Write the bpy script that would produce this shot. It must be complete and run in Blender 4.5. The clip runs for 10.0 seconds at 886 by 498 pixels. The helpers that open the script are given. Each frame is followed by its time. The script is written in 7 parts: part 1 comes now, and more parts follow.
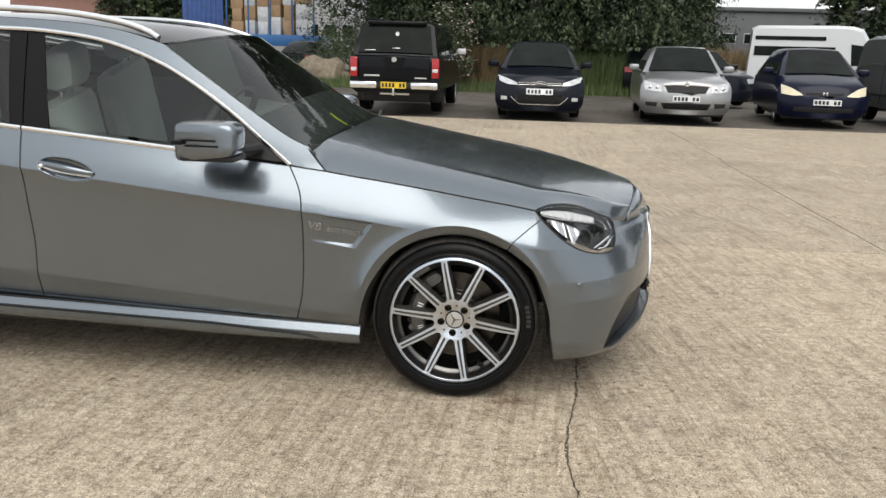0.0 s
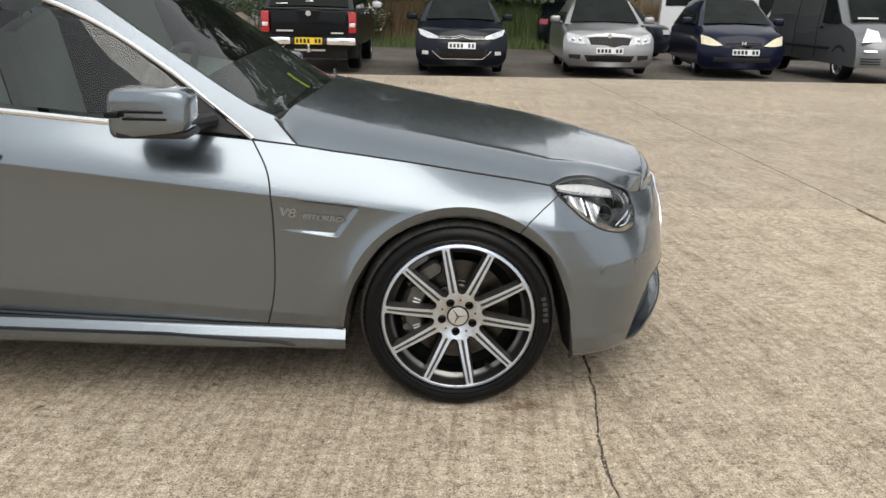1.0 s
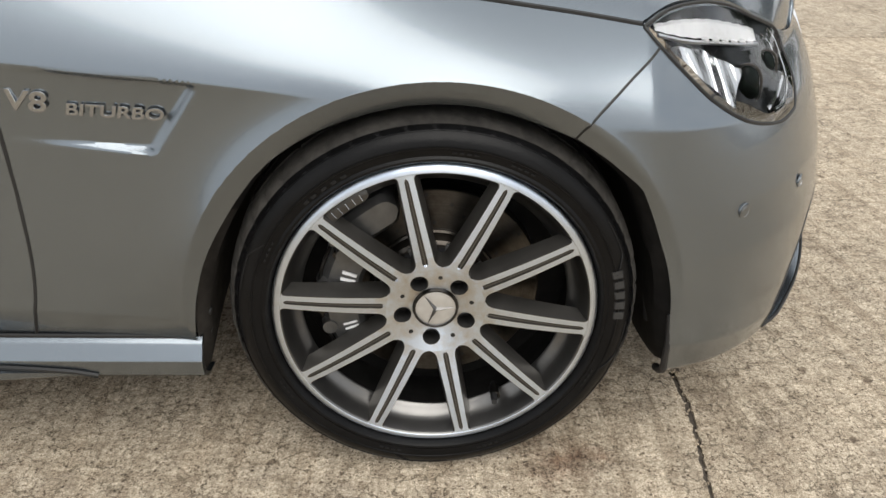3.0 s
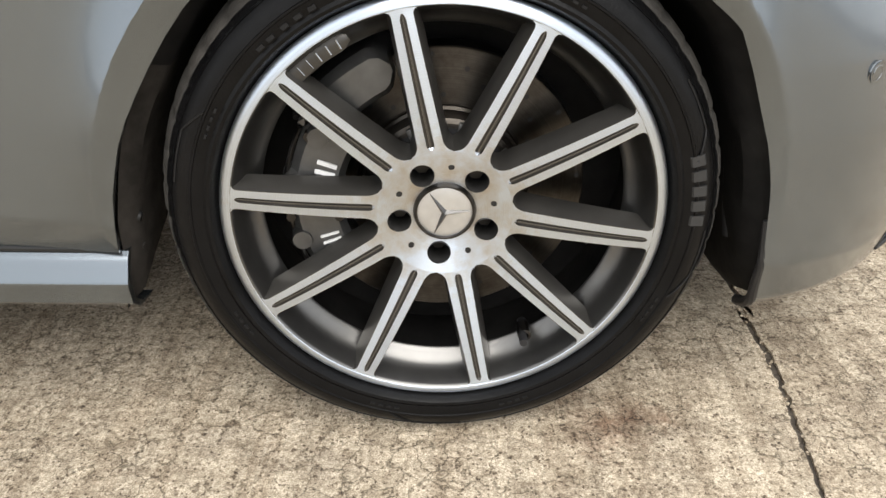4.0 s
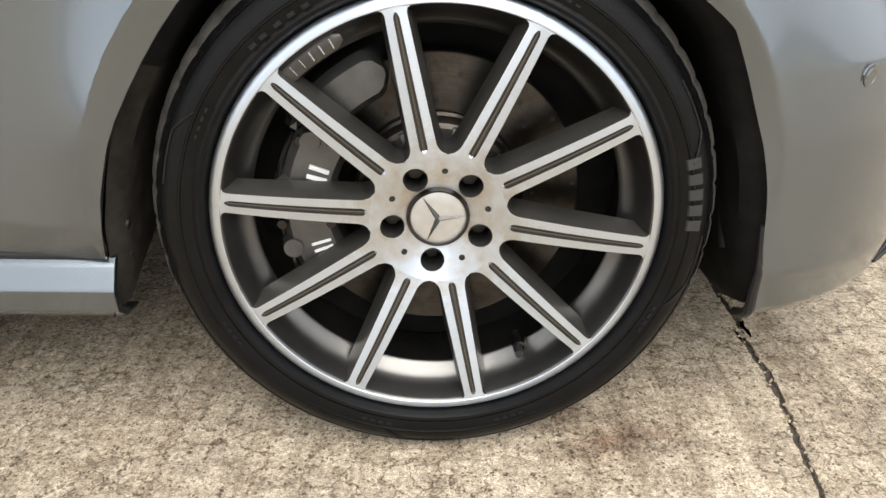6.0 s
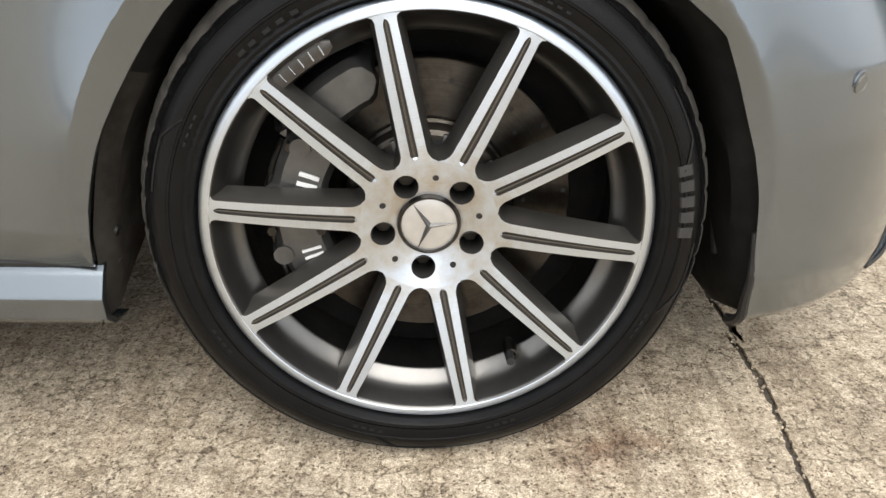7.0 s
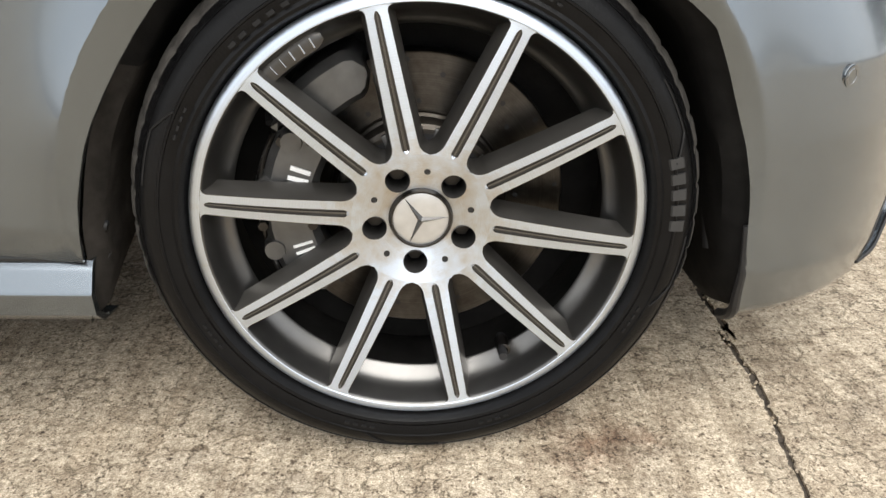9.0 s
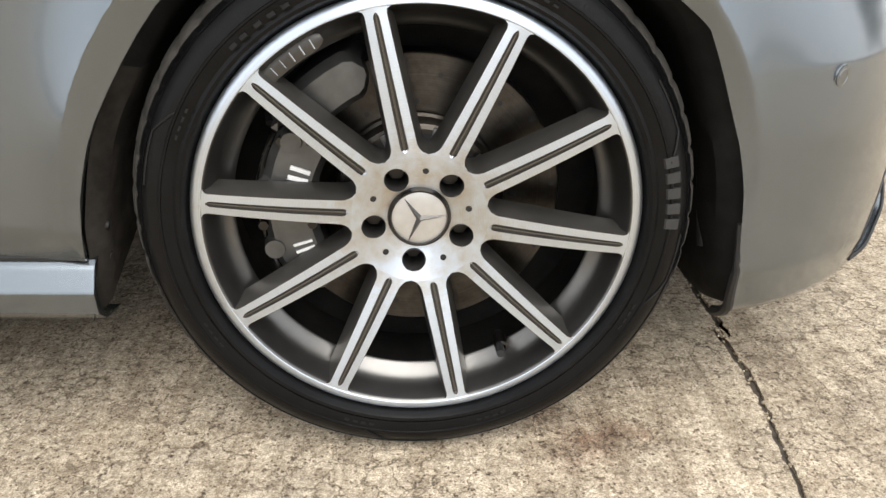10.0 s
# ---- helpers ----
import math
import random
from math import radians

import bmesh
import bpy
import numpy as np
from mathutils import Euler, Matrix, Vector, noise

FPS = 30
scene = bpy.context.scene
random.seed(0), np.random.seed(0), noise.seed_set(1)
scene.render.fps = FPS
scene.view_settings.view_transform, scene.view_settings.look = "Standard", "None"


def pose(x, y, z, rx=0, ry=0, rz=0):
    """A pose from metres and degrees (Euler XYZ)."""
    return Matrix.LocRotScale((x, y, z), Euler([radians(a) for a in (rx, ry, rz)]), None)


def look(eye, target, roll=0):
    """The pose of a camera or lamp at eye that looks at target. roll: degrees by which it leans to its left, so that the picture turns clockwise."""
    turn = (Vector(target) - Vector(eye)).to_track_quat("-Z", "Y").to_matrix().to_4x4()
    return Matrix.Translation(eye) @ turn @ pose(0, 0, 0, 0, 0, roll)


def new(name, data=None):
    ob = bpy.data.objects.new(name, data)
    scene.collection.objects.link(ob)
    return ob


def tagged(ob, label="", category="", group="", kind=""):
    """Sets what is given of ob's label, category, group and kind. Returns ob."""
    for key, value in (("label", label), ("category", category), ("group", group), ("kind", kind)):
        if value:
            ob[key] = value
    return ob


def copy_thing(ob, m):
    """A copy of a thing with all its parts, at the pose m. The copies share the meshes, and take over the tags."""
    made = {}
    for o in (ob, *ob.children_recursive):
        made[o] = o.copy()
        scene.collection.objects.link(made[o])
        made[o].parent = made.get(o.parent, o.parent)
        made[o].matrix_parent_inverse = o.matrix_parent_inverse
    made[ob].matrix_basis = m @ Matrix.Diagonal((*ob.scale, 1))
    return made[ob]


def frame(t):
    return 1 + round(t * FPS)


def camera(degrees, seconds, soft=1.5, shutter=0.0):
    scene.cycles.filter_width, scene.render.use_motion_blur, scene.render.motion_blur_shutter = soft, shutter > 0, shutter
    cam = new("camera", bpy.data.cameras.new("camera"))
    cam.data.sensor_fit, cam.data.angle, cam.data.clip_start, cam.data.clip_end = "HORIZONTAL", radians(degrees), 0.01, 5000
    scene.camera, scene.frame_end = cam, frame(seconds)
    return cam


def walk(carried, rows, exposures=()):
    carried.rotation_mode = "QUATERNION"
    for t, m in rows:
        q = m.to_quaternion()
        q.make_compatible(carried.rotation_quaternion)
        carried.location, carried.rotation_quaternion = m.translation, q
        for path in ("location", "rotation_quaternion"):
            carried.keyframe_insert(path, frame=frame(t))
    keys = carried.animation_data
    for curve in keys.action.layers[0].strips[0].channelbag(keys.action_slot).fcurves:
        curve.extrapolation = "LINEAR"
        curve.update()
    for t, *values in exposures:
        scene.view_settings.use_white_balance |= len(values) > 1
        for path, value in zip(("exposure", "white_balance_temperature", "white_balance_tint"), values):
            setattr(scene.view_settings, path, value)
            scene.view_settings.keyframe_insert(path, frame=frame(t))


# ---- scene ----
cam = camera(57.1, 10.0)
PATH = [
    (0, (0.238, -0.163, 1.359), (0.053, 1.77, 0.883), 1.6),
    (0.5, (0.042, 0.062, 1.347), (-0.004, 1.993, 0.829), 1.3),
    (1, (-0.101, 0.33, 1.323), (-0.066, 2.246, 0.75), 1.1),
    (1.5, (-0.132, 0.597, 1.315), (-0.054, 2.48, 0.645), 1.0),
    (2, (-0.11, 0.978, 1.304), (-0.016, 2.847, 0.598), 0.9),
    (2.5, (-0.099, 1.404, 1.192), (-0.004, 3.254, 0.437), 0.9),
    (2.8, (-0.062, 1.641, 1.123), (0.013, 3.431, 0.233), 0.6),
    (3, (-0.048, 1.781, 1.04), (0.045, 3.531, 0.076), 0.8),
    (3.1, (-0.017, 1.833, 1.027), (0.037, 3.558, 0.016), 0.2),
    (3.2, (-0.035, 1.865, 0.979), (0.049, 3.596, -0.018), 0.7),
    (4.3, (-0.03, 2.046, 0.75), (0.029, 3.781, -0.244), 0.3),
    (4.5, (-0.027, 2.036, 0.743), (0.035, 3.786, -0.222), 0.3),
    (5, (-0.03, 2.02, 0.727), (0.042, 3.794, -0.193), 0.4),
    (5.5, (-0.034, 2.017, 0.709), (0.043, 3.805, -0.183), 0.5),
    (7, (-0.029, 2.025, 0.712), (0.066, 3.82, -0.165), 0.7),
    (7.5, (-0.022, 2.026, 0.713), (0.078, 3.824, -0.158), 0.7),
    (8, (-0.021, 2.012, 0.712), (0.083, 3.809, -0.159), 0.7),
    (8.5, (-0.028, 2.016, 0.704), (0.079, 3.816, -0.162), 0.7),
    (9, (-0.029, 2.021, 0.698), (0.086, 3.822, -0.164), 0.8),
    (9.5, (-0.039, 2.006, 0.696), (0.079, 3.809, -0.162), 0.8),
    (10, (-0.033, 2.009, 0.701), (0.093, 3.81, -0.16), 0.8),
]
walk(cam, [(t, look(eye, target, roll)) for t, eye, target, roll in PATH],
     [(0.0, 0.16), (2.0, 0.18), (3.0, 0.28), (4.4, 0.80), (10.0, 0.80)])

# ---- light ----
world = bpy.data.worlds.new("world")
scene.world = world
world.use_nodes = True
wn, wl = world.node_tree.nodes, world.node_tree.links
SUN_EL, SUN_ROT = 52.0, 168.0
sky = wn.new("ShaderNodeTexSky")
sky.sky_type, sky.sun_disc = "NISHITA", False
sky.sun_elevation, sky.sun_rotation = radians(SUN_EL), radians(SUN_ROT)
wtc = wn.new("ShaderNodeTexCoord")
wmap = wn.new("ShaderNodeMapping")
wmap.inputs["Scale"].default_value = (1.0, 1.0, 2.2)
wnoise = wn.new("ShaderNodeTexNoise")
wnoise.inputs["Scale"].default_value, wnoise.inputs["Detail"].default_value = 2.6, 7.0
wnoise.inputs["Roughness"].default_value = 0.55
wramp = wn.new("ShaderNodeValToRGB")
wramp.color_ramp.elements[0].position, wramp.color_ramp.elements[1].position = 0.30, 0.53
wramp.color_ramp.elements[0].color = (0.60, 0.60, 0.60, 1)
wmix = wn.new("ShaderNodeMix")
wmix.data_type = "RGBA"
wmix.inputs["B"].default_value = (9.6, 9.75, 9.9, 1)
bg = wn["Background"]
bg.inputs["Strength"].default_value = 0.1
wl.new(wtc.outputs["Generated"], wmap.inputs["Vector"])
wl.new(wmap.outputs["Vector"], wnoise.inputs["Vector"])
wl.new(wnoise.outputs["Fac"], wramp.inputs["Fac"])
wl.new(wramp.outputs["Color"], wmix.inputs["Factor"])
wl.new(sky.outputs["Color"], wmix.inputs["A"])
wl.new(wmix.outputs["Result"], bg.inputs["Color"])
sun = new("sun", bpy.data.lights.new("sun", "SUN"))
sun.data.energy, sun.data.angle, sun.data.color = 1.9, radians(50), (1.0, 0.96, 0.90)
sun.matrix_basis = pose(0, 0, 30, 90 - SUN_EL, 0, 180 - SUN_ROT)


# ---- materials ----
def material(name, colour, rough=0.5, metal=0.0, coat=0.0, vary=0.15, grain=(40.0, 6.0), bump=0.0, bump_scale=120.0,
             spec=0.5, trans=0.0, emit=0.0, space="Object"):
    """A Principled surface whose colour wanders at two scales, with fine relief."""
    m = bpy.data.materials.new(name)
    m.use_nodes = True
    n, l = m.node_tree.nodes, m.node_tree.links
    p = n["Principled BSDF"]
    p.inputs["Roughness"].default_value, p.inputs["Metallic"].default_value = rough, metal
    p.inputs["Coat Weight"].default_value, p.inputs["Coat Roughness"].default_value = coat, 0.09
    p.inputs["Specular IOR Level"].default_value = spec
    p.inputs["Transmission Weight"].default_value = trans
    p.inputs["Base Color"].default_value = (*colour, 1)
    if emit:
        p.inputs["Emission Color"].default_value, p.inputs["Emission Strength"].default_value = (*colour, 1), emit
    tc = n.new("ShaderNodeTexCoord")
    if vary:
        a, b = n.new("ShaderNodeTexNoise"), n.new("ShaderNodeTexNoise")
        a.inputs["Scale"].default_value, b.inputs["Scale"].default_value = grain
        a.inputs["Detail"].default_value = b.inputs["Detail"].default_value = 5
        l.new(tc.outputs[space], a.inputs["Vector"])
        l.new(tc.outputs[space], b.inputs["Vector"])
        add = n.new("ShaderNodeMath")
        add.operation = "ADD"
        l.new(a.outputs["Fac"], add.inputs[0])
        l.new(b.outputs["Fac"], add.inputs[1])
        ramp = n.new("ShaderNodeMapRange")
        ramp.inputs["From Min"].default_value, ramp.inputs["From Max"].default_value = 0.6, 1.4
        ramp.inputs["To Min"].default_value, ramp.inputs["To Max"].default_value = 1 - vary, 1 + vary
        l.new(add.outputs[0], ramp.inputs["Value"])
        mul = n.new("ShaderNodeVectorMath")
        mul.operation = "SCALE"
        mul.inputs[0].default_value = colour
        l.new(ramp.outputs["Result"], mul.inputs["Scale"])
        l.new(mul.outputs["Vector"], p.inputs["Base Color"])
    if bump:
        bn, bm_ = n.new("ShaderNodeTexNoise"), n.new("ShaderNodeBump")
        bn.inputs["Scale"].default_value, bn.inputs["Detail"].default_value = bump_scale, 6
        bm_.inputs["Strength"].default_value, bm_.inputs["Distance"].default_value = bump, 0.002
        l.new(tc.outputs[space], bn.inputs["Vector"])
        l.new(bn.outputs["Fac"], bm_.inputs["Height"])
        l.new(bm_.outputs["Normal"], p.inputs["Normal"])
    return m


def car_paint(name, colour, rough=0.34, metal=0.85, coat=0.7, spec=0.5, coat_rough=0.025):
    m = material(name, colour, rough, metal, coat, spec=spec, vary=0.035, grain=(900.0, 3.0))
    m.node_tree.nodes["Principled BSDF"].inputs["Coat Roughness"].default_value = coat_rough
    return m


PAINT = car_paint("grey_metallic_paint", (0.180, 0.206, 0.230), 0.27, 0.95, 0.75, coat_rough=0.085)
EMBLEM = material("dark_chrome_lettering", (0.34, 0.35, 0.36), 0.22, 1.0, vary=0.05)
CHROME = material("bright_chrome", (0.85, 0.86, 0.87), 0.10, 1.0, vary=0.04, grain=(60, 8))
ALU = material("satin_aluminium", (0.72, 0.73, 0.74), 0.28, 1.0, vary=0.05, grain=(60, 8))
BLACK = material("black_plastic", (0.018, 0.018, 0.019), 0.45, spec=0.3, vary=0.3, grain=(60, 7), bump=0.15, bump_scale=500)
# housing plastic; its black also paints the shade deep in the wheel barrel
LINER_AND_SHADE = material("dusty_liner_and_barrel_shade", (0.012, 0.0115, 0.011), 0.8, spec=0.15, vary=0.7, grain=(30, 7), bump=0.5, bump_scale=80)
DUSTY = material("dust_caked_plastic", (0.030, 0.027, 0.024), 0.9, spec=0.1, vary=0.75, grain=(34, 9), bump=0.7, bump_scale=60)
BOLTWELL = material("dark_bolt_well", (0.03, 0.029, 0.028), 0.6, 0.3, vary=0.3)
SEAL = material("black_rubber_seal", (0.012, 0.012, 0.012), 0.5, vary=0.2)
GLOSSBLACK = material("gloss_black_trim", (0.007, 0.007, 0.008), 0.35, spec=0.12, vary=0.1)
RUBBER = material("tyre_rubber", (0.0042, 0.0042, 0.0045), 0.33, spec=0.16, vary=0.4, grain=(45, 9), bump=0.25, bump_scale=260)
MOULDED = material("faint_moulded_rubber", (0.011, 0.011, 0.0112), 0.55, spec=0.2, vary=0.3, grain=(80, 20))
LETTER = material("raised_tyre_rubber", (0.022, 0.022, 0.022), 0.60, vary=0.3, grain=(80, 20))
TREAD = material("dusty_tread_rubber", (0.036, 0.033, 0.029), 0.85, vary=0.6, grain=(70, 14), bump=0.6, bump_scale=160)
WHITE = material("white_lettering", (0.8, 0.8, 0.8), 0.5, vary=0.05)
IRON = material("brake_iron", (0.052, 0.049, 0.046), 0.28, 0.95, vary=0.25, grain=(60, 9), bump=0.05, bump_scale=300)
CALIPER = material("caliper_grey", (0.125, 0.125, 0.124), 0.34, 0.7, vary=0.35, grain=(40, 9), bump=0.15)
DARKMETAL = material("wheel_dark_paint", (0.060, 0.057, 0.053), 0.33, 0.5, coat=0.15, vary=0.28, grain=(30, 8))
BARREL = material("wheel_barrel", (0.160, 0.157, 0.152), 0.30, 0.95, vary=0.15, grain=(40, 8))
LEATHER = material("pale_grey_leather", (0.22, 0.25, 0.235), 0.55, vary=0.12, bump=0.2, bump_scale=300)
CABIN = material("dark_cabin_trim", (0.03, 0.03, 0.032), 0.7, vary=0.2, bump=0.1)
HI_VIS = material("yellow_strap", (0.62, 0.68, 0.05), 0.6, vary=0.2)


def machined(name, stain=(0.53, 0.50, 0.45), clean=(0.70, 0.79, 0.92), gloss=(0.27, 0.38), aniso=0.85, reach_at=(0.045, 0.15), turns=1400):
    """Lathe-turned metal with brown brake-dust staining in blotches."""
    m = material(name, (0.6, 0.6, 0.6), 0.3, 1.0, vary=0)
    n, l = m.node_tree.nodes, m.node_tree.links
    p = n["Principled BSDF"]
    tc = n.new("ShaderNodeTexCoord")
    sep = n.new("ShaderNodeSeparateXYZ")
    l.new(tc.outputs["Object"], sep.inputs[0])
    com = n.new("ShaderNodeCombineXYZ")
    l.new(sep.outputs["X"], com.inputs["X"])
    l.new(sep.outputs["Z"], com.inputs["Y"])
    leng = n.new("ShaderNodeVectorMath")
    leng.operation = "LENGTH"
    l.new(com.outputs[0], leng.inputs[0])
    ring = n.new("ShaderNodeTexNoise")
    ring.noise_dimensions = "1D"
    ring.inputs["Scale"].default_value, ring.inputs["Detail"].default_value = turns, 3
    l.new(leng.outputs["Value"], ring.inputs["W"])
    mr = n.new("ShaderNodeMapRange")
    mr.inputs["To Min"].default_value, mr.inputs["To Max"].default_value = gloss
    l.new(ring.outputs["Fac"], mr.inputs["Value"])
    l.new(mr.outputs["Result"], p.inputs["Roughness"])
    st = n.new("ShaderNodeTexNoise")
    st.inputs["Scale"].default_value, st.inputs["Detail"].default_value, st.inputs["Roughness"].default_value = 26, 8, 0.65
    l.new(tc.outputs["Object"], st.inputs["Vector"])
    sr = n.new("ShaderNodeValToRGB")
    sr.color_ramp.elements[0].position, sr.color_ramp.elements[0].color = 0.30, (0, 0, 0, 1)
    sr.color_ramp.elements[1].position, sr.color_ramp.elements[1].color = 0.62, (1, 1, 1, 1)
    reach = n.new("ShaderNodeMapRange")
    reach.inputs["From Min"].default_value, reach.inputs["From Max"].default_value = reach_at
    reach.inputs["To Min"].default_value, reach.inputs["To Max"].default_value = -0.06, 0.22
    l.new(leng.outputs["Value"], reach.inputs["Value"])
    off = n.new("ShaderNodeMath")
    off.operation = "ADD"
    l.new(st.outputs["Fac"], off.inputs[0])
    l.new(reach.outputs["Result"], off.inputs[1])
    l.new(off.outputs[0], sr.inputs["Fac"])
    mx = n.new("ShaderNodeMix")
    mx.data_type = "RGBA"
    mx.inputs["A"].default_value, mx.inputs["B"].default_value = (*stain, 1), (*clean, 1)
    l.new(sr.outputs["Color"], mx.inputs["Factor"])
    # faint turning lines
    lines = n.new("ShaderNodeMapRange")
    lines.inputs["From Min"].default_value, lines.inputs["From Max"].default_value = 0.3, 0.7
    lines.inputs["To Min"].default_value, lines.inputs["To Max"].default_value = 0.86, 1.06
    l.new(ring.outputs["Fac"], lines.inputs["Value"])
    shade = n.new("ShaderNodeVectorMath")
    shade.operation = "SCALE"
    l.new(mx.outputs["Result"], shade.inputs[0])
    l.new(lines.outputs["Result"], shade.inputs["Scale"])
    l.new(shade.outputs["Vector"], p.inputs["Base Color"])
    # turned grooves run round the hub, so gloss spreads along the radius
    rad = n.new("ShaderNodeCombineXYZ")
    l.new(sep.outputs["X"], rad.inputs["X"])
    l.new(sep.outputs["Z"], rad.inputs["Z"])
    nrm = n.new("ShaderNodeVectorMath")
    nrm.operation = "NORMALIZE"
    l.new(rad.outputs[0], nrm.inputs[0])
    vt = n.new("ShaderNodeVectorTransform")
    vt.vector_type, vt.convert_from, vt.convert_to = "VECTOR", "OBJECT", "WORLD"
    l.new(nrm.outputs["Vector"], vt.inputs["Vector"])
    l.new(vt.outputs["Vector"], p.inputs["Tangent"])
    p.inputs["Anisotropic"].default_value = aniso
    return m


MACHINED = machined("machined_alloy_face")
DISCFACE = machined("swept_brake_disc", (0.050, 0.043, 0.036), (0.10, 0.092, 0.082), (0.30, 0.46), 0.6, (0.10, 0.40), 480)
CAPMETAL = material("cap_silver", (0.62, 0.63, 0.64), 0.3, 0.8, vary=0.1, grain=(90, 20))


def glass(name, tint=(0.80, 0.88, 0.86), rough=0.0, ior=1.28):
    m = material(name, tint, rough, vary=0, trans=1.0)
    m.node_tree.nodes["Principled BSDF"].inputs["IOR"].default_value = ior
    return m


GLASS = glass("tinted_car_glass", (0.80, 0.90, 0.86), ior=1.55)
SCREEN = glass("tinted_windscreen_glass", (0.42, 0.53, 0.48))
LENS = glass("clear_lamp_lens", (0.95, 0.96, 0.97))
DARKGLASS = material("dark_window_glass", (0.010, 0.013, 0.012), 0.05, coat=0.0, spec=0.05, vary=0.6, grain=(3, 1.2))

ROOFGLASS = material("black_roof_glass", (0.010, 0.011, 0.012), 0.08, spec=0.3, vary=0.2, grain=(3, 1))


# ---- mesh helpers ----
def obj(name, verts, faces, mat=None, parent=None, label="", smooth=True, mats=None, fmat=None):
    me = bpy.data.meshes.new(name)
    me.from_pydata(np.asarray(verts, float).tolist(), [], faces)
    me.update()
    for mm in (mats or [mat]):
        me.materials.append(mm)
    if fmat is not None:
        me.polygons.foreach_set("material_index", fmat)
    if smooth:
        me.polygons.foreach_set("use_smooth", [True] * len(me.polygons))
        if smooth == "edges":
            me.set_sharp_from_angle(angle=radians(35))
    ob = new(name, me)
    if parent:
        ob.parent = parent
    if label:
        ob["label"] = label
    return ob


def part(name, bm, mat, parent, label="", smooth="edges"):
    """Links a bmesh as one mesh object under a thing or part."""
    bmesh.ops.recalc_face_normals(bm, faces=bm.faces)
    me = bpy.data.meshes.new(name)
    bm.to_mesh(me)
    bm.free()
    me.materials.append(mat)
    if smooth:
        me.polygons.foreach_set("use_smooth", [True] * len(me.polygons))
        if smooth == "edges":
            me.set_sharp_from_angle(angle=radians(35))
    ob = new(name, me)
    ob.parent = parent
    if label:
        ob["label"] = label
    return ob


def thing(name, label, category, m=None, group="", kind=""):
    ob = tagged(new(name), label, category, group, kind)
    if m is not None:
        ob.matrix_basis = m
    return ob


def box(bm, x0, x1, y0, y1, z0, z1, bevel=0.0, m=None):
    r = bmesh.ops.create_cube(bm, size=1.0)
    vs = r["verts"]
    bmesh.ops.scale(bm, vec=(x1 - x0, y1 - y0, z1 - z0), verts=vs)
    bmesh.ops.translate(bm, vec=((x0 + x1) / 2, (y0 + y1) / 2, (z0 + z1) / 2), verts=vs)
    if bevel:
        es = list({e for v in vs for e in v.link_edges})
        r2 = bmesh.ops.bevel(bm, geom=es, offset=bevel, segments=2, affect="EDGES", profile=0.5)
        vs = list({v for f in r2["faces"] for v in f.verts} | {v for v in vs if v.is_valid})
    if m is not None:
        bmesh.ops.transform(bm, matrix=m, verts=vs)
    return vs


def boxpart(name, x0, x1, y0, y1, z0, z1, mat, parent, bevel=0.004, label="", m=None):
    bm = bmesh.new()
    box(bm, x0, x1, y0, y1, z0, z1, bevel, m)
    return part(name, bm, mat, parent, label)


def rod(bm, a, b, ra, rb=None, seg=10):
    rb = ra if rb is None else rb
    a, b = Vector(a), Vector(b)
    q = (b - a).to_track_quat("Z", "Y").to_matrix()
    ring = []
    for c, r in ((a, ra), (b, rb)):
        ring.append([bm.verts.new(c + q @ Vector((r * math.cos(6.2832 * k / seg), r * math.sin(6.2832 * k / seg), 0))) for k in range(seg)])
    for k in range(seg):
        bm.faces.new((ring[0][k], ring[0][(k + 1) % seg], ring[1][(k + 1) % seg], ring[1][k]))
    bm.faces.new(ring[0][::-1])
    bm.faces.new(ring[1])


def spline(pts, smooth=True):
    """A curve through points, as a function of 0..1 along its length."""
    p = [np.array(q, float) for q in pts]
    if smooth and len(p) > 2:
        out = []
        for i in range(len(p) - 1):
            a, b, c, d = p[max(i - 1, 0)], p[i], p[i + 1], p[min(i + 2, len(p) - 1)]
            for k in range(12):
                t = k / 12
                out.append(0.5 * (2 * b + (c - a) * t + (2 * a - 5 * b + 4 * c - d) * t * t + (3 * b - a - 3 * c + d) * t ** 3))
        p = out + [p[-1]]
    p = np.array(p)
    s = np.concatenate([[0], np.cumsum(np.linalg.norm(np.diff(p, axis=0), axis=1))])
    s /= s[-1]
    return lambda t: np.array([np.interp(t, s, p[:, k]) for k in range(p.shape[1])])


def line(a, b):
    return spline([a, b], False)


def join_curves(*cs):
    """Several curves end to end, with corners kept."""
    pts = [c(t) for c in cs for t in np.linspace(0, 1, 24)]
    keep = [pts[0]] + [q for p_, q in zip(pts, pts[1:]) if np.linalg.norm(q - p_) > 1e-6]
    return spline(keep, False)


def coons(c0, c1, d0, d1, nu, nv):
    A, B, C, D = c0(0), c0(1), c1(0), c1(1)
    C0 = [c0(i / nu) for i in range(nu + 1)]
    C1 = [c1(i / nu) for i in range(nu + 1)]
    D0 = [d0(j / nv) for j in range(nv + 1)]
    D1 = [d1(j / nv) for j in range(nv + 1)]
    out = []
    for j in range(nv + 1):
        v = j / nv
        for i in range(nu + 1):
            u = i / nu
            out.append((1 - v) * C0[i] + v * C1[i] + (1 - u) * D0[j] + u * D1[j]
                       - ((1 - u) * (1 - v) * A + u * (1 - v) * B + (1 - u) * v * C + u * v * D))
    return out


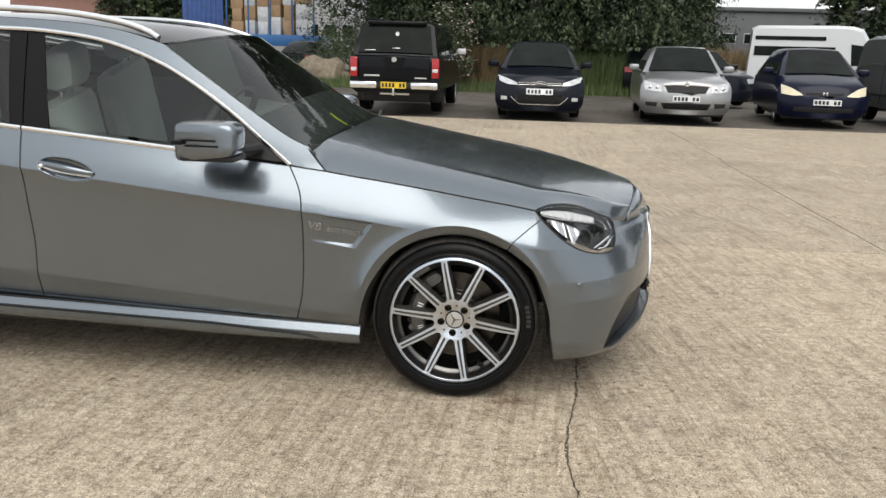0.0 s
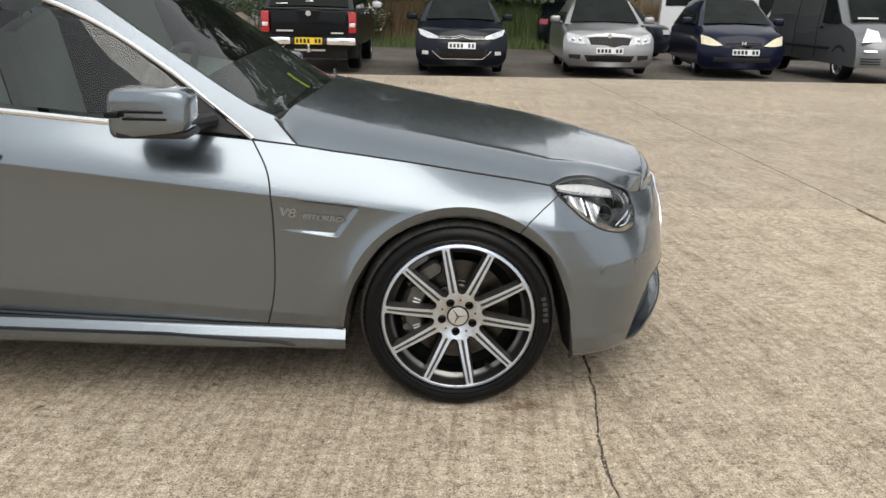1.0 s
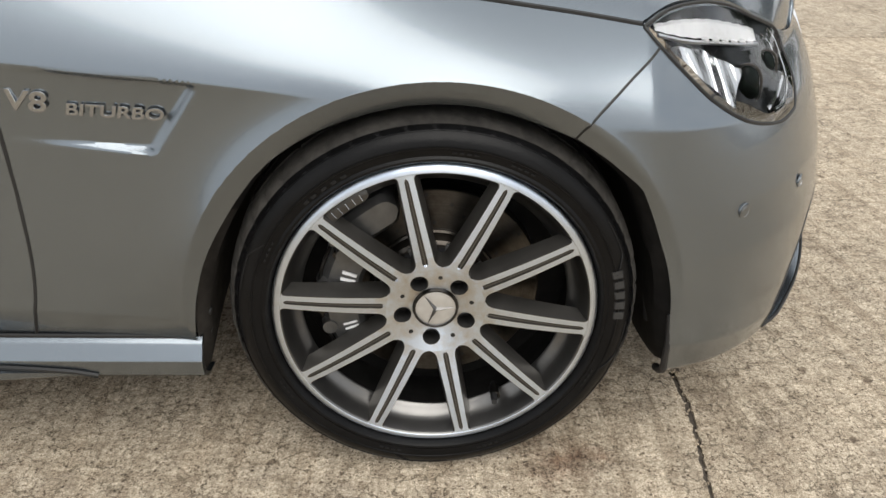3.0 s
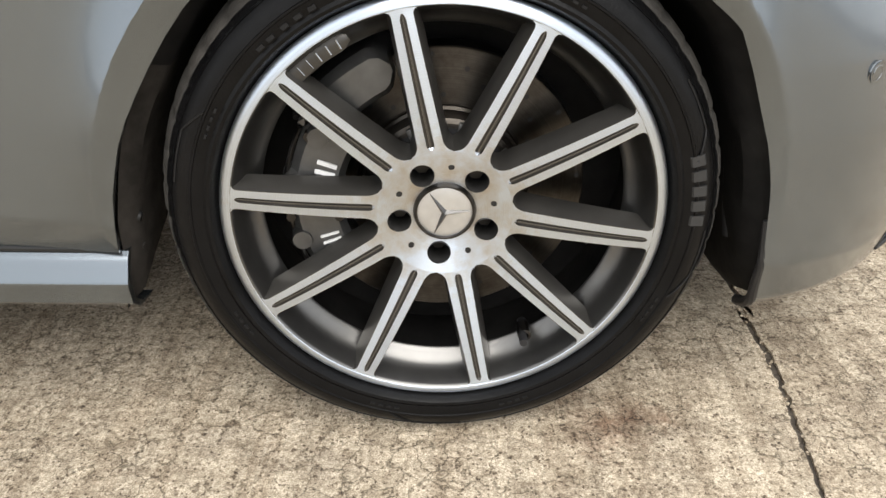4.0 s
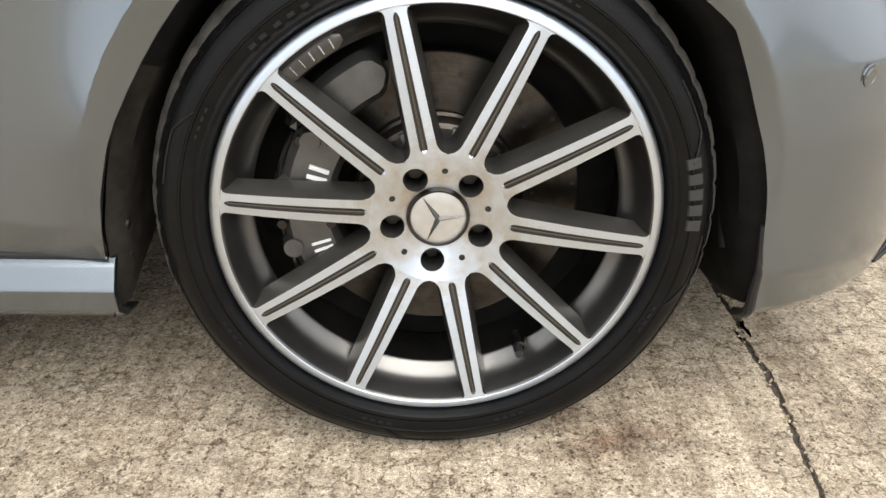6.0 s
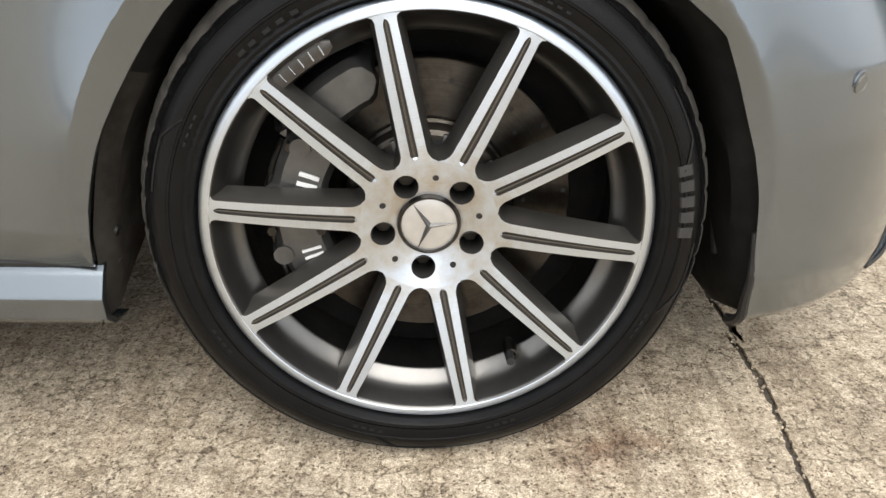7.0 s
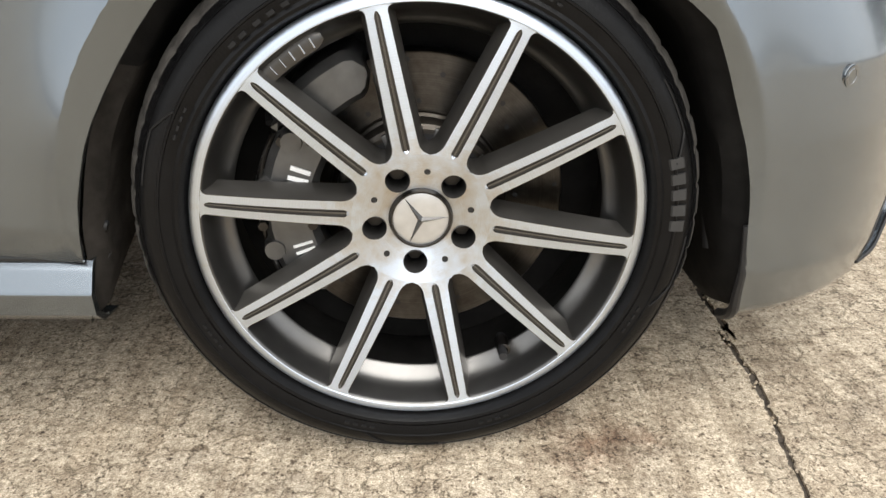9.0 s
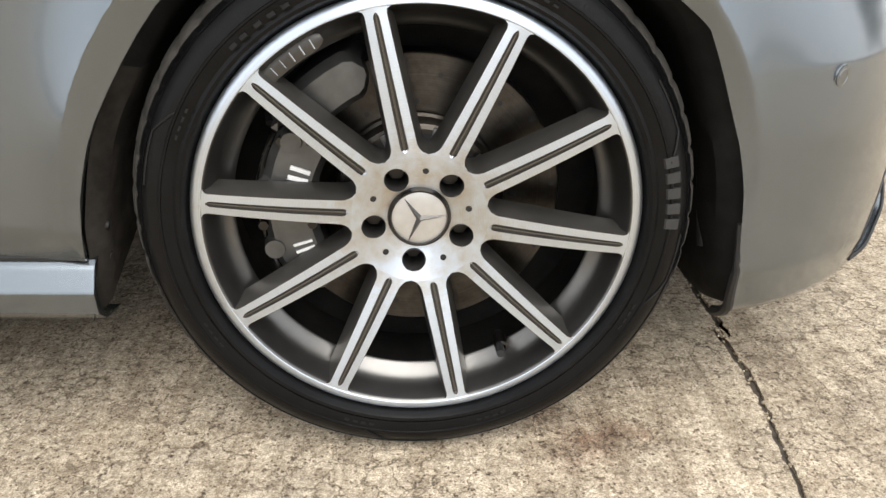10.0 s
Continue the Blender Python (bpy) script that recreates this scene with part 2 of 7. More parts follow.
def sheet(name, c0, c1, d0, d1, fn, nu, nv, mat, parent, label="", depth=0.012, hem=0.004, mirror=None):
    """A panel between four edge curves in a surface's own two coordinates; fn(a, b, d) places it in space, d metres
    below the surface. Its rim turns in, so that it has thickness at the gaps."""
    flat = coons(c0, c1, d0, d1, nu, nv)
    rim = [i for i in range(nu + 1)] + [(j + 1) * (nu + 1) - 1 for j in range(1, nu * 0 + nv + 1)] \
        + [nv * (nu + 1) + i for i in range(nu - 1, -1, -1)] + [j * (nu + 1) for j in range(nv - 1, 0, -1)]
    verts = [fn(p[0], p[1], 0.0) for p in flat]
    n0 = len(verts)
    verts += [fn(flat[k][0], flat[k][1], depth) for k in rim]
    faces = [(j * (nu + 1) + i, j * (nu + 1) + i + 1, (j + 1) * (nu + 1) + i + 1, (j + 1) * (nu + 1) + i) for j in range(nv) for i in range(nu)]
    m = len(rim)
    for k in range(m):
        faces.append((rim[k], n0 + k, n0 + (k + 1) % m, rim[(k + 1) % m]))
    ob = obj(name, verts, faces, mat, parent, label, smooth="edges")
    if mirror is not None:
        vm = [(v[0], 2 * mirror - v[1], v[2]) for v in verts]
        obj(name, vm, [f[::-1] for f in faces], mat, parent, label, smooth="edges")
    return ob


def tube(name, pts, r, mat, parent, label="", seg=8, flat=1.0, mirror=None):
    """A bar along points; flat squeezes it in its second direction."""
    P = [Vector(map(float, p)) for p in pts]
    verts, faces = [], []
    for i, p in enumerate(P):
        t = (P[min(i + 1, len(P) - 1)] - P[max(i - 1, 0)]).normalized()
        a = t.cross(Vector((0, 0, 1)))
        a = (a if a.length > 1e-4 else Vector((1, 0, 0))).normalized()
        b = a.cross(t)
        rr = r(i / (len(P) - 1)) if callable(r) else r
        for k in range(seg):
            w = 2 * math.pi * (k + 0.5) / seg
            verts.append(p + a * rr * flat * math.cos(w) + b * rr * math.sin(w))
    n = len(P)
    for i in range(n - 1):
        for k in range(seg):
            faces.append((i * seg + k, i * seg + (k + 1) % seg, (i + 1) * seg + (k + 1) % seg, (i + 1) * seg + k))
    faces.append(tuple(range(seg))[::-1])
    faces.append(tuple((n - 1) * seg + k for k in range(seg)))
    if mirror is not None:
        obj(name, [(v[0], 2 * mirror - v[1], v[2]) for v in verts], [f[::-1] for f in faces], mat, parent, label, smooth="edges")
    return obj(name, verts, faces, mat, parent, label, smooth="edges")


def lathe(name, profile, mat, parent, label="", seg=96, mats=None, pick=None, arc=(0, 360), close=False, edit=None):
    """Turns (radius, y) points round the y axis."""
    full = arc[1] - arc[0] >= 359.9
    n, m = (seg if full else seg + 1), len(profile)
    verts, faces, fm = [], [], []
    for i in range(n):
        w = radians(arc[0] + (arc[1] - arc[0]) * i / seg)
        for j, (r, y) in enumerate(profile):
            if edit:
                r, y = edit(i, j, r, y)
            verts.append((r * math.cos(w), y, r * math.sin(w)))
    for i in range(seg):
        i2 = (i + 1) % n
        for j in range(m - 1 + (1 if close else 0)):
            j2 = (j + 1) % m
            faces.append((i * m + j, i * m + j2, i2 * m + j2, i2 * m + j))
            fm.append(pick(i, j) if pick else 0)
    return obj(name, verts, faces, mat, parent, label, smooth="edges", mats=mats, fmat=fm if pick else None)


def words(name, text, size, mat, parent, m, depth=0.001, label=""):
    cu = bpy.data.curves.new(name, "FONT")
    cu.body, cu.size, cu.extrude, cu.align_x = text, size, depth, "LEFT"
    cu.offset, cu.shear, cu.bevel_depth = 0.012 * size, 0.12, 0.012 * size
    tmp = bpy.data.objects.new(name, cu)
    scene.collection.objects.link(tmp)
    me = bpy.data.meshes.new_from_object(tmp.evaluated_get(bpy.context.evaluated_depsgraph_get()))
    bpy.data.objects.remove(tmp)
    me.transform(m)
    me.materials.clear()
    me.materials.append(mat)
    ob = new(name, me)
    ob.parent = parent
    if label:
        ob["label"] = label
    return ob


def sm(a, b, x):
    t = min(1.0, max(0.0, (x - a) / (b - a)))
    return t * t * (3 - 2 * t)


# ---- the grey estate car: x forward, y from its kerb side inwards, z up ----
CAR_Y, YC, HUB = 2.86, 0.90, 0.325
car = thing("estate_car", "grey metallic estate car with machined alloy wheels parked on concrete", "car", pose(0, CAR_Y, 0))


def belt(x):
    return 0.905 - 0.0935 * (x + 0.70)


def crease(x):
    return 0.707 - 0.1085 * (x + 0.324)


NOSE = spline([(0.10, 0.80), (0.30, 0.845), (0.50, 0.85), (0.62, 0.83), (0.70, 0.78), (0.78, 0.71), (0.95, 0.60)])


def nose_x(z):
    return float(np.interp(z, (0.10, 0.20, 0.30, 0.50, 0.58, 0.64, 0.70, 0.74, 0.78), (0.79, 0.83, 0.85, 0.855, 0.855, 0.845, 0.82, 0.785, 0.745)))


def square(z):
    """How square the nose is in plan: rounder towards the bonnet."""
    return float(np.interp(z, (0.20, 0.42, 0.50, 0.58, 0.66), (2.2, 2.1, 1.95, 1.72, 1.5)))


def side_base(x, z):
    """The flank without the rounding of nose and tail."""
    c = crease(x)
    t = z - c
    fade = sm(-0.34, -0.06, x)
    if t < 0:
        y = -0.012 + 0.018 * (1 - fade) * (1 - math.exp(t / 0.08))
        low = 0.34 - 0.0787 * (x + 0.61) - z
        if low > 0:
            y += 0.30 * low
        # recess of the wing vent, deepest at its front end
        deep = 0.016 * sm(-0.62, -0.30, x)
        front = -0.318 + 0.72 * (z - 0.700)
        if x < front and deep > 0:
            y += deep * sm(0, 0.026, front - x) * sm(0, 0.010, -t) * sm(0.596 - 0.11 * (x + 0.36), 0.606 - 0.11 * (x + 0.36), z)
    else:
        tb = min(t, belt(x) - c)
        y = -0.012 + 0.35 * tb + (1.2 + 0.6 * fade) * tb * tb
        y += 0.018 * sm(-0.4, 0.35, x) * (tb / 0.114) ** 1.7
        d = z - belt(x)
        if d > 0:
            y += 0.38 * d + 0.15 * d * d
    dish = ((x + 1.552) / 0.112) ** 2 + ((z - 0.860 + 0.16 * (x + 1.552)) / 0.040) ** 2
    if dish < 1:
        y += 0.026 * (1 - dish) ** 0.7
    if x > 0.2 and z < 0.205:
        y += 24.0 * (0.205 - z) ** 2
    for wx in (0.0, -2.874):
        if abs(x - wx) < 0.6:
            r = math.hypot(x - wx, z - HUB)
            f = sm(0.22, 0.46, z) * (1 - 0.6 * sm(0.30, 0.48, x))
            if r >= 0.388:
                y += (-0.026 - y) * math.exp(-(r - 0.388) / 0.042) * f
            else:
                y += (-0.026 + (0.388 - r) * 0.70 - y) * f
    return y


def round_end(q, p=2.2):
    q = min(0.9995, max(0.0, q))
    return YC * (1 - (1 - q ** p) ** (1 / p))


def side(x, z, d=0.0):
    y = side_base(min(x, 0.62), z)
    if x > 0.30:
        q, p = min(0.9995, (x - 0.30) / (nose_x(z) - 0.30)), square(z)
        y = y * (1 - q ** p) ** 0.15 + round_end(q, p)
    if x < -3.45:
        y += round_end((-3.45 - x) / 0.62) * 0.9
    return (x, y + d, z)


def nose(s, z, d=0.0):
    """The front by s: metres behind the wing's end where negative, 0 to 1 round to the centre line, 2 at the far side."""
    if s <= 0:
        return side(0.30 + s, z, d)
    far, p = s > 1, square(z)
    w = (2 - s if far else s) * math.pi / 2
    c = max(0.0, math.cos(w))
    x = 0.30 + (nose_x(z) - 0.30) * max(0.0, math.sin(w)) ** (2 / p)
    y = side_base(min(x, 0.62), z) * c ** 0.3 + YC * (1 - c ** (2 / p))
    x, y = x - d * math.sin(w), y + d * math.cos(w)
    return (x, 2 * YC - y if far else y, z)


def s_of(x, z):
    q = (x - 0.30) / (nose_x(z) - 0.30)
    return x - 0.30 if q <= 0 else math.asin(min(1, q) ** (square(z) / 2)) / (math.pi / 2)


GAP = 0.0022
arch_f = spline([(-0.384, 0.285), (-0.378, 0.335), (-0.344, 0.446), (-0.262, 0.571), (-0.178, 0.633), (-0.08, 0.666), (0.0, 0.674), (0.083, 0.664), (0.194, 0.624)])
door_gap = spline([(-0.637, 0.285), (-0.612, 0.38), (-0.602, 0.495), (-0.602, 0.70), (-0.617, 0.808), (-0.668, 0.898)])
rear_gap = spline([(-1.715, 0.313), (-1.715, 0.40), (-1.712, 0.553), (-1.724, 0.693), (-1.735, 0.86), (-1.76, 1.003)])
bonnet_line = spline([(-0.668, 0.900), (-0.606, 0.893), (-0.525, 0.884), (-0.403, 0.867), (-0.34, 0.8595), (-0.19, 0.838), (-0.007, 0.811), (0.117, 0.793), (0.20, 0.7805), (0.293, 0.765)])
SEAM = [(0.196, 0.624), (0.213, 0.655), (0.264, 0.698), (0.299, 0.7235), (0.318, 0.738)]


def shift(c, dx, dz=0.0):
    return lambda t: c(t) + np.array([dx, dz])


# front wing, doors and rear quarter
wing_low = join_curves(line((-0.637 + GAP, 0.2905), (-0.384, 0.284)), arch_f)
sheet("front_wing", wing_low, shift(bonnet_line, GAP, -GAP), shift(door_gap, GAP), spline([(x - 0.002, z) for x, z in SEAM] + [(0.294, 0.7625)], False),
      side, 300, 170, PAINT, car, mirror=YC)
sill_top = lambda x: 0.2815 - 0.0265 * (x + 0.387)
sheet("front_door", line((-1.715 + GAP, sill_top(-1.715)), (-0.637 - GAP, sill_top(-0.637) + 0.004)),
      line((-1.76 + GAP, 1.003), (-0.668 - GAP, 0.900)), shift(rear_gap, GAP), shift(door_gap, -GAP), side, 220, 150, PAINT, car, mirror=YC)
arch_r = spline([(-2.49, 0.330), (-2.53, 0.446), (-2.612, 0.571), (-2.696, 0.633), (-2.794, 0.666), (-2.874, 0.674), (-2.957, 0.664), (-3.06, 0.622), (-3.15, 0.53), (-3.23, 0.39), (-3.25, 0.28)])
rear_edge = spline([(-2.48, 0.330), (-2.50, 0.45), (-2.60, 0.62), (-2.72, 0.80), (-2.78, 1.09)])
sheet("rear_door", line((-2.48, 0.332), (-1.715 - GAP, sill_top(-1.715))), line((-2.78, 1.098), (-1.76 - GAP, 1.004)),
      rear_edge, shift(rear_gap, -GAP), side, 70, 60, PAINT, car, mirror=YC)
sheet("rear_quarter", join_curves(line((-4.03, 0.30), (-3.25, 0.28)), spline([(-3.25, 0.28), (-3.15, 0.53), (-2.96, 0.664), (-2.80, 0.666), (-2.62, 0.575), (-2.49, 0.332)])),
      line((-3.95, 1.13), (-2.785, 1.098)), line((-4.03, 0.30), (-3.95, 1.13)), shift(rear_edge, -0.006), side, 80, 40, PAINT, car, mirror=YC)
# dark structure behind the gaps
sheet("inner_side", line((-2.46, 0.30), (-0.42, 0.27)), line((-2.70, 1.06), (-0.45, 0.86)), line((-2.46, 0.30), (-2.70, 1.06)), line((-0.42, 0.27), (-0.45, 0.86)),
      lambda a, b, d: side(a, b, 0.020 + d), 60, 30, SEAL, car, mirror=YC)
sheet("inner_wing", line((-0.44, 0.715), (0.26, 0.70)), line((-0.50, 0.868), (0.30, 0.74)), line((-0.44, 0.715), (-0.50, 0.868)), line((0.26, 0.70), (0.30, 0.74)),
      lambda a, b, d: side(a, b, 0.022 + d), 30, 8, SEAL, car, mirror=YC)


# dark lines of the gaps
for gap_c, t0 in ((door_gap, 0.0), (rear_gap, 0.0), (bonnet_line, 0.0)):
    tube("panel_gap", [side(*gap_c(t), 0.0015) for t in np.linspace(t0, 1, 50)], 0.0036, SEAL, car, "dark shut line", seg=6, mirror=YC)
tube("panel_gap", [side(*q, 0.0012) for q in [spline(SEAM)(t) for t in np.linspace(0, 1, 24)]], 0.0024, SEAL, car, "dark shut line", seg=6, mirror=YC)
tube("panel_gap", [side(*q, 0.0012) for q in [np.array((-0.528, 0.884)) * (1 - t) + np.array((-0.602, 0.966)) * t for t in np.linspace(0, 1, 12)]], 0.0030, SEAL, car, "dark shut line", seg=6, mirror=YC)


# sill skirt with its blade
def skirt(x, k, d=0.0):
    """k from 0 at the underside to 1 at the top edge."""
    z = sill_top(x) - 0.003 - 0.088 * (1 - k)
    y = float(np.interp(k, (0.0, 0.10, 0.27, 0.30, 0.62, 0.92, 1.0), (0.060, 0.022, 0.004, 0.0, -0.004, 0.012, 0.020)))
    return (x, y + d, z)


sheet("sill_skirt", line((-2.47, 0), (-0.376, 0)), line((-2.47, 1), (-0.376, 1)), line((-2.47, 0), (-2.47, 1)), line((-0.376, 0), (-0.376, 1)),
      skirt, 60, 40, PAINT, car, mirror=YC)


def blade_edge(x):
    """Upper and lower edge of the blade, running together at its tip."""
    w = math.sqrt(max(0.0, min(1.0, (-0.545 - x) / 0.42)))
    return 0.26 + 0.36 * w, 0.26 - 0.16 * w


bx = np.linspace(-2.45, -0.545, 60)
sheet("sill_blade", spline([(x, blade_edge(x)[1]) for x in bx], False), spline([(x, blade_edge(x)[0]) for x in bx], False), line((-2.45, blade_edge(-2.45)[1]), (-2.45, blade_edge(-2.45)[0])), line((-0.545, 0.2599), (-0.545, 0.2601)),
      lambda a, b, d: (lambda q: (q[0], q[1] - 0.016 * sm(-0.54, -0.75, a) - 0.002 + d, q[2]))(skirt(a, b)), 60, 8, PAINT, car, "grey sill blade tapering to a point", depth=0.014, mirror=YC)
tube("sill_line", [(lambda q: (q[0], q[1] - 0.003, q[2]))(skirt(x, blade_edge(x)[0] + 0.03)) for x in bx], 0.0042, SEAL, car, "dark line over the sill blade", seg=6, mirror=YC)
tube("sill_seam", [(lambda q: (q[0], q[1], q[2] + 0.0025))(skirt(x, 0.99)) for x in np.linspace(-2.45, -0.385, 30)], 0.0032, SEAL, car, "dark sill seam", seg=6, mirror=YC)
bm = bmesh.new()
box(bm, -3.2, -0.42, 0.10, 2 * YC - 0.10, 0.19, 0.30, 0.01)
part("underbody", bm, BLACK, car)

# greenhouse
dlo = spline([(-0.668, 0.904), (-0.809, 1.012), (-0.945, 1.113), (-1.193, 1.258), (-1.439, 1.348), (-1.679, 1.386), (-1.95, 1.397), (-2.6, 1.395), (-3.3, 1.36)])
screen_edge = spline([(-0.600, 0.972), (-0.708, 1.020), (-0.951, 1.170), (-1.232, 1.348)])
roof_edge = spline([(-1.232, 1.348), (-1.45, 1.405), (-1.80, 1.435), (-2.4, 1.445), (-3.0, 1.435), (-3.45, 1.395)])
sheet("roof_side", shift(dlo, 0, 0.004), join_curves(line((-0.528, 0.882), (-0.602, 0.968)), screen_edge, roof_edge),
      line((-0.668, 0.905), (-0.528, 0.882)), line((-3.3, 1.364), (-3.45, 1.395)), side, 130, 14, PAINT, car, mirror=YC, depth=0.02)
glass_top = [(-1.735, 1.374), (-1.583, 1.374), (-1.391, 1.343), (-1.243, 1.287), (-1.092, 1.193), (-0.942, 1.089), (-0.885, 1.040)]
in1 = lambda a, b, d: side(a, b, 0.010 + d)
sheet("front_side_glass", line((-1.66, 1.018), (-0.935, 0.952)), spline(glass_top), line((-1.66, 1.018), (-1.735, 1.374)), line((-0.935, 0.952), (-0.885, 1.040)),
      in1, 40, 20, GLASS, car, "tinted side window", depth=0.004, mirror=YC)
sheet("rear_side_glass", line((-2.62, 1.108), (-1.815, 1.030)), line((-2.70, 1.372), (-1.875, 1.376)), line((-2.62, 1.108), (-2.70, 1.372)), line((-1.815, 1.030), (-1.875, 1.376)),
      in1, 20, 12, GLASS, car, "tinted side window", depth=0.004, mirror=YC)
sheet("load_side_glass", line((-3.40, 1.16), (-2.72, 1.115)), line((-3.25, 1.340), (-2.78, 1.370)), line((-3.40, 1.16), (-3.25, 1.340)), line((-2.72, 1.115), (-2.78, 1.370)),
      in1, 20, 12, DARKGLASS, car, "dark privacy glass", depth=0.004, mirror=YC)
in2 = lambda a, b, d: side(a, b, 0.006 + d)
sheet("window_frame", spline(glass_top), spline([dlo(t) for t in np.linspace(0.62, 0.13, 12)]), line(glass_top[0], dlo(0.62)), line(glass_top[-1], dlo(0.13)), in2, 40, 6, GLOSSBLACK, car, mirror=YC)
sheet("mirror_sail", line((-0.935, 0.936), (-0.70, 0.912)), join_curves(line((-0.885, 1.040), (-0.84, 1.025)), spline([dlo(t) for t in np.linspace(0.075, 0.008, 8)])),
      line((-0.935, 0.936), (-0.885, 1.040)), line((-0.70, 0.912), dlo(0.008)), in2, 16, 8, BLACK, car, mirror=YC)
sheet("door_pillar", line((-1.815, 1.016), (-1.763, 1.011)), line((-1.878, 1.388), (-1.805, 1.388)), line((-1.815, 1.016), (-1.878, 1.388)), line((-1.763, 1.011), (-1.805, 1.388)), in2, 6, 16, GLOSSBLACK, car, mirror=YC)
sheet("door_pillar", line((-1.757, 1.010), (-1.652, 1.000)), line((-1.799, 1.388), (-1.735, 1.388)), line((-1.757, 1.010), (-1.799, 1.388)), line((-1.652, 1.000), (-1.735, 1.388)), in2, 6, 16, GLOSSBLACK, car, mirror=YC)
tube("chrome_strip", [side(*dlo(t), -0.004) for t in np.linspace(0.0, 0.98, 60)], 0.0075, CHROME, car, "bright chrome window strip", seg=8, flat=0.6, mirror=YC)
tube("chrome_strip", [side(x, belt(x) + 0.006, -0.004) for x in np.linspace(-1.757, -0.945, 30)], 0.0095, CHROME, car, "bright chrome window strip", seg=8, flat=0.5, mirror=YC)
tube("chrome_strip", [side(x, belt(x) + 0.006, -0.004) for x in np.linspace(-3.4, -1.763, 30)], 0.0095, CHROME, car, "bright chrome window strip", seg=8, flat=0.5, mirror=YC)


def across(name, edge, crown, bow, mat, nu, nv, p=2.3, side_rise=0.0, rim=0.015, label="", ridge=None):
    """A panel over the full width, from its edge on the kerb side mirrored to the far side."""
    verts, faces = [], []
    for i in range(nu + 1):
        u = i / nu
        x, y, z = edge(u)
        for j in range(nv + 1):
            v = -1 + 2 * j / nv
            v = math.copysign(abs(v) ** 0.8, v)
            k = abs(v)
            zz = z + crown(u) * (1 - k ** p) + side_rise * (1 - math.exp(-(1 - k) / 0.10))
            if ridge:
                zz += ridge(u, k)
            verts.append((x + bow(u) * (1 - k ** 2.2), YC + v * (YC - y), zz))
    n0 = len(verts)
    rim_i = [j for j in range(nv + 1)] + [i * (nv + 1) + nv for i in range(1, nu + 1)] + [nu * (nv + 1) + j for j in range(nv - 1, -1, -1)] + [i * (nv + 1) for i in range(nu - 1, 0, -1)]
    verts += [(verts[k][0], verts[k][1], verts[k][2] - rim) for k in rim_i]
    faces = [(i * (nv + 1) + j, (i + 1) * (nv + 1) + j, (i + 1) * (nv + 1) + j + 1, i * (nv + 1) + j + 1) for i in range(nu) for j in range(nv)]
    m = len(rim_i)
    faces += [(rim_i[k], rim_i[(k + 1) % m], n0 + (k + 1) % m, n0 + k) for k in range(m)]
    return obj(name, verts, [f[::-1] for f in faces], mat, car, label, smooth="edges")


bl = join_curves(line((-0.603, 0.972), (-0.527, 0.887)), spline([bonnet_line(t) for t in np.linspace(0.155, 1, 24)]), spline([(0.294, 0.766), (0.343, 0.781), (0.410, 0.778), (0.475, 0.761), (0.540, 0.732), (0.576, 0.716), (0.623, 0.692), (0.690, 0.673)]))


def bonnet_edge(u):
    x, z = bl(u)
    q = side(x, z + GAP)
    return (q[0], q[1] + 0.002, z + GAP)


def bonnet_base(x):
    return float(np.interp(x, (-0.65, -0.527, 0.300, 0.40, 0.50, 0.60, 0.70), (0.902, 0.887, 0.766, 0.750, 0.730, 0.705, 0.676)))


def bonnet_point(u, k):
    """k from 1 at the wing to 0 on the centre line; shift in x, height over the edge."""
    x, _, z = bonnet_edge(u)
    w = 0.15 * (1 - u) + 0.085
    rise = (0.046 * (1 - u) + 0.024) * (1 - max(0.0, (k - (1 - w)) / w) ** 2)
    rise += (0.052 + 0.018 * u) * (1 - k ** 2.2)
    rise += 0.007 * math.exp(-((k - (1 - w)) / 0.035) ** 2) * sm(0.25, 0.7, u)
    return (0.09 * (1 - u) + 0.060 * u ** 4) * (1 - k ** 2.2), (bonnet_base(x) - z) * (1 - math.exp(-(1 - k) / 0.05)) + rise


def bonnet_mesh():
    nu, nv = 130, 100
    verts, faces = [], []
    for i in range(nu + 1):
        u = i / nu
        x, y, z = bonnet_edge(u)
        for j in range(nv + 1):
            v = -1 + 2 * j / nv
            v = math.copysign(1 - (1 - abs(v)) ** 1.25, v)
            dx, rise = bonnet_point(u, abs(v))
            verts.append((x + dx, YC + v * (YC - y), z + rise))
    n0 = len(verts)
    rim_i = [j for j in range(nv + 1)] + [i * (nv + 1) + nv for i in range(1, nu + 1)] + [nu * (nv + 1) + j for j in range(nv - 1, -1, -1)] + [i * (nv + 1) for i in range(nu - 1, 0, -1)]
    verts += [(verts[k][0], verts[k][1], verts[k][2] - 0.018) for k in rim_i]
    faces = [(i * (nv + 1) + j, i * (nv + 1) + j + 1, (i + 1) * (nv + 1) + j + 1, (i + 1) * (nv + 1) + j) for i in range(nu) for j in range(nv)]
    m = len(rim_i)
    faces += [(rim_i[k], n0 + k, n0 + (k + 1) % m, rim_i[(k + 1) % m]) for k in range(m)]
    return obj("bonnet", verts, [f[::-1] for f in faces], PAINT, car, "grey metallic bonnet", smooth="edges")


bonnet_mesh()


def pts3(c):
    return lambda u: side(*c(u))


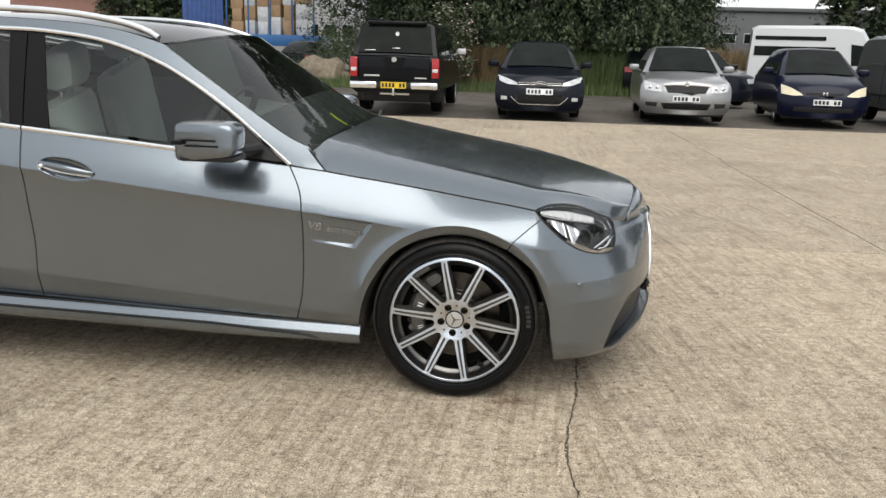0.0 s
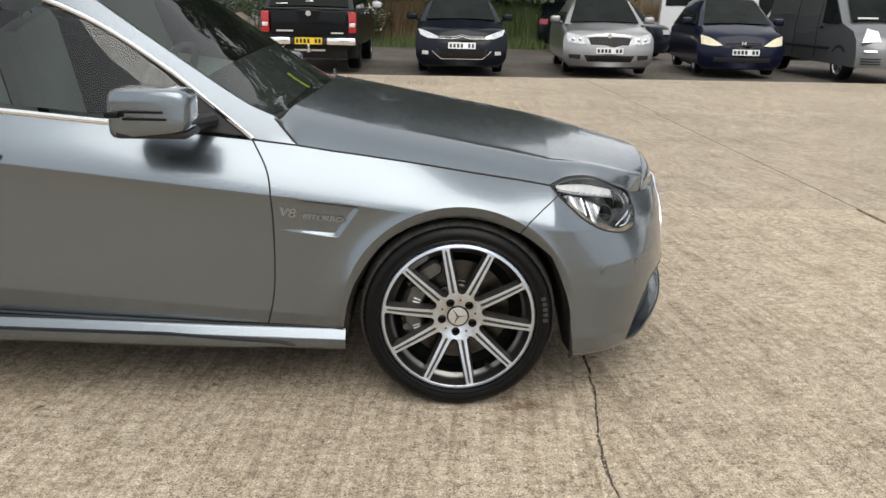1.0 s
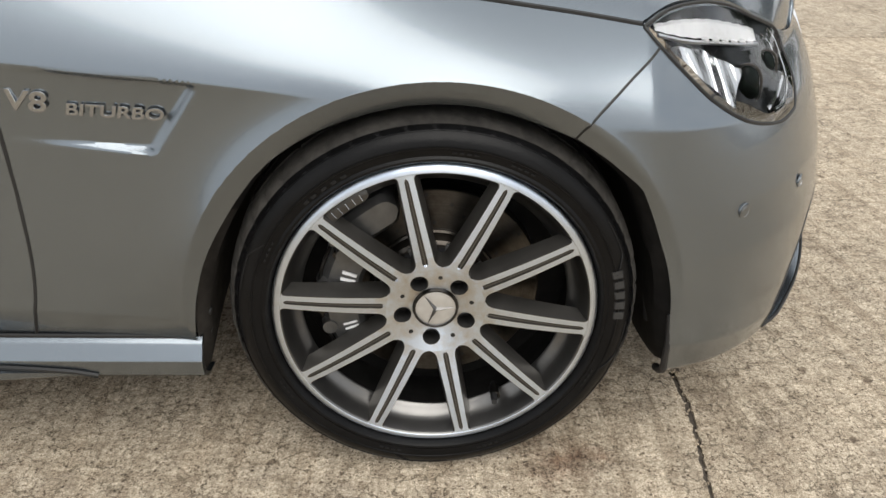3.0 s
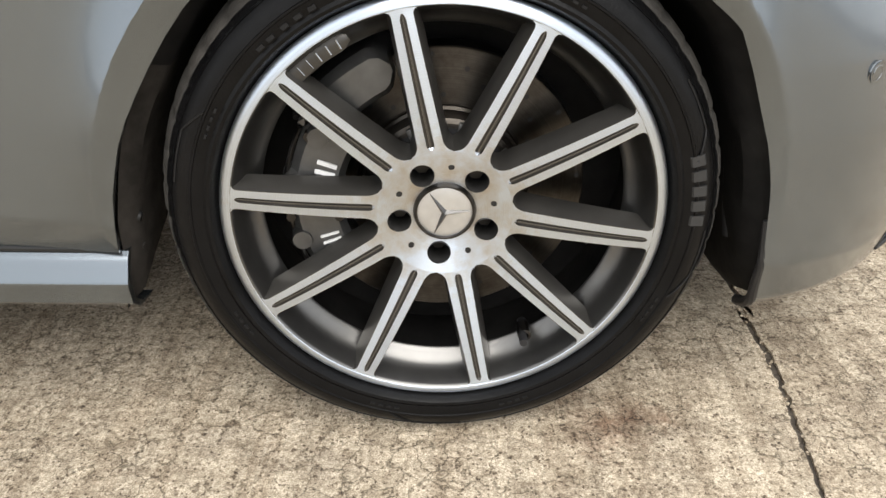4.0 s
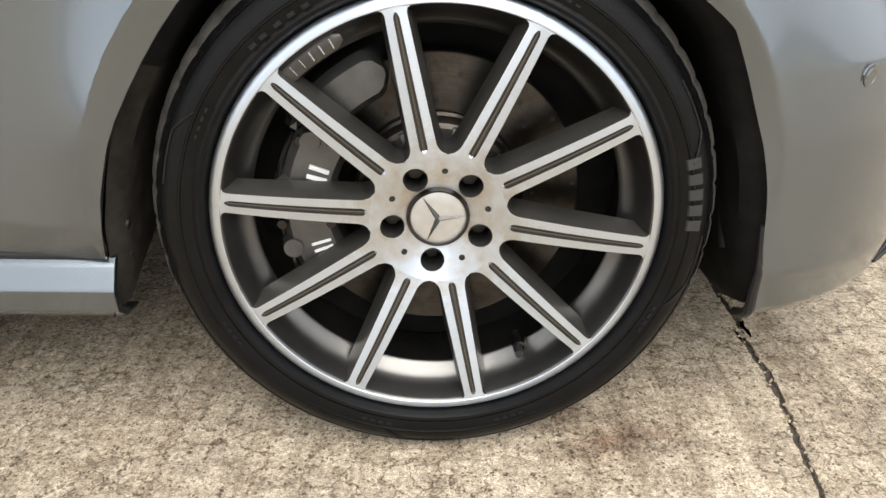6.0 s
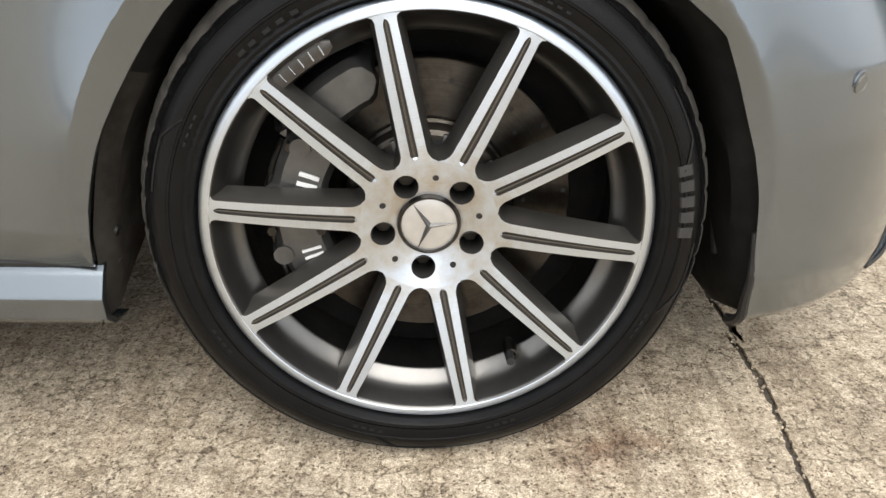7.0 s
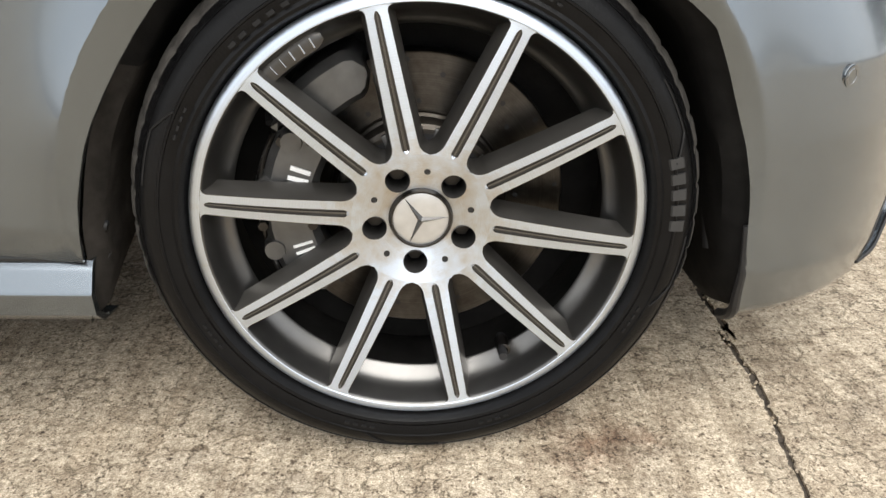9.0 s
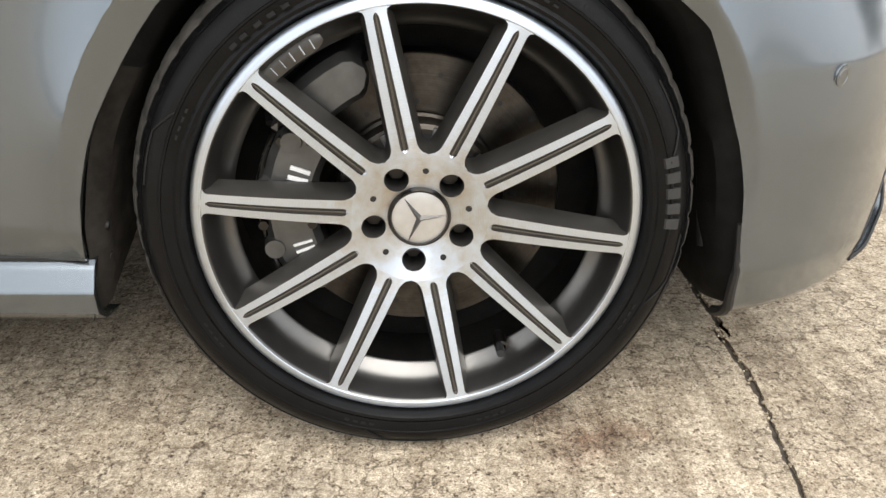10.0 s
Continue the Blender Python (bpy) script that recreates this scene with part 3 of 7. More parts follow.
across("windscreen", pts3(spline([(-0.612, 0.974), (-0.716, 1.022), (-0.957, 1.172), (-1.236, 1.346)])), lambda u: 0.015 + 0.040 * u, lambda u: 0.10 + 0.02 * u, SCREEN, 24, 30, p=2.0, rim=0.006, label="laminated windscreen")
across("roof", pts3(spline([(-1.245, 1.352), (-1.45, 1.407), (-1.80, 1.437), (-2.4, 1.447), (-3.0, 1.437), (-3.45, 1.397)])), lambda u: 0.028, lambda u: 0.12 * (1 - u) - 0.10 * u, ROOFGLASS, 40, 30, p=2.2, label="black panoramic roof glass")
across("tailgate", lambda u: (-3.46 - 0.52 * u, 0.30 - 0.18 * u, 1.392 - 0.9 * u ** 1.3), lambda u: 0.05 * (1 - u), lambda u: -0.10, PAINT, 20, 20)
across("scuttle", lambda u: (-0.535 - 0.095 * u, 0.19, 0.932 + 0.02 * u), lambda u: 0.020, lambda u: 0.085, BLACK, 6, 20, label="black plastic windscreen scuttle")
for ob in car.children:
    if ob.name.split(".")[0] in ("front_side_glass", "rear_side_glass", "windscreen"):
        ob.visible_shadow = False
# wiper arms
for yy, off in ((0.35, 0.0), (1.05, 0.02)):
    tube("wiper", [(-0.50 + off, yy, 0.965), (-0.56 + off, yy + 0.25, 0.992), (-0.60 + off, yy + 0.55, 1.008)], 0.008, BLACK, car, seg=6)
# roof rails
rail = spline([(-1.262, 1.372), (-1.33, 1.405), (-1.47, 1.440), (-1.70, 1.468), (-2.0, 1.478), (-2.6, 1.480), (-3.1, 1.455), (-3.35, 1.405)])
tube("roof_rail", [np.array(side(*rail(t))) + np.array([0, 0.015, 0]) for t in np.linspace(0, 1, 50)], 0.0135, ALU, car, "satin aluminium roof rail", seg=10, flat=0.9, mirror=YC)

# front bumper, lamps, grille
LAMPBACK = material("lamp_reflector", (0.62, 0.63, 0.64), 0.16, 0.9, vary=0.3, grain=(30, 9))
lamp_low = [(0.296, 0.762), (0.318, 0.738), (0.361, 0.698), (0.411, 0.656), (0.470, 0.621), (0.523, 0.601), (0.570, 0.591), (0.612, 0.594)]
lamp_up = [(0.296, 0.762), (0.343, 0.7775), (0.410, 0.7745), (0.475, 0.7575), (0.540, 0.7285), (0.576, 0.7125), (0.606, 0.697), (0.624, 0.670), (0.628, 0.625), (0.612, 0.594)]


def sz(pts):
    return [(s_of(x, z), z) for x, z in pts]


arch_b = spline(sz([(0.394, 0.166), (0.390, 0.190), (0.384, 0.235), (0.377, 0.300), (0.363, 0.391), (0.312, 0.522), (0.259, 0.581), (0.196, 0.624)]))
top_b = join_curves(spline(sz(SEAM), False), spline(sz([SEAM[-1]] + lamp_low[2:])), spline(sz([lamp_low[-1], (0.629, 0.625), (0.625, 0.670), (0.608, 0.697)])),
                    spline(sz([(0.608, 0.697), (0.640, 0.683), (0.690, 0.668)])), spline([(s_of(0.690, 0.668), 0.668), (0.80, 0.668), (1.0, 0.672)]))
_best = [float(np.linalg.norm(top_b(t) - np.array((s_of(0.690, 0.668), 0.668)))) for t in np.linspace(0, 1, 400)]
TOPK = np.linspace(0, 1, 400)[int(np.argmin(_best))]
low_b = spline([(s_of(0.394, 0.166), 0.166), (0.17, 0.152), (0.28, 0.143), (0.5, 0.134), (1.0, 0.135)])
INT0 = s_of(0.601, 0.215)
IN_S = (INT0, INT0 + 0.012, INT0 + 0.045, INT0 + 0.10, INT0 + 0.17, 0.86)
IN_TOP = (0.217, 0.255, 0.315, 0.365, 0.405, 0.430)
IN_LOW = (0.208, 0.207, 0.212, 0.225, 0.250, 0.300)
for far in (False, True):
    flip = (lambda s, z, d=0.0: (lambda q: (q[0], 2 * YC - q[1], q[2]))(nose(s, z, d))) if far else nose
    flat = coons(low_b, top_b, arch_b, line((1.0, 0.135), (1.0, 0.672)), 200, 130)
    nu, nv = 200, 130

    def hole(s, z):
        """The corner intake, a leaf shape leaning forward, and the grille mouth."""
        if INT0 < s < 0.86:
            if float(np.interp(s, IN_S, IN_LOW)) < z < float(np.interp(s, IN_S, IN_TOP)):
                return True
        return 0.34 < z < 0.645 and s > 0.78
    verts = [flip(p[0], p[1]) for p in flat]
    faces = []
    for j in range(nv):
        for i in range(nu):
            q = flat[j * (nu + 1) + i]
            if not hole(q[0], q[1]):
                f = (j * (nu + 1) + i, j * (nu + 1) + i + 1, (j + 1) * (nu + 1) + i + 1, (j + 1) * (nu + 1) + i)
                faces.append(f[::-1] if far else f)
    bp = obj("front_bumper", verts, faces, PAINT, car, smooth=True)
    tube("bumper_lip", [flip(*arch_b(t), 0.004) for t in np.linspace(0, 0.30, 20)], lambda t: 0.0075 - 0.004 * t, BLACK, car, "black plastic lip behind the bumper corner", seg=8)
    # intake cavity, its blade and lip
    sheet("intake", line((INT0 - 0.03, 0.18), (0.90, 0.26)), line((INT0 - 0.03, 0.46), (0.90, 0.46)), line((INT0 - 0.03, 0.18), (INT0 - 0.03, 0.46)), line((0.90, 0.26), (0.90, 0.46)),
          (lambda f: lambda a, b, d: f(a, b, 0.035 + d))(flip), 16, 16, BLACK, car, "black intake behind the bumper corner", depth=0.02)
    lowc = spline(list(zip(IN_S, IN_LOW)))
    topc = spline([(INT0, 0.210)] + list(zip(IN_S, IN_TOP)))
    botc = spline([(INT0, 0.196), (INT0 + 0.06, 0.180), (INT0 + 0.15, 0.170), (0.86, 0.165)])
    sheet("intake_blade", botc, lowc, line(botc(0), lowc(0)), line(botc(1), lowc(1)), (lambda f: lambda a, b, d: f(a, b, -0.007 * sm(INT0, INT0 + 0.06, a) * sm(0.16, 0.22, b) + d))(flip), 40, 10, PAINT, car, depth=0.04)
    tube("intake_trim", [flip(*topc(t), 0.002) for t in np.linspace(0, 1, 50)], 0.0035, SEAL, car, seg=6)
    tube("intake_trim", [flip(*lowc(t), -0.007 * sm(INT0, INT0 + 0.06, lowc(t)[0])) for t in np.linspace(0, 1, 40)], 0.003, SEAL, car, seg=6)
    # grille half
    sheet("grille_back", line((0.66, 0.33), (1.0, 0.33)), line((0.66, 0.66), (1.0, 0.66)), line((0.66, 0.33), (0.66, 0.66)), line((1.0, 0.33), (1.0, 0.66)),
          (lambda f: lambda a, b, d: f(a, b, 0.04 + d))(flip), 8, 8, BLACK, car, depth=0.01)
    for zz in (0.57, 0.47):
        tube("grille_bar", [flip(s, zz, 0.004) for s in np.linspace(0.80, 1.0, 10)], 0.012, CHROME, car, seg=8, flat=0.7)
    tube("grille_frame", [flip(s, 0.648, -0.004) for s in np.linspace(1.0, 0.82, 10)] + [flip(0.80, z, 0.0) for z in np.linspace(0.63, 0.36, 10)] + [flip(s, 0.340, -0.004) for s in np.linspace(0.82, 1.0, 10)],
         0.007, CHROME, car, "bright chrome grille surround", seg=8)
    # parking sensors
    for s0, z0 in ((s_of(0.482, 0.485), 0.485), (s_of(0.623, 0.481), 0.481)):
        c0 = np.array(flip(s0, z0, -0.0005))
        a0 = np.array(flip(s0 + 0.004, z0, -0.0005)) - c0
        a0 /= np.linalg.norm(a0)
        bm = bmesh.new()
        nrm = Vector(a0).cross(Vector((0, 0, 1))).normalized()
        mt = Matrix.Translation(c0) @ Matrix((a0, (0, 0, 1), nrm)).transposed().to_4x4()
        bmesh.ops.create_cone(bm, cap_ends=True, segments=28, radius1=0.0125, radius2=0.0122, depth=0.003, matrix=mt)
        ps = part("parking_sensor", bm, PAINT, car)
        ringp = [tuple(mt @ Vector((0.0138 * math.cos(w), 0.0138 * math.sin(w), 0))) for w in np.linspace(0, 2 * math.pi, 29)]
        tube("sensor_ring", ringp, 0.0007, EMBLEM, ps, seg=5)
        ringp = [tuple(mt @ Vector((0.0088 * math.cos(w), 0.0088 * math.sin(w), 0.0016 if not far else -0.0016))) for w in np.linspace(0, 2 * math.pi, 29)]
        tube("sensor_ring", ringp, 0.0006, EMBLEM, ps, seg=5)

# strip between bonnet and bumper
verts, faces = [], []
NS = 60
for i in range(NS + 1):
    t = i / NS
    k = 1 - t
    ex, ey, ez = bonnet_edge(1.0)
    dx, rise = bonnet_point(1.0, k)
    a = np.array((ex + dx + 0.003, YC - k * (YC - ey), ez + rise - 0.004))
    b = np.array(nose(*top_b(0.0 + 1.0 * (TOPK + (1 - TOPK) * t))))
    m_ = (a + b) / 2 + np.array((0.012 * math.sin(math.pi * min(1, 3 * t) / 2), 0, 0.004))
    for q in (a - np.array((0.004, 0, 0.02)), a, m_, b, b - np.array((0.02, 0, 0.002))):
        verts.append(q)
for i in range(NS):
    for j in range(4):
        faces.append((i * 5 + j, (i + 1) * 5 + j, (i + 1) * 5 + j + 1, i * 5 + j + 1))
obj("nose_strip", verts, faces, PAINT, car, smooth=True)
obj("nose_strip", [(v[0], 2 * YC - v[1], v[2]) for v in verts], [f[::-1] for f in faces], PAINT, car, smooth=True)
lo, up = spline(lamp_low), spline(lamp_up)
dot = lambda c, t: line(c(t) + np.array([0, -1e-4]), c(t) + np.array([0, 1e-4]))
LAMPDARK = material("dark_lamp_bowl", (0.035, 0.037, 0.040), 0.25, 0.4, vary=0.4, grain=(60, 14))
lamp = sheet("headlamp", lo, up, dot(lo, 0), dot(lo, 1), lambda a, b, d: side(a, b, 0.050 + 0.012 * math.sin(70 * a + 30 * b) + d), 60, 30, LAMPDARK, car, "clear headlamp with bright strip and dark projector", depth=0.0)
sheet("lens", lo, up, dot(lo, 0), dot(lo, 1), lambda a, b, d: side(a, b, -0.001 + d), 60, 24, LENS, lamp, "clear headlamp lens", depth=0.004)
tube("lamp_seal", [side(*lo(t), 0.0) for t in np.linspace(0, 1, 40)] + [side(*up(t), 0.001) for t in np.linspace(1, 0, 40)], 0.0032, SEAL, lamp, seg=6)
# bright eyebrow strip with a toothed lower edge
strip_up = spline([(0.313, 0.757), (0.36, 0.756), (0.42, 0.746), (0.48, 0.728), (0.53, 0.710)])
strip_lo = spline([(0.313, 0.753), (0.36, 0.740), (0.42, 0.726), (0.48, 0.711), (0.53, 0.699)])
sheet("daytime_strip", strip_lo, strip_up, line(strip_lo(0), strip_up(0)), line(strip_lo(1), strip_up(1)), lambda a, b, d: side(a, b, 0.012 + 0.002 * math.sin(260 * a) + d), 60, 8, WHITE, lamp, "bright white daytime strip", depth=0.012)
tube("strip_edge", [side(*(strip_lo(t) + np.array((0.004, -0.006))), 0.014) for t in np.linspace(0, 1, 24)], 0.0035, ALU, lamp, seg=8)
refl_up = spline([(0.335, 0.728), (0.39, 0.712), (0.44, 0.696), (0.475, 0.682)])
refl_lo = spline([(0.345, 0.715), (0.39, 0.678), (0.425, 0.655), (0.452, 0.640)])
sheet("reflector", refl_lo, refl_up, line(refl_lo(0), refl_up(0)), line(refl_lo(1), refl_up(1)), lambda a, b, d: side(a, b, 0.018 + 0.020 * math.sin(34 * (a - 0.33)) + 0.005 * math.sin(150 * a + 60 * b) + d), 40, 16, LAMPBACK, lamp, "chrome reflector", depth=0.004)
for cx, cz, rr in ((0.492, 0.650, 0.026), (0.555, 0.655, 0.022)):
    c0 = side(cx, cz, 0.030)
    bm = bmesh.new()
    bmesh.ops.create_uvsphere(bm, u_segments=20, v_segments=12, radius=rr, matrix=Matrix.Translation(c0) @ Matrix.Diagonal((1, 0.6, 1.25, 1)))
    pj = part("projector", bm, DARKGLASS, lamp, "dark projector lens")
    tube("projector_ring", [(c0[0] + rr * 1.08 * math.cos(w), c0[1] - 0.004, c0[2] + rr * 1.35 * math.sin(w)) for w in np.linspace(0, 2 * math.pi, 25)], 0.0022, DARKMETAL, pj, seg=6)
for pts_, r_ in (([(0.530, 0.611), (0.560, 0.622), (0.590, 0.634), (0.596, 0.638)], 0.006), ([(0.548, 0.606), (0.580, 0.608), (0.606, 0.628), (0.610, 0.640)], 0.005),
                 ([(0.606, 0.628), (0.608, 0.655), (0.594, 0.682), (0.575, 0.700)], 0.0050), ([(0.578, 0.640), (0.584, 0.660), (0.572, 0.682), (0.548, 0.700)], 0.0040)):
    tube("light_guide", [side(*spline(pts_)(t), 0.016) for t in np.linspace(0, 1, 16)], r_, CHROME, lamp, "bright clear light guide", seg=8, flat=0.8)
for k in range(6):
    q_ = strip_lo(0.42 + 0.10 * k)
    c0 = side(q_[0], q_[1] - 0.001, 0.011)
    bm = bmesh.new()
    box(bm, c0[0] - 0.007, c0[0] + 0.007, c0[1] - 0.004, c0[1] + 0.006, c0[2] - 0.004, c0[2] + 0.004, 0.0015)
    part("led", bm, WHITE, lamp)
lampL = copy_thing(lamp, lamp.matrix_basis)
lampL.parent = car
lampL.matrix_basis = Matrix.Translation((0, 2 * YC, 0)) @ Matrix.Diagonal((1, -1, 1, 1))

# door mirror
bm = bmesh.new()
bmesh.ops.create_cube(bm, size=1)
bmesh.ops.subdivide_edges(bm, edges=bm.edges[:], cuts=7, use_grid_fill=True)
for v in bm.verts:
    a, b, c = v.co * 2
    n4 = (abs(a) ** 7 + abs(b) ** 7 + abs(c) ** 7) ** (1 / 7)
    a, b, c = a / n4 if n4 else a, b / n4, c / n4
    k = 1 - 0.18 * max(0, a) * (1 + 0.5 * c)
    v.co = (a * 0.122, b * 0.085 * k - 0.02 * a, c * (0.068 - 0.008 * a) + 0.008 * a)
bmesh.ops.translate(bm, vec=(-0.912, -0.115, 1.012), verts=bm.verts)
mirror_ob = part("door_mirror", bm, PAINT, car, "grey door mirror with indicator strip")
boxpart("mirror_base", -1.008, -0.798, -0.186, -0.045, 0.938, 0.962, BLACK, mirror_ob, 0.011, "black mirror underside")
boxpart("indicator", -1.026, -0.985, -0.207, -0.185, 1.000, 1.016, GLOSSBLACK, mirror_ob, 0.004)
for zz, xa in ((1.018, -0.985), (0.998, -0.975)):
    boxpart("slot", xa, xa + 0.125, -0.207, -0.192, zz - 0.0035, zz + 0.0035, GLOSSBLACK, mirror_ob, 0.002)
bm = bmesh.new()
rod(bm, (-0.86, -0.05, 0.960), (-0.80, 0.085, 0.962), 0.020, 0.026)
part("mirror_stalk", bm, BLACK, mirror_ob)
mirL = copy_thing(mirror_ob, mirror_ob.matrix_basis)
mirL.parent = car
mirL.matrix_basis = Matrix.Translation((0, 2 * YC, 0)) @ Matrix.Diagonal((1, -1, 1, 1))

# door handle: a scooped dish and a pull
skin = lambda x, z, d: side(x, z, d) if abs(x + 1.552) > 0.112 else (x, side(-1.70, z)[1] * 0.5 + side(-1.42, z)[1] * 0.5 + d, z)
pull = tube("door_handle", [skin(-1.662 + 0.226 * t, 0.882 - 0.034 * t + 0.003 * math.sin(math.pi * t), -0.004 - 0.026 * math.sin(math.pi * t)) for t in np.linspace(0, 1, 18)],
            lambda t: 0.0085 + 0.0060 * math.sin(math.pi * t), PAINT, car, "grey pull handle over a scooped dish", seg=12, flat=0.6)
tube("pull_trim", [skin(-1.655 + 0.21 * t, 0.871 - 0.034 * t, -0.006 - 0.028 * math.sin(math.pi * t)) for t in np.linspace(0, 1, 16)], 0.0035, CHROME, pull, seg=6)
bm = bmesh.new()
bmesh.ops.create_uvsphere(bm, u_segments=14, v_segments=8, radius=0.010, matrix=Matrix.Translation(skin(-1.645, 0.872, -0.016)))
part("lock", bm, CHROME, pull)

# wing lettering and ledge
words("model_lettering", "V8", 0.040, EMBLEM, car, Matrix.Translation(np.array(side(-0.583, 0.672, -0.0038))) @ pose(0, 0, 0, 90, 0, 0) @ pose(0, 0, 0, 0, 0, -6.0) @ Matrix.Diagonal((1.25, 1, 1, 1)), 0.0012, "raised chrome lettering")
words("model_lettering", "BITURBO", 0.0235, EMBLEM, car, Matrix.Translation(np.array(side(-0.507, 0.662, -0.0042))) @ pose(0, 0, 0, 90, 0, 2.2) @ pose(0, 0, 0, 0, 0, -5.0) @ Matrix.Diagonal((1.35, 1, 1, 1)), 0.0012, "raised chrome lettering")

# wheel housings follow the arch
arch_line = [(-0.392, 0.190), (-0.384, 0.240), (-0.382, 0.285), (-0.378, 0.335), (-0.346, 0.447), (-0.264, 0.573), (-0.180, 0.636), (-0.08, 0.669), (0.0, 0.677), (0.083, 0.667), (0.199, 0.627), (0.262, 0.584), (0.315, 0.525), (0.366, 0.391), (0.380, 0.300), (0.388, 0.235), (0.396, 0.180), (0.404, 0.132)]
al = spline(arch_line)
for wx in (0.0, -2.874):
    for far in (False, True):
        verts, faces, fm = [], [], []
        n = 90
        for i in range(n + 1):
            x, z = al(i / n)
            wob = 0.004 * math.sin(i * 0.31) + 0.002 * math.sin(i * 0.17)
            low = sm(0.32, 0.15, z)
            for k_, y in ((1.0, 0.020), (0.992, 0.026), (0.955 + wob, 0.045), (0.95 + wob, 0.10), (0.945, 0.20), (0.94, 0.40), (0.15, 0.41)):
                xx, zz = x * k_, HUB + (z - HUB) * k_
                up = (0.10 if x < 0 else 0.12) * low * min(1, y / 0.25)
                ease = sm(0.18, 0.34, x)
                y += ease * (max(0.0, side(x, z)[1]) - 0.008)
                xx += 0.010 * ease if k_ == 1.0 else 0
                ragged = 0.004 * math.sin(31 * y + 3 * x) * low
                verts.append((wx + xx, 2 * YC - y if far else y, zz + ragged + up))
        for i in range(n):
            for j in range(6):
                f = (i * 7 + j, i * 7 + j + 1, (i + 1) * 7 + j + 1, (i + 1) * 7 + j)
                faces.append(f if far else f[::-1])
                fm.append(1 if al(i / n)[0] < -0.30 and al(i / n)[1] < 0.50 else 0)
        obj("wheel_liner", verts, faces, None, car, "dusty black wheel housing", smooth="edges", mats=[LINER_AND_SHADE, DUSTY], fmat=fm)
# moulded rib on the liner behind the bumper's corner
tube("liner_rib", [(0.356, 0.10, 0.345), (0.366, 0.10, 0.290), (0.371, 0.090, 0.250)], lambda t: 0.0015 + 0.004 * t, BLACK, car, seg=8, flat=0.5, mirror=YC)
for rx, rz in ((-0.376, 0.270), (-0.372, 0.31)):
    bm = bmesh.new()
    rod(bm, (rx, 0.050, rz), (rx + 0.008, 0.050, rz - 0.002), 0.008, 0.006, 12)
    part("liner_rivet", bm, BLACK, car)

# cabin
boxpart("cabin_floor", -3.3, -0.6, 0.10, 1.70, 0.30, 0.34, CABIN, car, 0.01)
boxpart("door_card", -2.4, -0.72, 0.115, 0.15, 0.34, 0.93, CABIN, car, 0.02)
boxpart("door_card", -2.4, -0.72, 1.65, 1.685, 0.34, 0.93, CABIN, car, 0.02)
bm = bmesh.new()
box(bm, -1.02, -0.62, 0.16, 1.64, 0.55, 0.93, 0.06)
part("dashboard", bm, CABIN, car, "dark padded dashboard")
for yy in (0.52, 1.28):
    for x0, lab in ((-1.62, "front"), (-2.45, "rear")):
        bm = bmesh.new()
        box(bm, x0 - 0.02, x0 + 0.48, yy - 0.25, yy + 0.25, 0.42, 0.60, 0.06)
        seat = part("cabin_seat", bm, LEATHER, car, "pale grey leather seat")
        bm = bmesh.new()
        box(bm, -0.07, 0.07, yy - 0.25, yy + 0.25, 0.0, 0.52, 0.065, pose(x0, 0, 0.56, 0, -16, 0))
        part("backrest", bm, LEATHER, seat)
        bm = bmesh.new()
        box(bm, -0.085, 0.085, yy - 0.135, yy + 0.135, 0.0, 0.20, 0.07, pose(x0 - 0.115, 0, 1.085, 0, -8, 0))
        part("headrest", bm, LEATHER, seat)
        for dy in (-0.06, 0.06):
            bm = bmesh.new()
            rod(bm, (x0 - 0.12, yy + dy, 1.02), (x0 - 0.13, yy + dy, 1.12), 0.006)
            part("headrest_post", bm, CHROME, seat)
wheel_pts = [(-1.12 + 0.07 * math.sin(w) * 0.9, 0.52 + 0.185 * math.cos(w), 0.90 + 0.165 * math.sin(w)) for w in np.linspace(0, 2 * math.pi, 33)]
tube("steering_wheel", wheel_pts, 0.015, CABIN, car, seg=8)
bm = bmesh.new()
bmesh.ops.create_uvsphere(bm, u_segments=16, v_segments=8, radius=1, matrix=Matrix.Translation((-1.20, YC - 0.04, 1.265)) @ Matrix.Diagonal((0.02, 0.12, 0.036, 1)))
part("rear_view_mirror", bm, BLACK, car)
boxpart("headlining", -3.2, -1.35, 0.32, 1.48, 1.395, 1.41, LEATHER, car, 0.004)
# yellow strap with a ring, lying on the dashboard
tube("strap", [(-0.668, 0.70, 1.045), (-0.64, 0.70, 1.020), (-0.60, 0.70, 0.998), (-0.575, 0.70, 0.985)], 0.012, HI_VIS, car, "yellow strap lying behind the windscreen", seg=6, flat=0.35)
tube("strap_ring", [(-0.568 + 0.018 * math.cos(w), 0.70 + 0.010 * math.sin(w), 0.985 + 0.016 * math.sin(w)) for w in np.linspace(0, 6.283, 17)], 0.004, CHROME, car, seg=6)

# ---- wheels: local origin at the hub, face at y = 0, y inwards ----
LUG0, R_HUB, R_LIP, DISH = radians(-97.0), 0.080, 0.2455, 0.0150


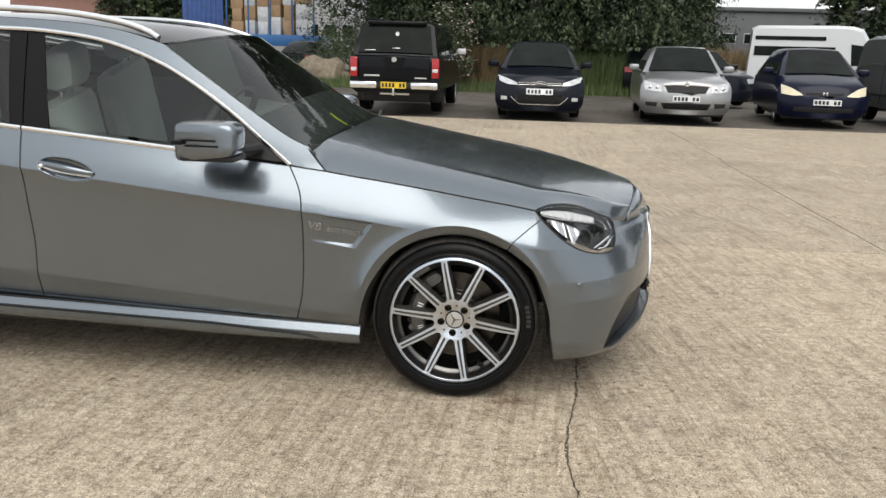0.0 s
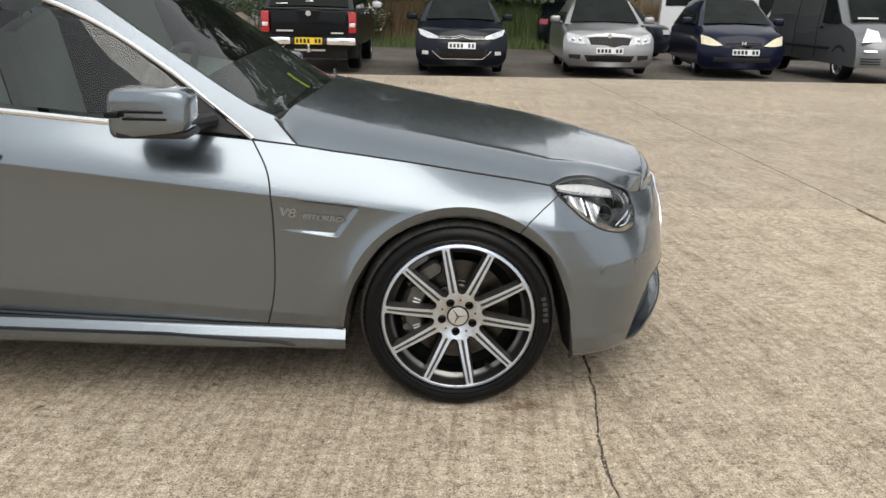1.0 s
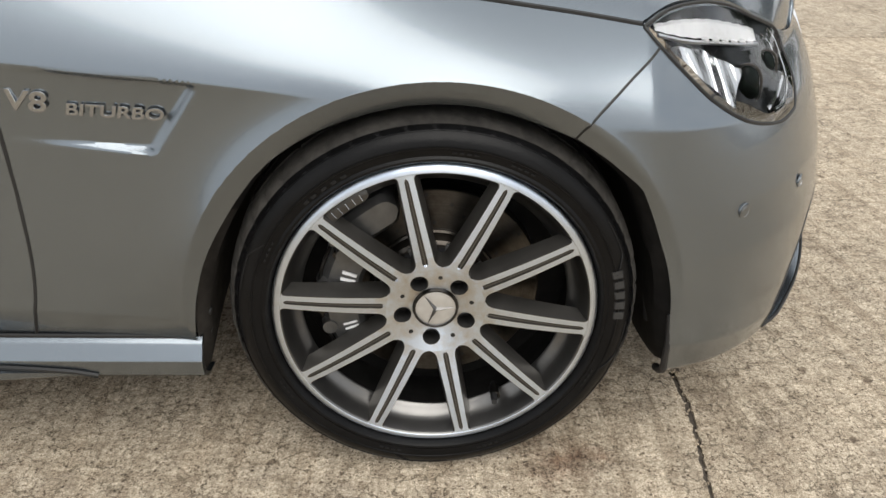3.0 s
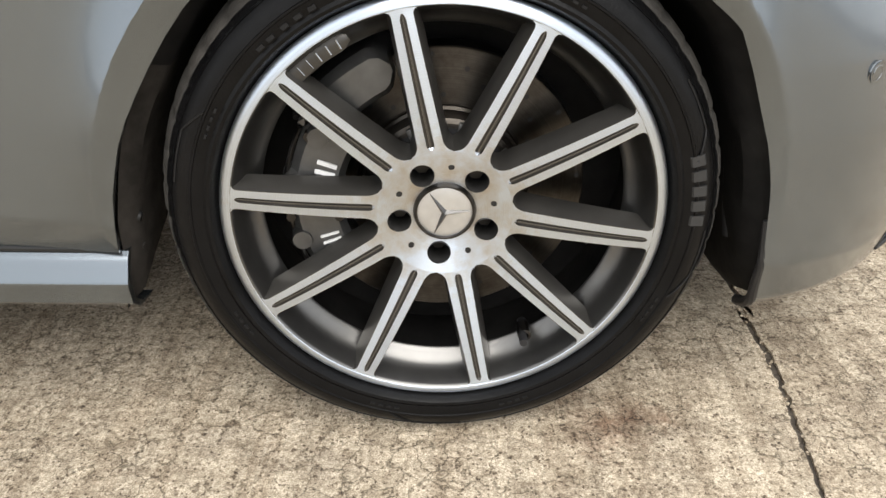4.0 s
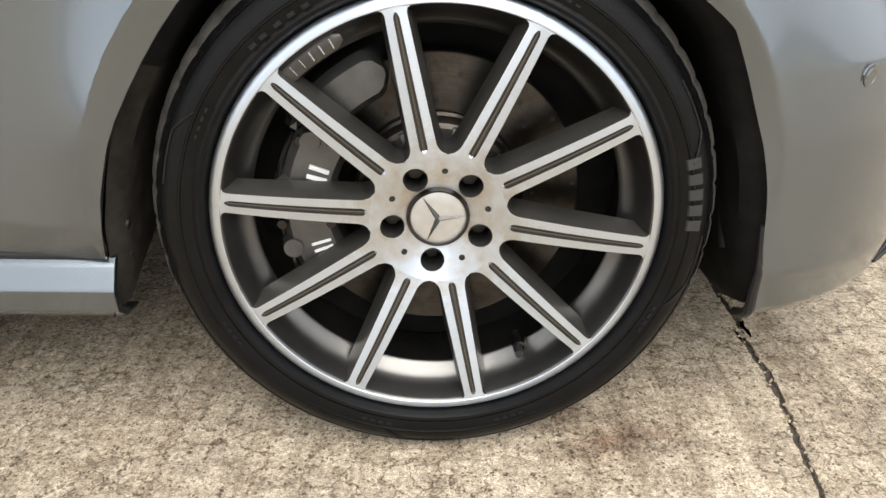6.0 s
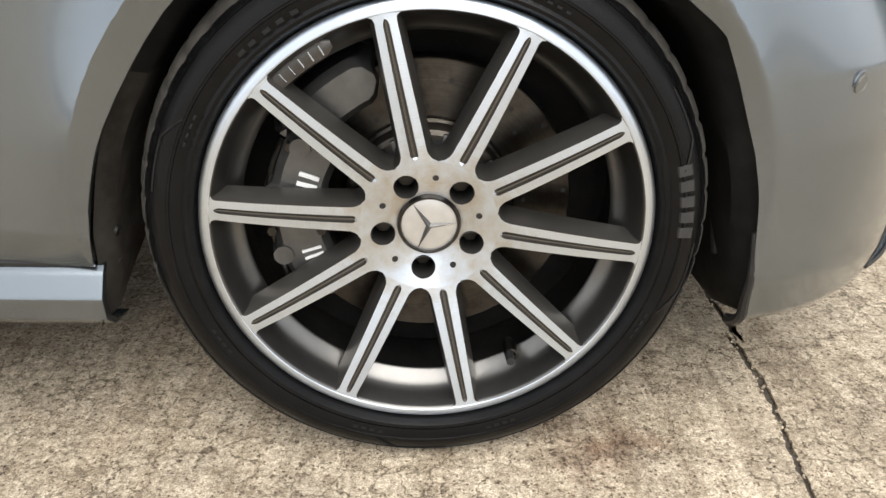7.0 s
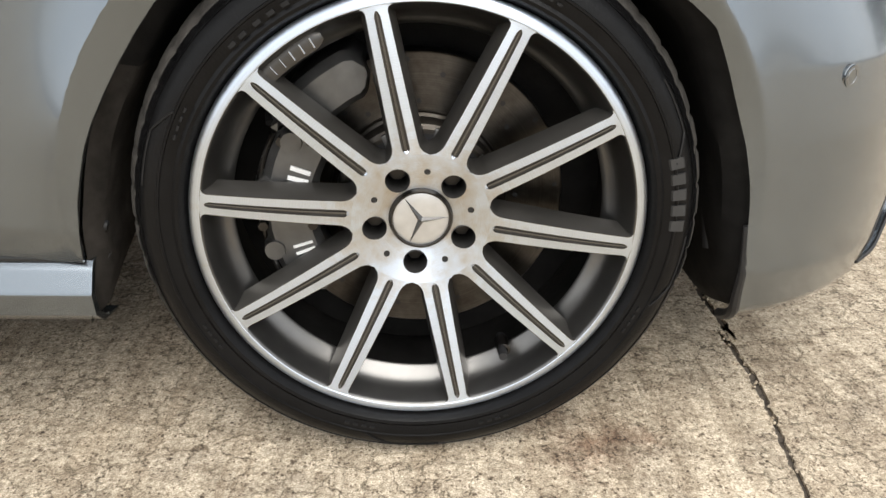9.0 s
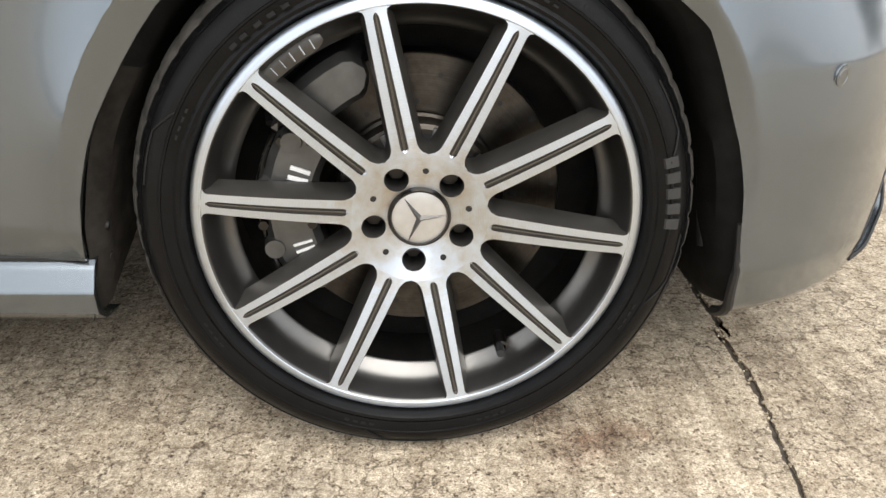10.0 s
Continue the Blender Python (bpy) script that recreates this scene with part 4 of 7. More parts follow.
def spoke_mesh():
    """One spoke along +x: machined face with a grooved middle, dark flanks."""
    n = 64
    rows, fm = [], []
    for i in range(n + 1):
        t = i / n
        r = R_HUB + (R_LIP - R_HUB) * t
        w = 0.0150 - 0.0036 * t
        e0, e1 = (r - R_HUB) / 0.014, (R_LIP - r) / 0.008
        if e0 < 1:
            w += (math.pi * R_HUB / 10 - 0.0150) * (1 - math.sqrt(max(0, 1 - (1 - e0) ** 2)))
        if e1 < 1:
            w += 0.007 * (1 - math.sqrt(max(0, 1 - (1 - e1) ** 2)))
        y = DISH * (1 - t) ** 1.9
        g = 0.0046 - 0.0014 * t
        ends = min(1.0, max(0.0, (t - 0.02) / 0.03), max(0.0, (0.965 - t) / 0.03)) if 0.02 < t < 0.965 else 0.0
        g *= 0.25 + 0.75 * math.sqrt(ends)
        d = 0.0034 * min(1.0, 2 * ends)
        back = 0.044 - 0.012 * t
        sec = [(-w - 0.0065, y + back), (-w - 0.0008, y + 0.0022), (-w, y + 0.0006), (-g, y), (-g * 0.75, y + d), (-g * 0.30, y + d), (-g * 0.2, y + d * 0.45), (g * 0.2, y + d * 0.45), (g * 0.30, y + d), (g * 0.75, y + d),
               (g, y), (w, y + 0.0006), (w + 0.0008, y + 0.0022), (w + 0.0065, y + back)]
        rows.append([(r * math.cos(a / r), yy, r * math.sin(a / r)) for a, yy in sec])
    verts = [p for row in rows for p in row]
    m = len(rows[0])
    faces = []
    for i in range(n):
        for j in range(m - 1):
            faces.append((i * m + j, i * m + j + 1, (i + 1) * m + j + 1, (i + 1) * m + j))
            fm.append(1 if j in (0, 1, 11, 12) else ((2 if j == 6 else 1) if 3 <= j <= 9 and 0.02 < i / n < 0.955 else 0))
    me = bpy.data.meshes.new("spoke")
    me.from_pydata(verts, [], faces)
    for mm in (MACHINED, DARKMETAL, BARREL):
        me.materials.append(mm)
    me.polygons.foreach_set("material_index", fm)
    me.polygons.foreach_set("use_smooth", [True] * len(me.polygons))
    me.set_sharp_from_angle(angle=radians(30))
    return me


SPOKE = spoke_mesh()
HUB_SLOPE = 0.21


def hub_plate(wheel, lugs, pins):
    """The dished hub face as a ring grid, its cells drawn onto the rims of the bolt and pin holes."""
    holes = [(x, z, 0.0142) for x, z in lugs] + [(x, z, 0.0037) for x, z in pins]
    na, nr, r0 = 300, 35, 0.0372
    step = (R_HUB - r0) / nr
    verts, faces, inside = [], [], []
    for j in range(nr + 1):
        for i in range(na):
            w, r = 2 * math.pi * i / na, r0 + step * j
            x, z, hit = r * math.cos(w), r * math.sin(w), False
            for hx, hz, hr in holes:
                d = math.hypot(x - hx, z - hz)
                if 0 < d < hr + 0.6 * step:
                    k = hr / d
                    x, z, hit = hx + (x - hx) * k, hz + (z - hz) * k, d < hr + 0.6 * step
            inside.append(hit)
            verts.append((x, DISH + HUB_SLOPE * (R_HUB - math.hypot(x, z)), z))
    for j in range(nr):
        for i in range(na):
            f = (j * na + i, (j + 1) * na + i, (j + 1) * na + (i + 1) % na, j * na + (i + 1) % na)
            if not all(inside[k] for k in f):
                faces.append(f)
    obj("hub_face", verts, faces, MACHINED, wheel, "stained machined hub face", smooth="edges")




marks_of = {}


def alloy_wheel(parent, m, detail=True):
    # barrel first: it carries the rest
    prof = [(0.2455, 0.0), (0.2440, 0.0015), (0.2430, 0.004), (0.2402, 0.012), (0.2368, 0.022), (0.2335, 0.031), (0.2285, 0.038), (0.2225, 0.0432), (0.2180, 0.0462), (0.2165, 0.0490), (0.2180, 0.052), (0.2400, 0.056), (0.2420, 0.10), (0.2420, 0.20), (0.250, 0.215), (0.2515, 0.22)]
    # behind the inner ledge the barrel is coloured black for its deep shade
    wheel = lathe("wheel", prof, BARREL, parent, "machined ten-spoke alloy wheel with dark pockets", 160, mats=[BARREL, LINER_AND_SHADE], pick=lambda i, j: 1 if j > 9 else 0)
    wheel.matrix_basis = m
    lathe("rim_lip", [(0.2455, 0.0), (0.2466, -0.0006), (0.2500, -0.0002), (0.2535, 0.0009), (0.2562, 0.0024), (0.2580, 0.0046), (0.2588, 0.0080), (0.2575, 0.013), (0.2530, 0.016)], MACHINED, wheel, "bright machined rim lip", 200)
    for k in range(10):
        sp = new("spoke", SPOKE)
        sp.parent = wheel
        sp.matrix_basis = Matrix.Rotation(-(LUG0 + radians(18 + 36 * k)), 4, "Y")
    lugs = [(0.0545 * math.cos(LUG0 + radians(72 * k)), 0.0545 * math.sin(LUG0 + radians(72 * k))) for k in range(5)]
    pins = [(0.0585 * math.cos(LUG0 + radians(36 + 72 * k)), 0.0585 * math.sin(LUG0 + radians(36 + 72 * k))) for k in range(5)]
    hub_plate(wheel, lugs, pins)
    for x, z in lugs:
        bm = bmesh.new()
        rod(bm, (x, DISH + 0.045, z), (x, DISH + 0.030, z), 0.0095, 0.0088, 6)
        part("wheel_bolt", bm, IRON, wheel)
        tb = lathe("bolt_hole", [(0.0143, -0.001), (0.0141, 0.0026), (0.0135, 0.040)], BOLTWELL, wheel, seg=24)
        tb.matrix_basis = pose(x, DISH + HUB_SLOPE * (R_HUB - 0.0545), z)
    for x, z in pins:
        ph = lathe("pin_hole", [(0.0, 0.0012), (0.0037, 0.0012)], SEAL, wheel, seg=16)
        ph.matrix_basis = pose(x, DISH + HUB_SLOPE * (R_HUB - 0.0585), z)
    lathe("hub_backing", [(0.0, DISH + 0.046), (0.090, DISH + 0.046)], BLACK, wheel, seg=32)
    CAP_Y = DISH + 0.0068
    cap = lathe("centre_cap", [(0.0, CAP_Y - 0.0030), (0.018, CAP_Y - 0.0027), (0.028, CAP_Y - 0.0020), (0.0322, CAP_Y - 0.001)], CAPMETAL, wheel, "silver centre cap", 64)
    lathe("cap_ring", [(0.0322, CAP_Y - 0.001), (0.0329, CAP_Y - 0.0040), (0.0348, CAP_Y - 0.0040), (0.0366, CAP_Y - 0.001), (0.0378, CAP_Y + 0.006)], IRON, wheel, "tarnished cap ring", 64)
    bm = bmesh.new()
    apex = bm.verts.new((0, CAP_Y - 0.0075, 0))
    for k in range(3):
        w = radians(5 + 120 * k)
        tip = bm.verts.new((0.0322 * math.cos(w), CAP_Y - 0.0032, 0.0322 * math.sin(w)))
        a = bm.verts.new((0.0040 * math.cos(w + 1.047), CAP_Y - 0.0028, 0.0040 * math.sin(w + 1.047)))
        b = bm.verts.new((0.0040 * math.cos(w - 1.047), CAP_Y - 0.0028, 0.0040 * math.sin(w - 1.047)))
        bm.faces.new((apex, tip, a))
        bm.faces.new((apex, b, tip))
    part("cap_emblem", bm, BARREL, wheel, "three plain raised arms", smooth=False)
    # valve on the barrel
    vw = radians(-60)
    bm = bmesh.new()
    c = Vector((0.208 * math.cos(vw), 0.024, 0.208 * math.sin(vw)))
    rod(bm, c + Vector((0, 0.03, 0)), c + Vector((-0.003, -0.010, 0.003)), 0.0062, 0.0052, 14)
    rod(bm, c + Vector((-0.003, -0.010, 0.003)), c + Vector((-0.004, -0.026, 0.005)), 0.0058, 0.0050, 12)
    part("valve", bm, BLACK, wheel, "black valve with cap")
    nut = lathe("valve_nut", [(0.0055, -0.004), (0.0085, -0.003), (0.0088, 0.004), (0.0088, 0.02)], IRON, wheel, seg=20)
    nut.matrix_basis = pose(*c)
    # maker's panel on the barrel, lettering as plain bars
    pl = []
    for wdeg in np.linspace(116, 139, 14):
        w = radians(wdeg)
        pl.append((0.2325 * math.cos(w), 0.014, 0.2325 * math.sin(w)))
    tube("barrel_plate", pl, lambda t: 0.0105 * min(1, 0.4 + 6 * min(t, 1 - t)), DARKMETAL, wheel, seg=8, flat=0.45)
    for k in range(6):
        w = radians(119 + 3.1 * k)
        a, b = Vector((0.2260 * math.cos(w), 0.0095, 0.2260 * math.sin(w))), Vector((0.2370 * math.cos(w), 0.0095, 0.2370 * math.sin(w)))
        bm = bmesh.new()
        rod(bm, a, b, 0.0011 if k < 3 else 0.0007, None, 6)
        part("plate_bar", bm, EMBLEM, wheel)
    # tyre
    prof = [(0.2530, 0.018), (0.2575, 0.0130), (0.2610, 0.0050), (0.2640, -0.0030), (0.2665, -0.0065), (0.2700, -0.0075), (0.2725, -0.0060), (0.2740, -0.0050), (0.2800, -0.0068), (0.2860, -0.0075), (0.2868, -0.0090), (0.2890, -0.0090), (0.2898, -0.0074),
            (0.2960, -0.0060), (0.3030, -0.0025), (0.3090, 0.0030), (0.3098, 0.0022), (0.3112, 0.0034), (0.3118, 0.0050), (0.3170, 0.0110), (0.3225, 0.0200), (0.3262, 0.0300), (0.3285, 0.0420), (0.3298, 0.060), (0.3230, 0.0615), (0.3230, 0.0690), (0.3302, 0.0705), (0.3306, 0.110),
            (0.3230, 0.1115), (0.3230, 0.1210), (0.3306, 0.1225), (0.3302, 0.160), (0.3230, 0.1615), (0.3230, 0.169), (0.3298, 0.1705), (0.3250, 0.205), (0.310, 0.226), (0.285, 0.234), (0.262, 0.226), (0.253, 0.215)]
    seg = 432

    def tread(i, j, r, y):
        if 18 <= j <= 23 and (i + (j - 18) // 2) % 9 < 2:
            r -= 0.0020 if j > 19 else 0.0008
            y += 0.002
        if j in (26, 27, 30, 31) and (i + j) % 12 == 0:
            r -= 0.004
        # the contact patch is pressed flat
        w = 2 * math.pi * i / seg
        if math.sin(w) < -0.97 and r * math.sin(w) < -(HUB - 0.001):
            r = (HUB - 0.001) / -math.sin(w)
        return r, y
    tyre = lathe("tyre", prof, RUBBER, wheel, "black low-profile tyre with dusty tread", seg, mats=[RUBBER, TREAD], pick=lambda i, j: 1 if 19 <= j <= 34 else 0, edit=tread)
    # raised sidewall marks: plain bars for the lettering, and chevron ribs

    def sidewall(r):
        return float(np.interp(r, [p[0] for p in prof[4:20]], [p[1] for p in prof[4:20]]))

    def bar(w0, r0, w1, r1, th, hgt=0.0020):
        bmv, bf = [], []
        pts = []
        for t in np.linspace(0, 1, 5):
            w, r = radians(w0 + (w1 - w0) * t), r0 + (r1 - r0) * t
            pts.append((r * math.cos(w), sidewall(r), r * math.sin(w)))
        for i in range(5):
            a = np.array(pts[min(i + 1, 4)]) - np.array(pts[max(i - 1, 0)])
            sd = np.array([-a[2], 0, a[0]])
            sd /= np.linalg.norm(sd)
            for k, hh in ((-1, 0.0006), (-0.8, -hgt), (0.8, -hgt), (1, 0.0006)):
                bmv.append(np.array(pts[i]) + sd * th * k + np.array([0, hh, 0]))
        for i in range(4):
            for k in range(3):
                bf.append((i * 4 + k, i * 4 + k + 1, i * 4 + k + 5, i * 4 + k + 4))
        bf += [(0, 1, 2, 3), (19, 18, 17, 16)]
        return bmv, bf
    marks = []
    if detail:
        for w0 in (16.3,):
            for k in range(5):
                marks.append((w0 - 3.75 * k, 0.2905, w0 - 3.75 * k - 2.5, 0.2905, 0.0088))
        for w0 in (60, 78, 150, 205, 250, 285, 330):
            for k in range(4):
                marks.append((w0 + 2.2 * k, 0.2800, w0 + 2.2 * k + 1.2, 0.2800, 0.0016))
        for w0 in (118, 121.5, 125, 129, 132):
            marks.append((w0, 0.2785, w0 + 1.8, 0.2785, 0.0028))
        for w0 in (21, 158, 262, 345):
            marks += [(w0, 0.3060, w0 - 5, 0.2930, 0.0011), (w0, 0.3060, w0 + 12, 0.3060, 0.0011), (w0 - 5, 0.2930, w0 - 6, 0.2895, 0.0011)]
    marks_of[wheel.name] = (bar, marks)
    return wheel


def drill_mesh():
    bm = bmesh.new()
    bmesh.ops.create_circle(bm, cap_ends=True, segments=10, radius=0.0032)
    me = bpy.data.meshes.new("drill_hole")
    bm.to_mesh(me)
    bm.free()
    me.materials.append(SEAL)
    return me


DRILL = drill_mesh()


def brake(parent, m, full=True):
    disc = lathe("brake_disc", [(0.060, 0.064), (0.094, 0.064), (0.099, 0.068), (0.101, 0.092), (0.1045, 0.0945), (0.1075, 0.0925), (0.1085, 0.0940)] + [(0.110 + 0.0030 * i, 0.0940 + (0.0003 if i % 2 else 0.0)) for i in range(22)] + [(0.1755, 0.094), (0.177, 0.096), (0.177, 0.126), (0.10, 0.126)], DISCFACE, parent, "drilled grooved iron brake disc", 96)
    disc.matrix_basis = m
    k = 0
    for ring, n, off in ((0.119, 12, 0.0), (0.136, 12, 0.17), (0.152, 12, 0.34), (0.168, 12, 0.08)):
        for i in range(n):
            w = off + 2 * math.pi * i / n
            ho = new("drill_hole", DRILL)
            ho.parent = disc
            ho.matrix_basis = pose(ring * math.cos(w), 0.0936, ring * math.sin(w), 90, 0, 0)
    for i in range(28):
        w = 2 * math.pi * i / 28
        bm = bmesh.new()
        box(bm, 0.076, 0.097, -0.0035, 0.0035, -0.002, 0.004, 0.001, Matrix.Rotation(-w, 4, "Y") @ pose(0, 0.064, 0, 90, 0, 0))
        part("hat_rib", bm, CALIPER, disc)
    # caliper wrapped over the trailing edge of the disc
    def arcblock(name, r0, r1, y0, y1, a0, a1, mat, par, n=18, bulge=0.0, lab=""):
        V, F = [], []
        for i in range(n + 1):
            t = i / n
            w = radians(a0 + (a1 - a0) * t)
            e = min(1, 5 * min(t, 1 - t) + 0.45)
            rm, rh = (r0 + r1) / 2, (r1 - r0) / 2 * e
            yb = y0 - bulge * math.sin(math.pi * t)
            for r, y in ((rm - rh, y1), (rm - rh, yb + 0.010), (rm - rh + 0.008, yb), (rm + rh - 0.010, yb), (rm + rh, yb + 0.012), (rm + rh, y1)):
                V.append((r * math.cos(w), y, r * math.sin(w)))
        for i in range(n):
            for j in range(5):
                F.append((i * 6 + j, i * 6 + j + 1, i * 6 + j + 7, i * 6 + j + 6))
        F += [tuple(range(6)), tuple(n * 6 + q for q in range(6))[::-1]]
        return obj(name, V, F, mat, par, lab, smooth="edges")
    cal = arcblock("brake_caliper", 0.122, 0.186, 0.052, 0.150, 140, 222, CALIPER, parent, 24, 0.004, "dirty grey brake caliper with white lettering")
    cal.matrix_basis = m
    arcblock("caliper_bridge", 0.182, 0.202, 0.060, 0.150, 118, 150, CALIPER, cal, 12)
    arcblock("caliper_bridge", 0.146, 0.203, 0.056, 0.150, 110, 143, CALIPER, cal, 12, 0.006, "smooth satin grey bridge")
    for w0, rr in ((150, 0.168), (171, 0.180), (196, 0.180), (214, 0.168)):
        w = radians(w0)
        bm = bmesh.new()
        rod(bm, (rr * math.cos(w), 0.075, rr * math.sin(w)), (rr * math.cos(w), 0.045, rr * math.sin(w)), 0.016, 0.012, 16)
        part("piston_housing", bm, CALIPER, cal)
    for w0 in (160.0, 164.5, 169.5, 172.8, 176.0, 197, 200.5, 204):
        w = radians(w0)
        wide = 0.0026 if w0 < 167 else 0.0017
        bm = bmesh.new()
        box(bm, 0.134, 0.158, 0.0465, 0.0505, -wide, wide, 0.0006, Matrix.Rotation(-w, 4, "Y"))
        part("caliper_bar", bm, WHITE, cal)
    for w0, rr, yy in ((146, 0.150, 0.050), (152, 0.178, 0.050), (186, 0.186, 0.048), (188, 0.128, 0.046), (218, 0.150, 0.050)):
        w = radians(w0)
        bm = bmesh.new()
        rod(bm, (rr * math.cos(w), 0.070, rr * math.sin(w)), (rr * math.cos(w), yy, rr * math.sin(w)), 0.0075, 0.0062, 6)
        part("caliper_bolt", bm, IRON, cal)
    tube("bleed_pipe", [(0.190 * math.cos(radians(w)), 0.062 - 0.006 * math.sin(radians(9 * w)), 0.190 * math.sin(radians(w))) for w in range(152, 216, 4)], 0.0030, IRON, cal, seg=6)
    tube("brake_hose", [(-0.10, 0.20, 0.24), (-0.16, 0.16, 0.17), (-0.175, 0.11, 0.13), (-0.17, 0.07, 0.10)], 0.006, BLACK, cal, seg=8)
    lathe("dust_shield", [(0.062, 0.150), (0.17, 0.152), (0.205, 0.146), (0.236, 0.150)], LINER_AND_SHADE, disc, "black pressed dust shield", 64)
    lathe("axle_hub", [(0.0, 0.07), (0.07, 0.07), (0.075, 0.10), (0.06, 0.20), (0.03, 0.38)], BLACK, disc, seg=32)


front = alloy_wheel(car, pose(0, 0, HUB))
brake(car, pose(0, 0, HUB))
for wx, far in ((0.0, True), (-2.874, False), (-2.874, True)):
    wcopy = copy_thing(front, pose(wx, 2 * YC if far else 0.0, HUB, 0, 0, 180 if far else 0))
    wcopy.parent = car
bar_of, mark_list = marks_of[front.name]
for mk in mark_list:
    v, f = bar_of(*mk)
    obj("sidewall_mark", v, f, LETTER if mk[4] > 0.006 else MOULDED, front, smooth=False)

# ---- ground ----
STAIN_X, STAIN_Y = 0.225, 2.875
def concrete(name, base=(0.655, 0.582, 0.465), lay=0.0):
    m = bpy.data.materials.new(name)
    m.use_nodes = True
    n, l = m.node_tree.nodes, m.node_tree.links
    p = n["Principled BSDF"]
    p.inputs["Roughness"].default_value = 0.88
    tc = n.new("ShaderNodeTexCoord")

    def noise_(scale, detail=6, rough=0.6, vec=None):
        t = n.new("ShaderNodeTexNoise")
        t.inputs["Scale"].default_value, t.inputs["Detail"].default_value, t.inputs["Roughness"].default_value = scale, detail, rough
        l.new(vec or tc.outputs["Object"], t.inputs["Vector"])
        return t.outputs["Fac"]

    def ramp(fac, a, b, ca, cb):
        r = n.new("ShaderNodeValToRGB")
        r.color_ramp.elements[0].position, r.color_ramp.elements[1].position = a, b
        r.color_ramp.elements[0].color, r.color_ramp.elements[1].color = (*ca, 1), (*cb, 1)
        l.new(fac, r.inputs["Fac"])
        return r.outputs["Color"]

    def mult(a, b, fac=1.0):
        x = n.new("ShaderNodeMix")
        x.data_type, x.blend_type = "RGBA", "MULTIPLY"
        x.inputs["Factor"].default_value = fac
        l.new(a, x.inputs["A"])
        l.new(b, x.inputs["B"])
        return x.outputs["Result"]

    def stretched(sx, sy, rot):
        turn, mp = n.new("ShaderNodeMapping"), n.new("ShaderNodeMapping")
        turn.inputs["Rotation"].default_value = (0, 0, radians(rot))
        mp.inputs["Scale"].default_value = (sx, sy, 1)
        l.new(tc.outputs["Object"], turn.inputs["Vector"])
        l.new(turn.outputs["Vector"], mp.inputs["Vector"])
        return mp.outputs["Vector"]

    def crazing(scale, width):
        vor = n.new("ShaderNodeTexVoronoi")
        vor.feature = "DISTANCE_TO_EDGE"
        vor.inputs["Scale"].default_value = scale
        wob = n.new("ShaderNodeVectorMath")
        wob.operation = "ADD"
        wn_ = n.new("ShaderNodeTexNoise")
        wn_.inputs["Scale"].default_value, wn_.inputs["Detail"].default_value = 2.2 * scale, 4
        sc = n.new("ShaderNodeVectorMath")
        sc.operation = "SCALE"
        sc.inputs["Scale"].default_value = 0.9 / scale
        l.new(tc.outputs["Object"], wn_.inputs["Vector"])
        l.new(wn_.outputs["Color"], sc.inputs[0])
        l.new(tc.outputs["Object"], wob.inputs[0])
        l.new(sc.outputs["Vector"], wob.inputs[1])
        l.new(wob.outputs["Vector"], vor.inputs["Vector"])
        return ramp(vor.outputs["Distance"], 0.0, width, (0, 0, 0), (1, 1, 1))

    def lift(a, fac):
        """Where fac is light, a is left out."""
        x = n.new("ShaderNodeMix")
        x.data_type, x.blend_type = "RGBA", "ADD"
        x.inputs["Factor"].default_value = 1.0
        x.clamp_result = True
        l.new(a, x.inputs["A"])
        l.new(fac, x.inputs["B"])
        return x.outputs["Result"]
    def specks(scale, size, share, dark):
        """Single small pits: cells whose own random value passes the share."""
        vor = n.new("ShaderNodeTexVoronoi")
        vor.inputs["Scale"].default_value = scale
        wv, ws, wa = n.new("ShaderNodeTexNoise"), n.new("ShaderNodeVectorMath"), n.new("ShaderNodeVectorMath")
        wv.inputs["Scale"].default_value, wv.inputs["Detail"].default_value = 1.6 * scale, 3
        ws.operation, wa.operation = "SCALE", "ADD"
        ws.inputs["Scale"].default_value = 1.1 / scale
        l.new(tc.outputs["Object"], wv.inputs["Vector"])
        l.new(wv.outputs["Color"], ws.inputs[0])
        l.new(tc.outputs["Object"], wa.inputs[0])
        l.new(ws.outputs["Vector"], wa.inputs[1])
        l.new(wa.outputs["Vector"], vor.inputs["Vector"])
        sp_ = n.new("ShaderNodeSeparateColor")
        l.new(vor.outputs["Color"], sp_.inputs["Color"])
        return lift(ramp(vor.outputs["Distance"], size * 0.55, size, dark, white), ramp(sp_.outputs["Red"], share, share + 0.05, (0, 0, 0), white))
    white = (1, 1, 1)
    # tamped ridges run across the car, broken into short scales
    ridge = noise_(1.0, 3, 0.55, stretched(21.0, 0.55, lay))
    ridge2 = noise_(1.0, 4, 0.6, stretched(52.0, 3.0, lay))
    scale_ = noise_(1.0, 4, 0.6, stretched(14.0, 40.0, lay))
    blotch = noise_(0.55, 6, 0.6)
    cloudy = noise_(3.2, 7, 0.65)
    mid = noise_(24.0, 7, 0.75)
    fine = noise_(130.0, 5, 0.75)
    broken = ramp(noise_(1.3, 4, 0.55), 0.40, 0.62, (0, 0, 0), (0.35, 0.35, 0.35))
    col = ramp(cloudy, 0.34, 0.66, tuple(c * k for c, k in zip(base, (0.90, 0.885, 0.865))), tuple(min(1, c * k) for c, k in zip(base, (1.06, 1.06, 1.06))))
    col = mult(col, ramp(blotch, 0.36, 0.60, (0.86, 0.86, 0.86), (1.03, 1.025, 1.02)))
